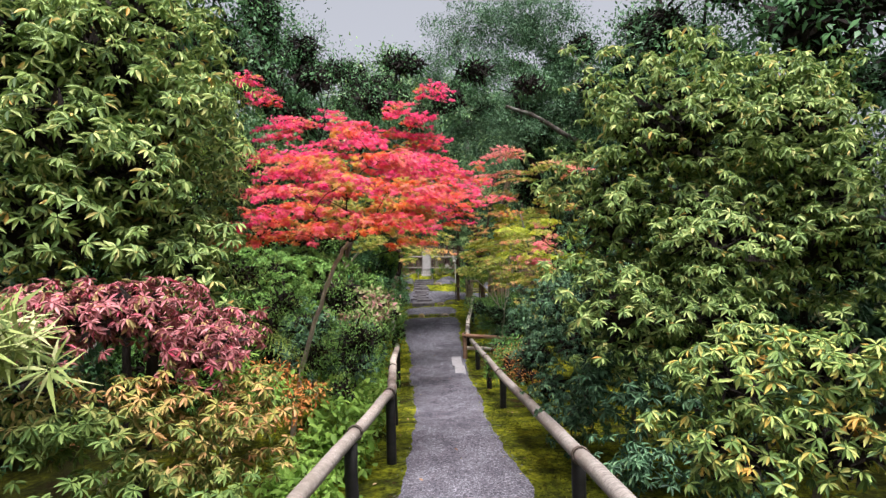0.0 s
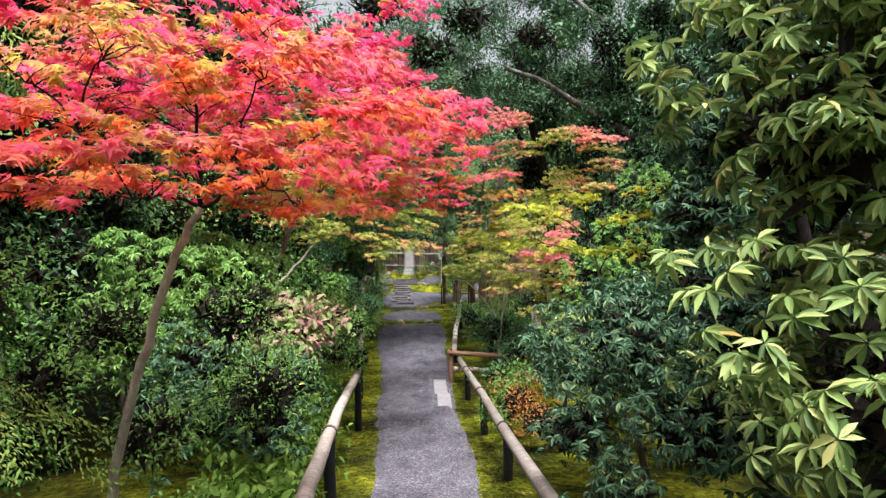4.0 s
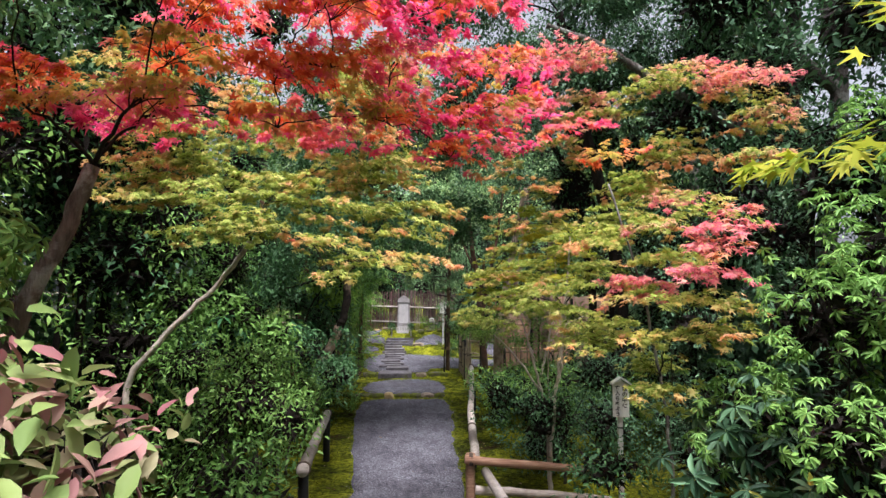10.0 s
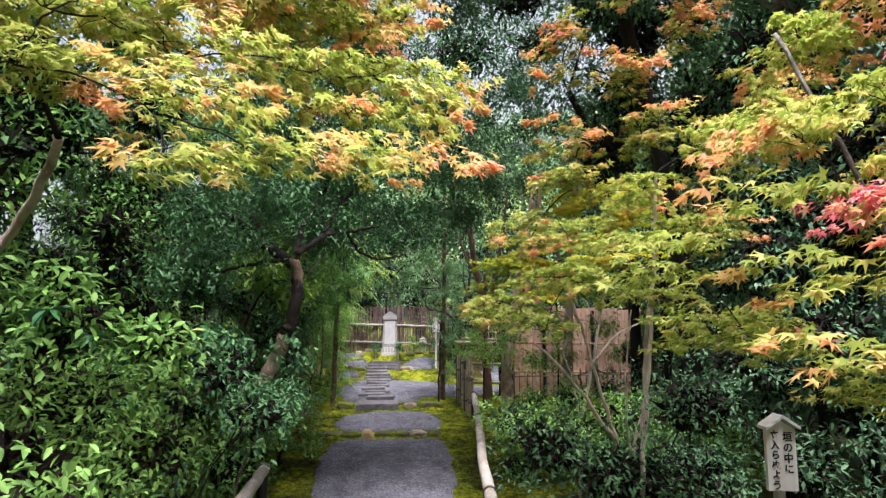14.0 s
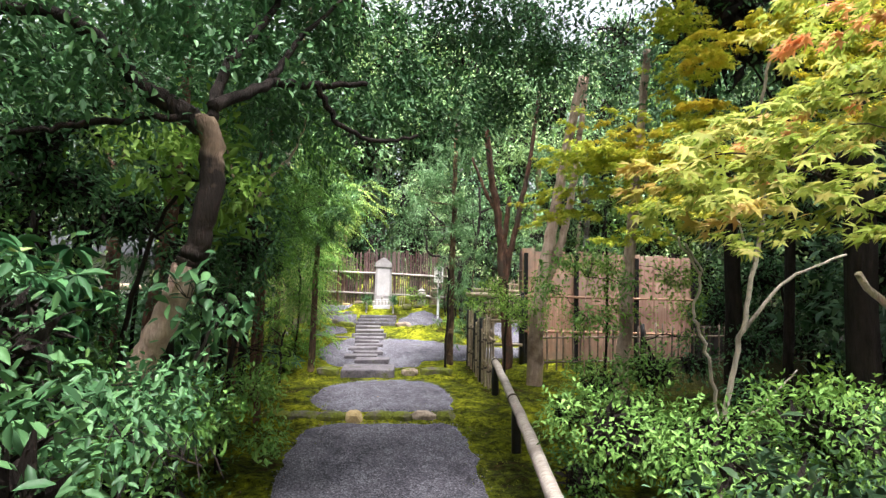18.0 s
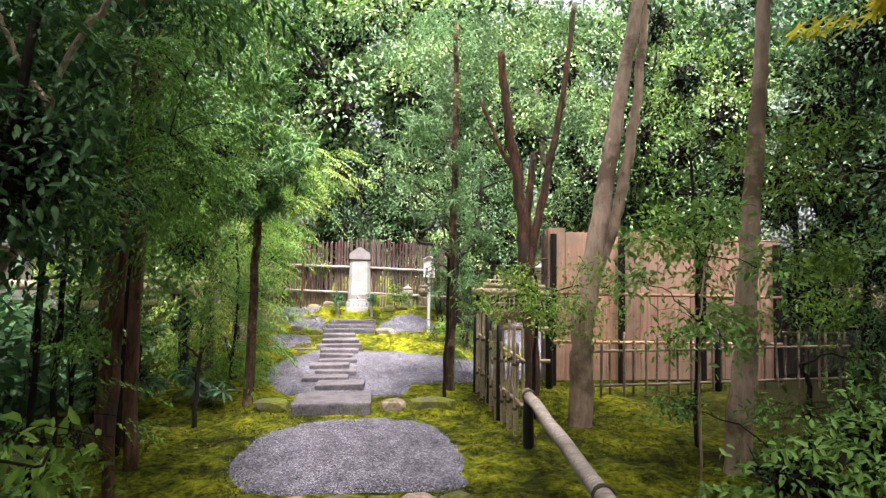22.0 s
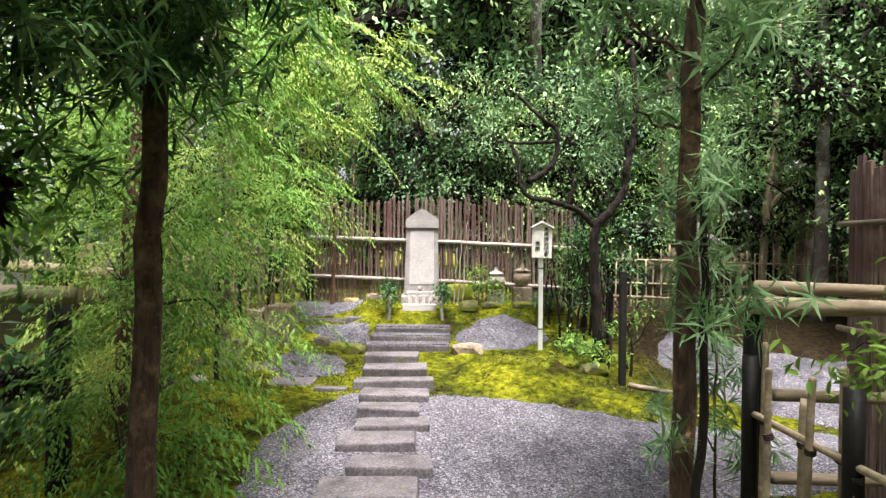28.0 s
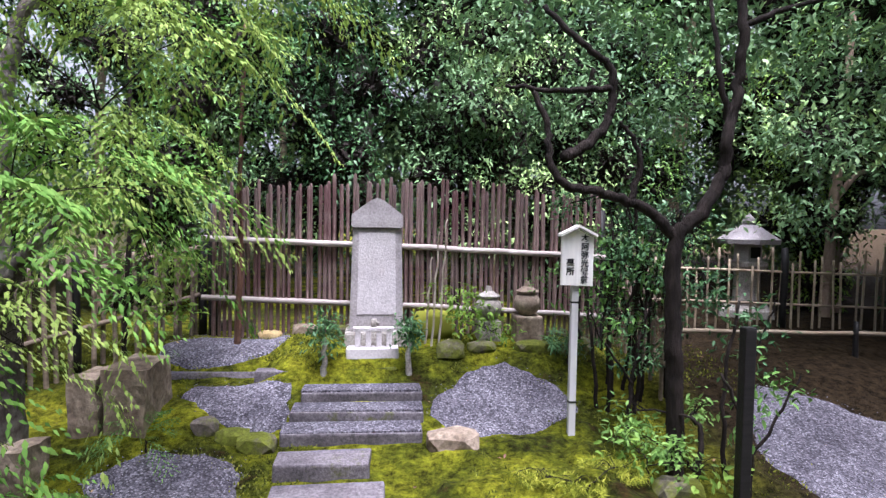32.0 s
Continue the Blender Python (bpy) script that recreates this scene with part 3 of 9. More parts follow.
def maple_spray(rng, root, tip, width, size, cover, turn):
    """One flat spray: leaves along twigs that leave an arching axis on either side in turn."""
    ax = tip - root
    ln = np.linalg.norm(ax)
    fore = ax / ln
    side = unit(np.cross(fore, (0, 0, 1.0))[None])[0] + np.array([0, 0, rng.normal() * 0.15])
    many = max(4, int(ln / 0.075))
    n = max(12, int(cover * 1.5 * ln * width / (0.9 * size * size)))
    k = rng.integers(0, many, n)
    u = (k + 0.5) / many
    long = width * (0.25 + 1.5 * u ** 0.6 * (1.02 - u) ** 0.55) * rng.uniform(0.7, 1.2, many)[k]
    sg = np.where(k % 2, 1.0, -1.0)
    s = rng.random(n) ** 0.75
    twig = side[None] * sg[:, None] * 0.72 + fore[None] * 0.69
    p = root + ax * u[:, None] + twig * (long * s)[:, None]
    p[:, 2] += 0.32 * ln * u * (1 - u) - 0.55 * (long * s) ** 2 - 0.05 * u ** 3
    p += rng.normal(size=(n, 3)) * np.array([0.3, 0.3, 0.22]) * size
    d = unit(twig * 0.8 + fore * 0.3 + rng.normal(size=(n, 3)) * 0.38 + np.array([0, 0, -0.5]))
    nn = unit(np.array([0, 0, 1.0]) + rng.normal(size=(n, 3)) * 0.3 + twig * 0.4)
    return p, d, nn, 0.12 + 0.5 * np.maximum(u, s * 0.9) ** 1.6 + turn


def tuft(kind, clumps, rng, dens, size):
    """Arrays of a crown of one kind of foliage over the clumps. dens: tufts to the square metre."""
    c = np.array(clumps, float)
    area = 4 * np.mean([c[:, 3] * c[:, 4], c[:, 4] * c[:, 5], c[:, 3] * c[:, 5]], axis=0).sum() * 3.14 / 3 * 1.0
    many, small = {"whorl": (2.0, 1.08), "maple": (2.6, 0.92), "broad": (2.8, 0.85), "leafy": (2.8, 0.9), "narrow": (1.8, 0.95), "spray": (1.35, 1.1)}[kind]
    size *= small
    n = max(20, int(area * dens * many))
    z = np.array([0, 0, 1.0])
    if kind == "whorl":
        p, o = shell(clumps, n, rng, 0.18, 0.35, 0.45, 0.15, -0.15)
        ax = unit(o * 0.5 + z * 0.85 + rng.normal(size=(n, 3)) * 0.28)
        m = 10
        side = unit(np.cross(ax, rng.normal(size=(n, 3))))
        oth = np.cross(ax, side)
        a = (np.arange(m) * 2.4)[None, :] + rng.uniform(0, 6.28, (n, 1))
        rad = np.cos(a)[..., None] * side[:, None] + np.sin(a)[..., None] * oth[:, None]
        lift = rng.uniform(-0.85, 0.3, (n, m, 1))
        d = rad + ax[:, None] * lift
        nn = ax[:, None] - rad * lift
        at = np.repeat(p[:, None], m, 1) + rad * size * 0.05
        L = size * rng.uniform(0.7, 1.2, n * m)
        return leaves(WHORL_LEAF, at.reshape(-1, 3), d.reshape(-1, 3), nn.reshape(-1, 3), L, L * 0.3)
    if kind == "maple":
        # flat sprays that reach out from the middle of the tree, tier over tier; leaves at the tips and on top turn first
        mid = c[:, :2].mean(axis=0)
        low, high = c[:, 2].min(), c[:, 2].max()
        parts = []
        for x, y, zz, rx, ry, rz in clumps:
            tiers = max(1, int(round(rz * 2 / 0.13)))
            out = math.atan2(y - mid[1], x - mid[0]) + rng.normal() * 0.25
            for q in range(tiers):
                h = (q + 0.5) / tiers * 2 - 1
                for turn in (-0.62, 0.0, 0.62):
                    a = out + turn + rng.normal() * 0.18
                    reach = rx * ry / math.hypot(ry * math.cos(a), rx * math.sin(a)) * (1.12 if turn == 0 else 0.9) * (1 - 0.2 * abs(h))
                    way = np.array([math.cos(a), math.sin(a), 0])
                    root = np.array([x, y, zz + rz * h * 0.8 + rng.normal() * 0.02]) - way * reach * 0.75
                    tip = root + way * reach * 1.9 + np.array([0, 0, reach * rng.uniform(-0.12, 0.3)])
                    parts.append(maple_spray(rng, root, tip, reach * 0.62, size, dens / 100, 0.3 * (zz - low) / (high - low + 0.01) + 0.09 * rng.normal()))
        at, d, nn, turned = (np.concatenate(q) for q in zip(*parts))
        L = size * rng.uniform(0.75, 1.2, len(at))
        v, f = leaves(MAPLE_LEAF, at, d, nn, L, L)
        return v, f, np.repeat(turned, len(MAPLE_LEAF[0]))
    if kind in ("broad", "leafy"):
        m = 6
        p, o = shell(clumps, n, rng, 0.25, 0.25, 0.45, 0.35)
        sp = rng.normal(size=(n, m, 3)) * size * 0.9
        at = (p[:, None] + sp).reshape(-1, 3)
        out = np.repeat(o[:, None], m, 1).reshape(-1, 3)
        N = n * m
        d = unit(out * 0.6 + rng.normal(size=(N, 3)) * 0.7 + np.array([0, 0, -0.3]))
        nn = unit(z + out * 0.5 + rng.normal(size=(N, 3)) * 0.34)
        L = size * rng.uniform(0.65, 1.25, N)
        shape = BLADE_LEAF if kind == "leafy" else ROUND_LEAF if size > 0.07 else OVAL_LEAF
        return leaves(shape, at, d, nn, L, L * (0.45 if kind == "broad" else 0.42))
    if kind == "narrow":
        m = 12
        p, o = shell(clumps, n, rng, 0.3, 0.3, 0.5, 0.4)
        ax = unit(o * 0.5 + z * 0.3 + rng.normal(size=(n, 3)) * 0.5)
        side = unit(np.cross(ax, rng.normal(size=(n, 3))))
        oth = np.cross(ax, side)
        a = (np.arange(m) * 2.4)[None, :] + rng.uniform(0, 6.28, (n, 1))
        rad = np.cos(a)[..., None] * side[:, None] + np.sin(a)[..., None] * oth[:, None]
        d = rad + ax[:, None] * rng.uniform(0.1, 1.0, (n, m, 1)) + np.array([0, 0, -0.25])
        at = np.repeat(p[:, None], m, 1) - ax[:, None] * size * rng.uniform(0, 0.7, (n, m, 1))
        L = size * rng.uniform(0.7, 1.2, n * m)
        return leaves(BLADE_LEAF, at.reshape(-1, 3), d.reshape(-1, 3), np.repeat(ax[:, None] + z, m, 1).reshape(-1, 3), L, L * 0.11)
    # feathery plumes: a drooping axis, side twigs in one plane, fine scales along them
    n = max(16, int(n * 0.5))
    p, o = shell(clumps, n, rng, 0.22, 0.15, 0.5, 0.4, -0.25)
    ax = unit(o * np.array([1, 1, 0.25]) + rng.normal(size=(n, 3)) * 0.26 + np.array([0, 0, -0.12]))
    side = unit(np.cross(ax, z + rng.normal(size=(n, 3)) * 0.22))
    long = size * 4.6 * rng.uniform(0.7, 1.25, n)
    twigs, each = 17, 8
    u = np.repeat((np.arange(twigs) + 0.6) / twigs, each)[None, :, None]
    s = np.tile((np.arange(each) + 0.3) / each, twigs)[None, :, None]
    sg = np.where(np.repeat(np.arange(twigs), each) % 2, 1.0, -1.0)[None, :, None]
    reach = 0.42 * (0.35 + u ** 0.5) * (1.12 - u) ** 0.7
    w = long[:, None, None]
    at = p[:, None] + (ax[:, None] * (u + 0.62 * s * reach) + side[:, None] * sg * s * reach * 0.8 - z * (0.5 * u ** 2 + 0.42 * s * reach)) * w
    at += rng.normal(size=at.shape) * size * 0.05
    d = ax[:, None] * (0.75 - 0.2 * u) + side[:, None] * sg * 0.62 * (1 - 0.3 * s) - z * (0.3 + 0.5 * u) + rng.normal(size=at.shape) * 0.12
    nn = np.repeat(np.cross(side, ax)[:, None], twigs * each, 1) + rng.normal(size=at.shape) * 0.25
    L = (w * 0.07 * (1.1 - 0.5 * s) * rng.uniform(0.8, 1.2, at.shape[:2] + (1,))).reshape(-1)
    return leaves(BLADE_LEAF, at.reshape(-1, 3), d.reshape(-1, 3), nn.reshape(-1, 3), L, L * 0.4)


def crown_mesh(name, kind, clumps, mat, dens, size, seed, keep_walk=True):
    rng = np.random.default_rng(seed)
    v, f, *turned = tuft(kind, clumps, rng, dens, size)
    if keep_walk:
        ok = clear(v, 0.36, 1.9) if kind == "maple" else clear(v)
        f = f[ok[f].all(axis=1)]
    me = tri_mesh(name, v, f, mat)
    if turned:
        me.attributes.new("turned", "FLOAT", "POINT").data.foreach_set("value", turned[0].astype(np.float32))
    return me


def twig_shade_mesh(clumps, seed):
    """Twigs and dead leaves inside a crown, added dark to deepen its shade."""
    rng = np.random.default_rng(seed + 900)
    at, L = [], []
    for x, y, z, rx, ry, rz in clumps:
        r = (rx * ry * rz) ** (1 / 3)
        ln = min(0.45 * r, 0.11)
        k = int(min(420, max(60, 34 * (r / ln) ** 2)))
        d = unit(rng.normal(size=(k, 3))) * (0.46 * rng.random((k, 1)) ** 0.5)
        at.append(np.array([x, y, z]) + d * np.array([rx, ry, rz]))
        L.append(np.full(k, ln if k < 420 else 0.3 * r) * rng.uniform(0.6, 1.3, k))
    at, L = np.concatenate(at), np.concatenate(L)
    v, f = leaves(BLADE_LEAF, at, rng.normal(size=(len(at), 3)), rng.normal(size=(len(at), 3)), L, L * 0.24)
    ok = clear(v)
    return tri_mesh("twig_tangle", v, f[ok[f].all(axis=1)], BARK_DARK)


def plant(name, base, stem, clumps, kind, mat, dens, size, seed, label, category, bark=BARK_GREY, r0=0.05, group="", extra=(), core=True):
    """A tree or shrub: a trunk along stem (points from the ground up), a limb to every clump, and one crown of leaves."""
    ob = tagged(empty(name, base), label, category, group)
    line = [base] + list(stem)
    child("trunk", mesh_of("trunk", *limb_data(line, r0, r0 * 0.55, 9, 6, 0.01, seed), bark, True), ob)
    nodes = [(Vector(p), r0 * 0.62, 0) for p in line[1:]]
    for k, c in sorted(enumerate(clumps), key=lambda q: min((Vector(q[1][:3]) - Vector(p)).length for p in line[1:])):
        cc = Vector(c[:3])
        start, rad, deep = min(nodes, key=lambda q: (q[0] - cc).length + 0.5 * max(0, q[0].z - cc.z) + 0.12 * q[2])
        dist = (cc - start).length
        if dist < 0.05:
            continue
        rad = max(0.004, min(rad * 0.66, 0.007 + 0.009 * dist))
        mid = start.lerp(cc, 0.5) + Vector((0, 0, 0.1 * dist))
        nodes += [(mid, rad * 0.75, deep + 1), (cc, rad * 0.5, deep + 1)]
        data = [limb_data([start, mid, cc], rad, max(0.0025, rad * 0.4), 6, 4, 0.012, seed + k)]
        rnd = random.Random(seed * 7 + k)
        for j in range(5):
            d = Vector((rnd.uniform(-1, 1) * c[3], rnd.uniform(-1, 1) * c[4], rnd.uniform(-0.5, 0.9) * c[5])) * 0.85
            st = mid.lerp(cc, rnd.uniform(0.2, 0.95))
            data.append(limb_data([st, st.lerp(cc + d, 0.5) + Vector((0, 0, 0.05)), cc + d], max(0.0022, rad * 0.35), 0.0012, 5, 3, 0.008, seed + k * 9 + j))
        child("limb", mesh_of("limb", *joined(*data), BARK_DARK, True), ob)
    # near-black blades in the middle make the gaps between leaves read as shade
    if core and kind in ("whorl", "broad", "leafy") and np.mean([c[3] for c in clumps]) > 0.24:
        tagged(child("twig_tangle", twig_shade_mesh(clumps, seed), ob), kind="stuff")
    child("crown", crown_mesh("crown", kind, clumps, mat, dens, size, seed), ob)
    for (k2, cl2, mat2, dens2, size2) in extra:
        child("crown", crown_mesh("crown", k2, cl2, mat2, dens2, size2, seed + 50), ob)
    return ob


def bare_stem(name, lines, r0, bark, label, category="tree", seed=0, crowns=()):
    """A tree whose trunk and boughs are drawn line by line, with its crowns."""
    ob = tagged(empty(name, lines[0][0]), label, category)
    for k, pts in enumerate(lines):
        s = r0 if k == 0 else r0 * (0.62 if k < 3 else 0.4)
        child("trunk" if k == 0 else "limb", mesh_of("trunk" if k == 0 else "limb", *limb_data(pts, s, s * 0.45, 10, 7, 0.01, seed + k), bark, True), ob)
    for kind, cl_, mat, dens, size in crowns:
        child("crown", crown_mesh("crown", kind, cl_, mat, dens, size, seed + 3), ob)
    return ob


# ---------------------------------------------------------------- ground
GROUND_Y = [-60, -10, 0, 1.36, 3.1, 4.1, 5.4, 6.4, 7.4, 8.4, 9.3, 10.2, 11.5, 13.2, 15, 16.5, 17.9, 18.3, 20.4, 20.6, 22, 23, 24.3, 24.6, 24.85, 25.07, 25.3, 25.9, 30, 90]
GROUND_Z = [1.5, 0.6, 0, -0.08, -0.19, -0.29, -0.40, -0.53, -0.69, -0.82, -0.92, -0.98, -1.055, -1.08, -1.08, -1.04, -0.97, -0.92, -0.93, -0.88, -0.84, -0.74, -0.6, -0.535, -0.48, -0.415, -0.36, -0.28, -0.24, 0.5]


def ground_z(x, y):
    g = float(np.interp(y, GROUND_Y, GROUND_Z))
    a = abs(x + 0.1)
    g += 0.05 * max(0, a - 1.2) * noise.noise(Vector((x * 0.5, y * 0.5, 3.3))) * min(1, a / 3)
    g += 0.035 * noise.noise(Vector((x * 1.6, y * 1.6, 0))) * min(1, max(0, a - 0.4)) + 0.012 * noise.noise(Vector((x * 6, y * 6, 1)))
    # the raised bed round the tomb
    g += 0.16 * min(1, max(0, (y - 25.25) / 0.3)) * min(1, max(0, (1.6 - x) / 0.5)) * min(1, max(0, (30 - y) / 2)) * min(1, max(0, (x + 1.3) / 0.2))
    # the gentle rise to the fence beside it
    g += 0.11 * min(1, max(0, (y - 25.5) / 0.6)) * min(1, max(0, (-1.1 - x) / 0.2)) * min(1, max(0, (30 - y) / 2))
    # the mossy hump beside the steps
    g += 0.13 * math.exp(-((x - 0.55) / 0.55) ** 2 - ((y - 24.0) / 0.4) ** 2)
    g += 0.10 * math.exp(-((x + 1.7) / 0.4) ** 2 - ((y - 21.7) / 0.5) ** 2)
    return g


def ground_sheet():
    """One sheet of ground; the moss beside the gravel swells into small cushions."""
    xs = np.concatenate([[-300, -120, -60, -30, -18, -12], np.arange(-8, -2.6, 0.16), np.arange(-2.6, 2.6, 0.045), np.arange(2.6, 8.01, 0.16), [12, 18, 30, 60, 120, 300]])
    ys = np.concatenate([[-300, -120, -60, -30, -16, -9], np.arange(-5, 16.5, 0.16), np.arange(16.5, 26.3, 0.045), np.arange(26.3, 31.01, 0.16), [34, 40, 50, 70, 120, 300]])
    edge = np.array([p for bed in GRAVEL_BEDS for p in bed])
    near = [bed for bed in GRAVEL_BEDS if max(p[1] for p in bed) > 16]
    v = []
    for y in ys:
        gap = np.hypot(xs[:, None] - edge[None, :, 0], y - edge[None, :, 1]).min(axis=1)
        inside = np.zeros(len(xs), bool)
        for bed in near:
            p = np.array(bed)
            odd = np.zeros(len(xs), bool)
            for (x0, y0), (x1, y1) in zip(p, np.roll(p, -1, axis=0)):
                if (y0 > y) != (y1 > y):
                    odd ^= xs < (x1 - x0) * (y - y0) / (y1 - y0) + x0
            inside |= odd
        for x, g, i in zip(xs, gap, inside):
            z = ground_z(x, y)
            if abs(x) < 2.6 and 16.5 < y < 25.4 and not i and not (-1.8 < x < -1.05 and 23.6 < y < 24.0):
                swell = 0 if -1.12 < x < -0.1 and y > 20.4 else max(0, noise.noise(Vector((x * 4.5, y * 4.5, 11))) + 0.15) * 0.05 + max(0, noise.noise(Vector((x * 12, y * 12, 12)))) * 0.022
                z += swell * min(1, g / 0.12)
            v.append((x, y, z))
    w = len(xs)
    f = [(j * w + i, j * w + i + 1, (j + 1) * w + i + 1, (j + 1) * w + i) for j in range(len(ys) - 1) for i in range(w - 1)]
    ob = new("ground", mesh_of("ground", v, f, MOSS, True))
    return tagged(ob, "mossy garden ground with brown soil patches", "ground", kind="structure")


GRAVEL_BEDS = []


def gravel_patch(name, outline, seed, label, lift=0.02):
    """A bed of gravel inside a smooth uneven outline, a little proud of the moss."""
    line = bent([(x, y, 0) for x, y in outline] + [(outline[0][0], outline[0][1], 0)], 10)[:-1]
    n = len(line)
    pts = [(p.x + 0.05 * noise.noise(Vector((p.x * 4, p.y * 4, seed))) + 0.03 * noise.noise(Vector((p.x * 13, p.y * 13, seed))), p.y + 0.05 * noise.noise(Vector((p.x * 4, p.y * 4, seed + 5))) + 0.03 * noise.noise(Vector((p.x * 13, p.y * 13, seed + 5)))) for p in line]
    GRAVEL_BEDS.append(pts)
    bm = bmesh.new()
    loop = [bm.verts.new((x, y, 0)) for x, y in pts]
    bm.faces.new(loop)
    y0, y1 = min(p[1] for p in pts), max(p[1] for p in pts)
    step = 0.25 if y1 - y0 > 4 else 0.11
    for cut in np.arange(y0 + step * 0.8, y1, step):
        bmesh.ops.bisect_plane(bm, geom=bm.verts[:] + bm.edges[:] + bm.faces[:], plane_co=(0, cut, 0), plane_no=(0, 1, 0))
    x0, x1 = min(p[0] for p in pts), max(p[0] for p in pts)
    for cut in np.arange(x0 + step * 0.5, x1, step if step < 0.2 else 0.12):
        bmesh.ops.bisect_plane(bm, geom=bm.verts[:] + bm.edges[:] + bm.faces[:], plane_co=(cut, 0, 0), plane_no=(1, 0, 0))
    bmesh.ops.triangulate(bm, faces=bm.faces[:])
    for v in bm.verts:
        edge = v.is_boundary
        v.co.z = ground_z(v.co.x, v.co.y) + (0.001 if edge else lift)
    me = bpy.data.meshes.new(name)
    bm.to_mesh(me)
    bm.free()
    me.materials.append(GRAVEL)
    me.polygons.foreach_set("use_smooth", [True] * len(me.polygons))
    return tagged(new(name, me), label, "gravel", kind="structure")


PATH_EDGE = [(-0.4, -5), (-0.36, 0), (-0.34, 4.4), (-0.3, 6.5), (-0.42, 9.2), (-0.56, 10.8), (-0.64, 13), (-0.85, 15), (-1.03, 16.8), (-1.0, 17.7), (-0.8, 18.0), (0.4, 18.0), (0.58, 17.7), (0.62, 16.8), (0.55, 15), (0.55, 13), (0.55, 10.8), (0.6, 9.2), (0.57, 6.5), (0.66, 4.4), (0.66, 0), (0.62, -5)]
gravel_patch("gravel_path", PATH_EDGE, 1, "grey gravel path sloping down between pole railings")
gravel_patch("gravel_path", [(-0.85, 18.42), (-1.08, 18.9), (-1.08, 19.5), (-0.85, 20.1), (-0.5, 20.32), (0.1, 20.32), (0.42, 20.1), (0.58, 19.4), (0.58, 18.8), (0.4, 18.42)], 2, "grey gravel bed between a stone sill and a slab")
gravel_patch("gravel_court", [(-0.8, 21.15), (-1.15, 21.35), (-1.38, 21.9), (-1.5, 22.7), (-1.2, 23.3), (-1.0, 23.55), (-0.3, 23.5), (0.1, 23.45), (0.9, 23.2), (1.5, 22.9), (2.6, 22.8), (3.4, 22.3), (2.4, 22.0), (1.3, 21.9), (0.9, 21.8), (0.35, 21.7), (0.25, 21.25), (-0.1, 21.12)], 3, "wide pale grey gravel court crossed by stone steps")
gravel_patch("gravel_court", [(-2.0, 24.35), (-1.75, 24.6), (-1.35, 24.55), (-1.15, 24.35), (-1.2, 24.05), (-1.6, 24.0)], 4, "small grey gravel bed in the moss")
gravel_patch("gravel_court", [(-1.78, 25.2), (-1.66, 25.35), (-1.35, 25.37), (-1.05, 25.28), (-1.02, 25.0), (-1.1, 24.82), (-1.25, 24.78), (-1.48, 24.96)], 5, "grey gravel bed beside the steps")
gravel_patch("gravel_court", [(-2.12, 25.78), (-2.1, 26.02), (-1.6, 26.1), (-1.2, 26.05), (-1.22, 25.85), (-1.45, 25.68), (-1.75, 25.6)], 6, "grey gravel bed by the bamboo fence")
gravel_patch("gravel_court", [(-0.1, 24.95), (0.05, 25.25), (0.4, 25.42), (0.8, 25.3), (0.92, 25.0), (0.6, 24.75), (0.15, 24.72)], 7, "dark grey gravel bed beside the steps")
gravel_patch("gravel_court", [(1.98, 23.75), (1.9, 24.4), (2.03, 24.75), (2.28, 25.18), (2.5, 25.22), (2.75, 25.05), (3.1, 24.8), (4.0, 24.4), (5.5, 24.0), (5.5, 22.7), (3.2, 22.75), (2.3, 23.2)], 8, "grey gravel court before a stone lantern")
ground_sheet()


# ---------------------------------------------------------------- rails and fences
def pole(name, points, r, mat, parent=None, label="", sides=10, n=6, taper=0.9, seed=0, knots=0):
    line = bent(points, n, 0.006 if n > 2 else 0, seed)
    m = len(line) - 1
    radii = [r * (1 - (1 - taper) * k / m) for k in range(m + 1)]
    me = mesh_of(name, *tube_data(line, radii, sides, 0.04, seed), mat, True)
    if parent:
        return child(name, me, parent, label)
    return new(name, me)


def ring(at, axis, r, thick, mat):
    """Turns of rope round a pole."""
    ax = Vector(axis).normalized()
    s = ax.cross(Vector((0.2, 0.3, 1))).normalized()
    o = ax.cross(s)
    out = []
    for w in (-1, 0, 1):
        c = Vector(at) + ax * (w * thick * 1.8)
        pts = [c + s * math.cos(a) * r + o * math.sin(a) * r for a in np.linspace(0, 2 * math.pi, 13)]
        out.append(tube_data(pts, [thick] * 13, 5))
    return joined(*out)


def railing(rail_pts, posts, r, label, seed=0):
    ob = tagged(empty("railing", (posts[0][0], posts[0][1], ground_z(*posts[0]))), label, "railing")
    pole("rail", rail_pts, r, ROUND_WOOD, ob, "weathered grey wooden pole", 12, 8, 0.92, seed)
    line = bent(rail_pts, 10)
    for k, (x, y) in enumerate(posts):
        near = min(line, key=lambda p: abs(p.y - y) + abs(p.x - x))
        g = ground_z(x, y)
        post = pole("post", [(x, y, g - 0.15), (x, y, near.z - r * 0.8)], 0.045, CHAR, ob, "charred black round post", 10, 3, 0.97, seed + k)
        i = line.index(near)
        ax = line[min(i + 1, len(line) - 1)] - line[max(i - 1, 0)]
        child("rope_tie", mesh_of("rope_tie", *ring(near, ax, r * 1.08, 0.006, ROPE), ROPE, True), post, "dark palm rope lashing")
    return ob


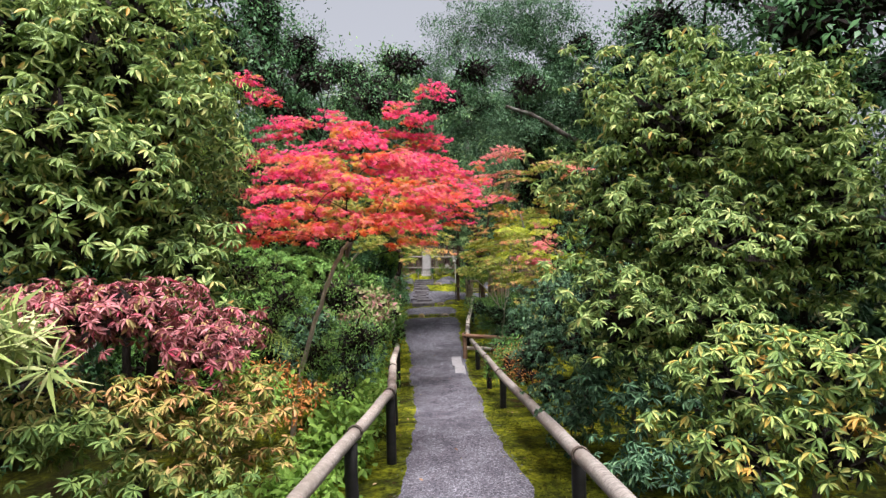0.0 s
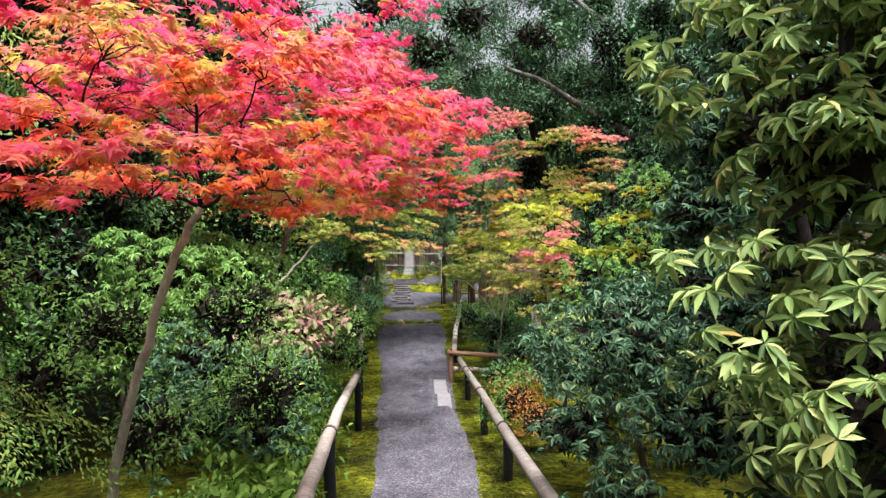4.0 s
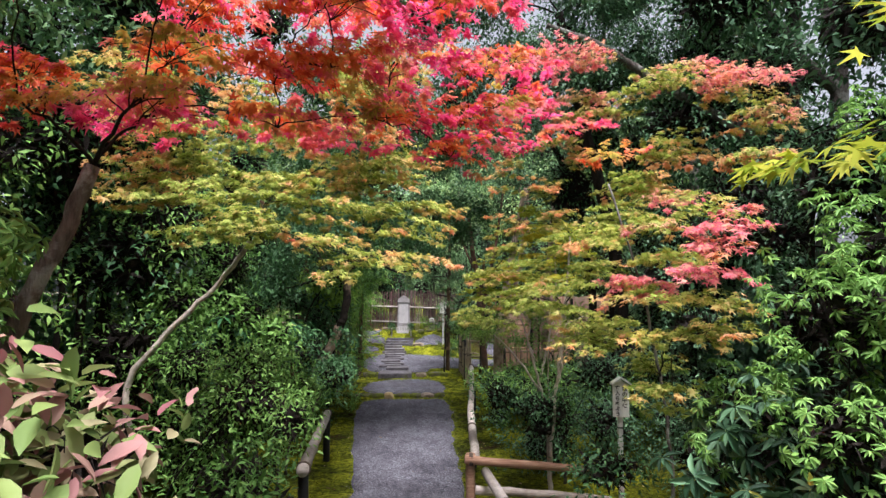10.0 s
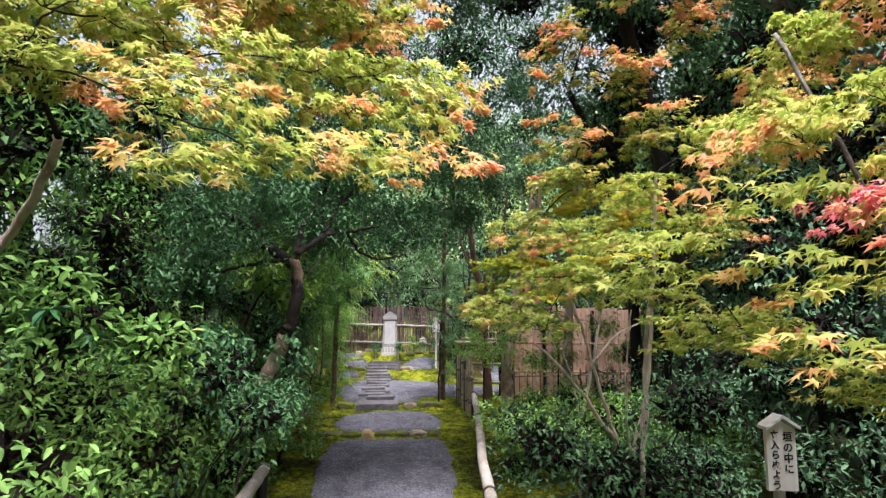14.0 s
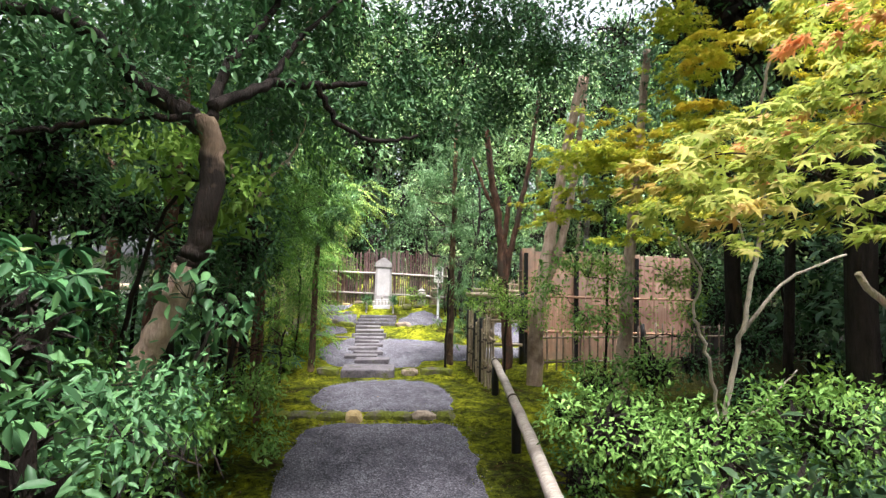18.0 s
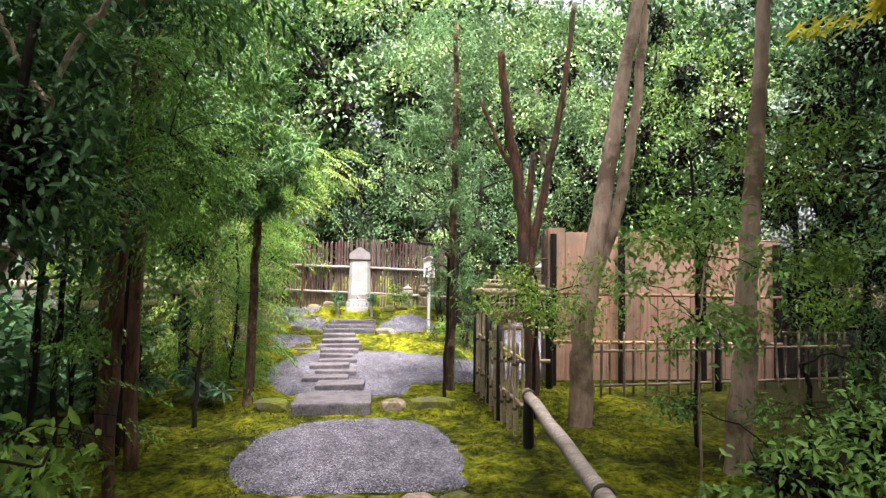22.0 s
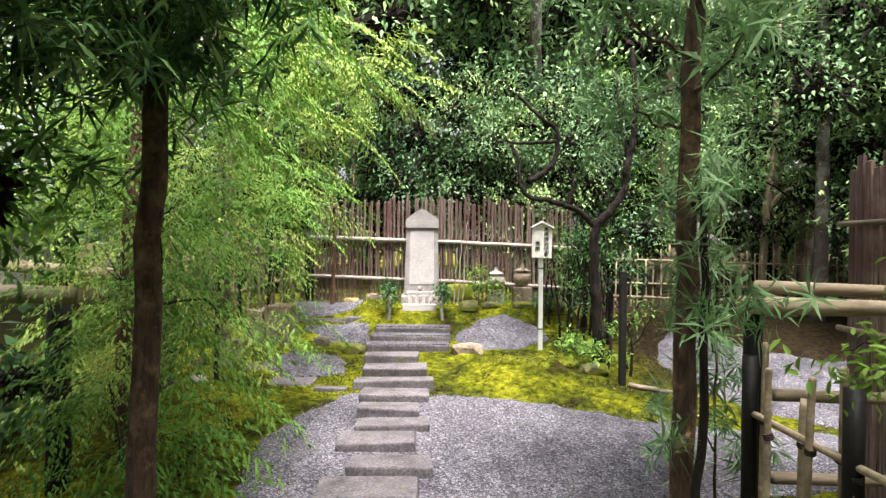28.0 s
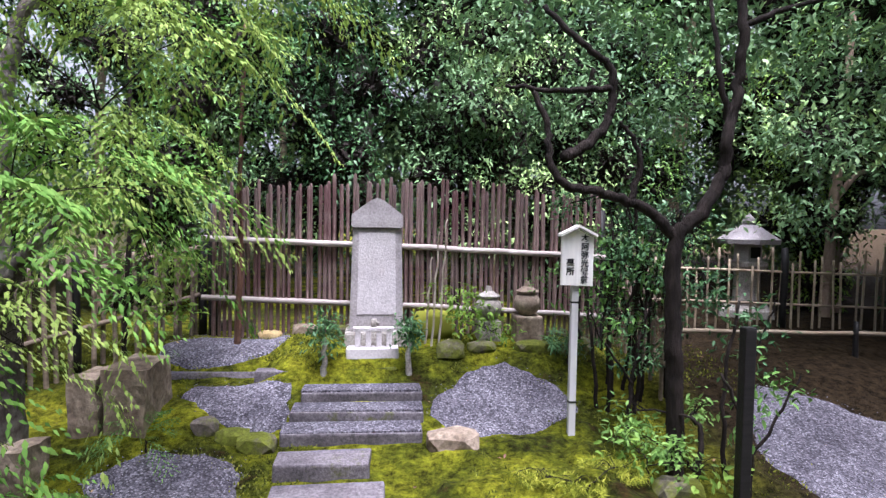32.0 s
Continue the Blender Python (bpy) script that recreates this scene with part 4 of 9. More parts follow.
railing([(-0.92, 0.3, 0.62), (-0.68, 2.7, 0.43), (-0.43, 5.19, 0.25)], [(-0.8, 1.6), (-0.58, 3.7), (-0.44, 5.1)], 0.045, "low railing of a weathered round pole lashed to black posts", 1)
railing([(-0.44, 5.25, 0.24), (-0.6, 7.6, 0.0), (-0.71, 9.98, -0.25)], [(-0.55, 6.8), (-0.71, 9.9)], 0.045, "low pole railing half hidden in green leaves", 2)
railing([(-0.86, 11.5, -0.36), (-1.0, 13.0, -0.45), (-1.13, 14.52, -0.5)], [(-0.87, 11.6), (-1.12, 14.4)], 0.05, "low pale pole railing beside a dark shrub", 3)
railing([(0.85, 0.6, 0.62), (0.82, 2.63, 0.42), (0.82, 7.31, -0.2), (0.7, 12.45, -0.66)], [(0.86, 3.6), (0.86, 7.9), (0.82, 9.6), (0.76, 11.4)], 0.048, "long pale pole railing lashed to charred posts", 4)
railing([(0.62, 12.65, -0.58), (0.78, 15.0, -0.57), (1.0, 17.25, -0.54), (1.17, 19.37, -0.49)], [(0.72, 14.0), (1.02, 17.2), (1.17, 19.3)], 0.048, "long pale pole railing sloping beside the moss", 5)


def cross_rails():
    ob = tagged(empty("barrier", (0.56, 12.5, ground_z(0.56, 12.5))), "two brown poles across the garden edge on a post", "railing")
    pole("post", [(0.56, 12.5, -1.2), (0.56, 12.5, -0.5)], 0.05, BROWN_POLE, ob, "brown barked post", 10, 3)
    pole("rail", [(0.5, 12.45, -0.54), (1.1, 12.45, -0.6), (1.85, 12.5, -0.68)], 0.042, BROWN_POLE, ob, "upper brown pole", 10, 5, 0.9, 3)
    pole("rail", [(0.6, 12.42, -0.82), (1.2, 12.42, -0.86), (1.9, 12.45, -0.94)], 0.042, ROUND_WOOD, ob, "lower pale pole", 10, 5, 0.9, 4)
    child("rope_tie", mesh_of("rope_tie", *ring((0.56, 12.47, -0.55), (1, 0, 0), 0.055, 0.007, ROPE), ROPE, True), ob)


cross_rails()


def bamboo_cane(h, r, seed):
    """A bamboo cane standing on its base, with its joints."""
    rnd = random.Random(seed)
    pts, rad = [], []
    z = 0.0
    while z < h:
        for dz, k in ((0, 1.0), (0.008, 1.14), (0.016, 1.0)):
            if z + dz < h:
                pts.append((0.004 * math.sin(3 * z + seed), 0.004 * math.cos(2 * z + seed), z + dz))
                rad.append(r * k)
        z += rnd.uniform(0.16, 0.24)
    pts.append((0, 0, h))
    rad.append(r * 0.95)
    return tube_data(pts, rad, 7, 0.02, seed)


def lattice_fence(start, end, count, h, label, seed, rail_h=(0.35, 0.75), posts=(0, 1), mat=BAMBOO, rails=True, jag=0.12, r=0.014):
    """An open fence of bamboo canes lashed to cross rails."""
    a, b = Vector(start), Vector(end)
    ob = tagged(empty("bamboo_fence", (a.x, a.y, ground_z(a.x, a.y))), label, "fence")
    rnd = random.Random(seed)
    meshes = [mesh_of("cane", *bamboo_cane(h * s, r, seed + k), mat, True) for k, s in enumerate((0.9, 1.0, 1.06))]
    side = Vector((-(b - a).y, (b - a).x, 0)).normalized()
    for k in range(count):
        p = a.lerp(b, (k + 0.5) / count) + side * (0.025 if k % 2 else -0.025)
        c = child("cane", rnd.choice(meshes), ob)
        c.location = Vector((p.x, p.y, ground_z(p.x, p.y) - 0.03 + rnd.uniform(-jag, 0) * 0.5)) - ob.location
        c.rotation_euler = (rnd.uniform(-0.02, 0.02), rnd.uniform(-0.03, 0.03), rnd.uniform(0, 6))
        if r < 0.016 and count < 20:
            for hh in rail_h:
                at = Vector((0, 0, hh + 0.02))
                knot = new("rope_tie", mesh_of("rope_tie", *ring(at, (0, 0.3, 1), r * 1.25, 0.005, ROPE), ROPE, True))
                knot.parent = c
    for hh in rail_h:
        pole("cross_rail", [(a.x, a.y, ground_z(a.x, a.y) + hh), (b.x, b.y, ground_z(b.x, b.y) + hh)], r * 1.15, mat, ob, "", 8, 5, 0.9, seed)
    for u in posts:
        p = a.lerp(b, u)
        g = ground_z(p.x, p.y)
        pole("post", [(p.x, p.y, g - 0.1), (p.x, p.y, g + h * 0.95)], 0.035, CHAR, ob, "black post", 9, 3, 1.0, seed)
    return ob


lattice_fence((1.16, 19.45, 0), (1.06, 21.3, 0), 17, 0.98, "open bamboo cane fence lashed to black posts", 11, (0.3, 0.68), (0.42, 0.68, 1.0))
lattice_fence((2.05, 20.9, 0), (5.6, 21.1, 0), 26, 0.72, "low open bamboo fence before a cedar plank wall", 12, (0.12, 0.5), (0.02, 0.5, 1.0), BAMBOO_OLD)
lattice_fence((1.55, 24.9, 0), (1.75, 26.3, 0), 12, 0.75, "thin old bamboo fence among saplings", 13, (0.3, 0.55), (0.0,), BAMBOO_OLD)
lattice_fence((2.2, 26.9, 0), (7.0, 26.3, 0), 46, 0.85, "long open fence of thin pale bamboo canes", 14, (0.35, 0.68), (0.3, 0.8), BAMBOO, True, 0.25, 0.0115)
lattice_fence((-1.95, 26.3, 0), (-3.2, 24.7, 0), 26, 0.95, "side fence of dark bamboo canes", 15, (0.35, 0.75), (0.0, 0.5, 1.0), BAMBOO_OLD, True, 0.2, 0.017)


def gate_rails():
    ob = tagged(empty("barrier", (1.06, 21.3, ground_z(1.06, 21.3))), "pair of thick bamboo poles closing a side court", "railing")
    pole("post", [(1.1, 21.35, -0.95), (1.1, 21.35, 0.36)], 0.045, CHAR, ob, "black round post", 10, 3)
    pole("rail", [(1.0, 21.28, 0.3), (1.9, 21.28, 0.28)], 0.04, BAMBOO, ob, "thick pale bamboo", 10, 5)
    pole("rail", [(1.15, 21.42, 0.37), (1.9, 21.42, 0.35)], 0.032, BAMBOO, ob, "", 10, 5)
    pole("rail", [(1.2, 21.36, -0.12), (1.95, 21.36, -0.14)], 0.03, BAMBOO, ob, "", 10, 5)
    pole("rail", [(1.2, 21.36, -0.5), (1.95, 21.36, -0.52)], 0.028, BAMBOO, ob, "", 10, 5)
    pole("post", [(1.95, 21.4, -0.95), (1.95, 21.4, 0.34)], 0.045, CHAR, ob, "black round post", 10, 3)


gate_rails()


def left_rails():
    ob = tagged(empty("railing", (-2.3, 21.9, ground_z(-2.3, 21.9))), "thick bamboo rails on black posts at the lawn's edge", "railing")
    pole("rail", [(-4.6, 21.6, 0.33), (-3.2, 21.75, 0.28), (-2.28, 21.9, 0.26)], 0.055, BAMBOO, ob, "thick pale bamboo pole", 12, 6)
    pole("rail", [(-4.6, 23.2, 0.44), (-2.3, 22.6, 0.33)], 0.045, BAMBOO, ob, "", 12, 6)
    for x, y in ((-2.42, 22.0), (-3.6, 21.8), (-4.5, 21.7)):
        pole("post", [(x, y, ground_z(x, y) - 0.1), (x, y, 0.22)], 0.065, CHAR, ob, "black round post", 10, 3)


left_rails()


def black_post():
    ob = tagged(empty("post", (1.31, 23.76, ground_z(1.31, 23.76))), "charred black square post standing in moss", "post")
    child("shaft", mesh_of("shaft", *box_data((1.285, 23.735, -0.8), (1.34, 23.79, 0.35), 0.006), CHAR), ob)
    return ob


black_post()
edge = tagged(empty("edging_log", (1.35, 23.72, ground_z(1.35, 23.72))), "pale log edging between moss and gravel", "log")
pole("log", [(1.36, 23.72, ground_z(1.36, 23.72) + 0.02), (1.6, 23.6, ground_z(1.6, 23.6) + 0.02), (1.9, 23.46, ground_z(1.9, 23.46) + 0.01)], 0.024, BAMBOO_OLD, edge, "", 9, 5, 0.95, 12)


def back_fence():
    """The close fence of split bamboo behind the tomb."""
    a, b = Vector((-1.86, 26.2, 0)), Vector((1.45, 25.98, 0))
    ob = tagged(empty("bamboo_screen", (a.x, a.y, ground_z(a.x, a.y))), "close screen of dark split bamboo with pale rails", "fence")
    rnd = random.Random(5)

    def slat(h, w, seed):
        r = random.Random(seed)
        v = []
        prof = [(-0.5, 0), (-0.3, -0.012), (0, -0.017), (0.3, -0.012), (0.5, 0), (0.3, 0.003), (0, 0.004), (-0.3, 0.003)]
        zs = [0, h * 0.3, h * 0.6, h - 0.03, h - 0.008, h]
        ks = [1, 1, 1, 1, 0.72, 0.3]
        for z, k in zip(zs, ks):
            bow = 0.004 * math.sin(z * 2 + seed)
            v += [(x * w * k + bow, y, z) for x, y in prof]
        f = []
        m = len(prof)
        for j in range(len(zs) - 1):
            f += [(j * m + i, j * m + (i + 1) % m, (j + 1) * m + (i + 1) % m, (j + 1) * m + i) for i in range(m)]
        f.append(tuple(len(v) - m + i for i in range(m)))
        return mesh_of("slat", v, f, SLAT, False)

    ms = [slat(1.38 + 0.02 * k, 0.03 + 0.003 * (k % 3), k) for k in range(5)]
    n = 68
    for k in range(n):
        u = (k + 0.5) / n
        p = a.lerp(b, u)
        top = 1.06 + 0.08 * math.sin(u * 3.1) - 0.12 * max(0, u - 0.6) + rnd.uniform(-0.035, 0.04)
        me = rnd.choice(ms)
        s = child("slat", me, ob)
        s.location = Vector((p.x, p.y + rnd.uniform(-0.012, 0.012), top - 1.41)) - ob.location
        s.rotation_euler = (0, rnd.uniform(-0.016, 0.016), -0.066 + rnd.uniform(-0.3, 0.3))
    for z0, z1, r in ((0.66, 0.55, 0.026), (0.17, 0.05, 0.024)):
        pole("rail", [(a.x - 0.05, a.y - 0.05, z0), (0, 26.05, (z0 + z1) / 2), (b.x, b.y - 0.05, z1)], r, RAIL_GREY, ob, "pale grey horizontal bamboo rail", 9, 6)
        pole("rail", [(a.x, a.y + 0.05, z0), (b.x, b.y + 0.05, z1)], 0.02, BAMBOO_OLD, ob, "", 8, 4)
    for u in (0.0, 0.5, 1.0):
        p = a.lerp(b, u)
        pole("post", [(p.x, p.y + 0.08, -0.5), (p.x, p.y + 0.08, 0.95)], 0.04, CHAR, ob, "dark post", 9, 3)
    return ob


back_fence()


def plank_wall():
    ob = tagged(empty("plank_fence", (2.0, 21.55, ground_z(2, 21.55))), "tall fence of warm brown cedar planks", "fence")
    rnd = random.Random(8)
    x, k = 1.98, 0
    while x < 4.8:
        w = rnd.uniform(0.2, 0.27)
        top = 1.06 - 0.03 * (x - 2) + rnd.uniform(-0.03, 0.02)
        if x > 2.7 and x < 2.85:
            top -= 0.05
        child("plank", mesh_of("plank", *box_data((x, 21.55 + rnd.uniform(0, 0.01), -0.78), (x + w - 0.006, 21.58, top), 0.005, 0.003, k), PLANK), ob)
        x += w
        k += 1
    for x0 in (2.0, 2.86, 3.9, 4.9):
        child("post", mesh_of("post", *box_data((x0, 21.46, -1.0), (x0 + 0.06, 21.54, 1.0 - 0.03 * (x0 - 2)), 0.006), CHAR), ob, "dark square post")
    for z in (0.28, -0.3):
        pole("rail", [(2.0, 21.45, z), (4.95, 21.45, z - 0.03)], 0.02, BROWN_POLE, ob, "thin dark rail", 8, 5)
    return ob


plank_wall()


def far_fence():
    ob = tagged(empty("plank_fence", (5.4, 24.2, ground_z(5.4, 24.2))), "dark weathered plank fence under the trees", "fence")
    for k in range(16):
        x = 5.4 + 0.2 * k
        child("plank", mesh_of("plank", *box_data((x, 22.6, -0.9), (x + 0.19, 22.63, -0.28 + 0.01 * (k % 3)), 0.004), GREY_PLANK), ob)
    pole("rail", [(5.3, 22.58, -0.3), (8.7, 22.58, -0.32)], 0.03, BAMBOO_OLD, ob, "", 8, 4)


far_fence()


def tall_fence():
    ob = tagged(empty("plank_fence", (1.95, 22.1, ground_z(1.95, 22.1))), "dark upright bamboo and board screen of the side court", "fence")
    for k in range(7):
        y = 21.6 + 0.062 * k
        child("slat", mesh_of("slat", *box_data((2.02, y, -0.9), (2.045, y + 0.042, 1.0 + 0.04 * (k % 3)), 0.005, 0.003, k), SLAT), ob)
    for z in (0.1, 0.7):
        pole("rail", [(2.0, 21.57, z), (2.0, 22.06, z)], 0.018, BAMBOO_OLD, ob, "", 8, 3)
    return ob


tall_fence()


def garden_wall():
    ob = tagged(new("wall_west", mesh_of("wall_west", *box_data((-8.3, 12.0, -1.4), (-8.0, 31.0, 0.95), 0.02), PLASTER)), "pale plaster wall beyond the lawn", "wall", kind="structure")
    cap = new("wall_coping", mesh_of("wall_coping", *box_data((-8.42, 11.95, 0.95), (-7.88, 31.05, 1.05), 0.02), OLD_STONE))
    cap.parent = ob


garden_wall()


# ---------------------------------------------------------------- stones
def block(name, a, b, mat, label, category, bevel=0.02, jitter=0.008, seed=0, group=""):
    ob = new(name, mesh_of(name, *box_data(a, b, bevel, jitter, seed), mat))
    return tagged(ob, label, category, group)


block("stone_slab", (-0.9, 20.48, -1.0), (-0.13, 21.08, -0.8), STEP_STONE, "large grey granite slab step at the court's edge", "step", 0.02, 0.01, 1)
STONES = [(-0.77, -0.22, 21.34, 21.68, -0.80), (-0.97, -0.43, 21.76, 22.06, -0.79), (-0.85, -0.35, 22.12, 22.37, -0.77), (-0.97, -0.45, 22.46, 22.72, -0.74),
          (-0.88, -0.37, 22.77, 22.97, -0.72), (-0.91, -0.44, 23.04, 23.27, -0.68), (-0.92, -0.37, 23.33, 23.57, -0.65), (-1.0, -0.32, 23.63, 23.85, -0.61), (-0.97, -0.38, 23.98, 24.2, -0.57), (-1.0, -0.47, 24.34, 24.54, -0.52)]
for k, (x0, x1, y0, y1, z) in enumerate(STONES):
    block("stepping_stone", (x0, y0, z - 0.13), (x1, y1, z + 0.022), STEP_STONE, "rough grey granite stepping stone in gravel and moss", "step", 0.014, 0.012, k, "stepping stones to the tomb")
for k, (x0, x1, y0, y1, z) in enumerate([(-1.02, -0.16, 24.66, 24.82, -0.455), (-0.99, -0.14, 24.88, 25.03, -0.395), (-0.96, -0.14, 25.12, 25.26, -0.335)]):
    ob = block("stone_step", (x0, y0, z - 0.12), (x1, y1, z), STEP_STONE, "long grey stone tread topped with gravel", "step", 0.012, 0.008, k + 20, "long treads below the tomb")
    bed = new("gravel_bed", mesh_of("gravel_bed", *box_data((x0 + 0.006, y0 + 0.008, z - 0.02), (x1 - 0.006, y1 + 0.04, z + 0.008), 0.004, 0.003, k), GRAVEL))
    bed.parent = ob


def rock(c, r, seed, mat, label, level=2, group="", rough=0.28):
    ob = new("rock", mesh_of("rock", *rock_data(c, r, seed, rough, level), mat, level > 2))
    return tagged(ob, label, "rock", group)


for k, (x, y, rx, m) in enumerate([(-1.35, 18.22, 0.17, ROCK), (-1.05, 18.2, 0.2, ROCK), (-0.76, 18.17, 0.17, ROCK), (-0.52, 18.13, 0.1, OCHRE_ROCK), (-0.28, 18.2, 0.18, ROCK), (-0.02, 18.18, 0.12, ROCK), (0.22, 18.2, 0.16, ROCK_BROWN), (0.45, 18.2, 0.12, ROCK)]):
    rock((x, y, -0.96 + (0.02 if m is OCHRE_ROCK else 0)), (rx * 1.12, 0.11, 0.12), k + 1, m, "ochre boulder in the sill across the path" if m is OCHRE_ROCK else "mossy edging stone in the sill across the path", 2, "stones of the sill")
for k, (x, y, z, rx, ry, rz, m) in enumerate([(-1.1, 20.65, -0.88, 0.2, 0.13, 0.1, ROCK), (0.1, 20.62, -0.87, 0.16, 0.1, 0.09, ROCK_BROWN), (0.5, 20.62, -0.86, 0.3, 0.12, 0.1, ROCK), (-1.14, 24.66, -0.52, 0.14, 0.1, 0.075, ROCK),
                                              (-1.3, 24.72, -0.5, 0.12, 0.08, 0.07, ROCK), (-1.48, 24.82, -0.48, 0.1, 0.08, 0.08, ROCK), (0.02, 24.62, -0.56, 0.2, 0.13, 0.1, ROCK_BROWN), (-2.3, 24.35, -0.5, 0.13, 0.13, 0.2, ROCK_BROWN), (-2.55, 24.3, -0.45, 0.1, 0.1, 0.12, ROCK),
                                              (-2.35, 23.75, -0.62, 0.09, 0.08, 0.07, TOMB_STONE), (-2.0, 24.15, -0.62, 0.12, 0.1, 0.06, ROCK), (-1.75, 26.55, -0.22, 0.22, 0.12, 0.12, ROCK), (-1.35, 26.15, -0.26, 0.12, 0.07, 0.06, OCHRE_ROCK),
                                              (-1.05, 26.1, -0.24, 0.14, 0.08, 0.07, ROCK_BROWN), (-0.75, 25.95, -0.24, 0.12, 0.08, 0.09, ROCK), (1.15, 24.05, -0.6, 0.16, 0.12, 0.09, ROCK), (0.35, 25.6, -0.36, 0.14, 0.09, 0.06, ROCK), (0.75, 25.62, -0.36, 0.17, 0.09, 0.07, ROCK),
                                              (1.1, 25.6, -0.36, 0.16, 0.1, 0.1, ROCK), (0.1, 25.55, -0.33, 0.13, 0.1, 0.09, ROCK), (-2.2, 19.6, -0.85, 0.3, 0.2, 0.14, ROCK), (-2.5, 18.9, -0.85, 0.35, 0.25, 0.16, ROCK), (-1.95, 20.9, -0.85, 0.25, 0.14, 0.12, ROCK)]):
    rock((x, y, ground_z(x, y) + 0.25 * rz), (rx, ry, rz), 31 + k, m, {ROCK: "grey garden rock with moss on it", ROCK_BROWN: "rusty brown garden rock set in moss", OCHRE_ROCK: "small ochre yellow rock in moss", TOMB_STONE: "pale weathered stone on the moss"}[m], 2, "", 0.34)


def square_rock(a, b, seed, label):
    bm = bmesh.new()
    bmesh.ops.create_cube(bm, size=1.0)
    bmesh.ops.subdivide_edges(bm, edges=bm.edges[:], cuts=4, use_grid_fill=True)
    for v in bm.verts:
        p = Vector([a[k] + (b[k] - a[k]) * (v.co[k] + 0.5) for k in range(3)])
        n = noise.noise_vector(p * 7 + Vector((seed, 0, 0)))
        v.co = p + n * 0.026 + noise.noise_vector(p * 23) * 0.007
    me = bpy.data.meshes.new("standing_stone")
    bm.to_mesh(me)
    bm.free()
    me.materials.append(ROCK_BROWN)
    return tagged(new("standing_stone", me), label, "rock")


square_rock((-2.24, 24.74, -0.6), (-2.08, 25.1, -0.13), 1, "tall brown block of rough stone in the moss")
square_rock((-2.06, 24.75, -0.6), (-1.82, 25.2, -0.09), 2, "broad brown block of rough stone in the moss")
square_rock((-2.36, 24.2, -0.62), (-2.18, 24.45, -0.36), 3, "small squared brown stone on the moss")
block("paving_stone", (-1.76, 23.72, -0.72), (-1.37, 23.98, -0.64), STEP_STONE, "flat grey stone sunk in moss", "step", 0.01, 0.02, 41)
block("paving_stone", (-1.33, 23.62, -0.74), (-1.06, 23.74, -0.65), STEP_STONE, "narrow grey stone sunk in moss", "step", 0.01, 0.012, 42)
block("kerb_stone", (-2.0, 25.5, -0.42), (-1.32, 25.57, -0.3), STEP_STONE, "low straight edging stone of a gravel bed", "kerb", 0.012, 0.012, 46)
block("paving_stone", (-1.32, 25.4, -0.42), (-1.04, 25.52, -0.27), STEP_STONE, "short grey stone beside the treads", "step", 0.012, 0.01, 43)
block("kerb_stone", (-0.8, 25.42, -0.42), (-0.3, 25.56, -0.25), ROCK, "dark mossy kerb stone before the tomb", "kerb", 0.02, 0.015, 44)
block("kerb_stone", (-1.15, 25.55, -0.4), (-0.72, 25.68, -0.24), ROCK, "dark mossy kerb stone beside the tomb", "kerb", 0.02, 0.015, 45)
for k, (y0, y1) in enumerate([(10.75, 11.6), (11.63, 12.5)]):
    dx = (0.0, -0.035)[k]
    block("concrete_slab", (0.3 + dx, y0, ground_z(0.4, y0) - 0.02), (0.5 + dx, y1, ground_z(0.4, y1) + 0.055), SLAB_GREY, "grey concrete slab lying along the path's edge", "slab", 0.006, 0.006, k, "slabs at the path's edge")


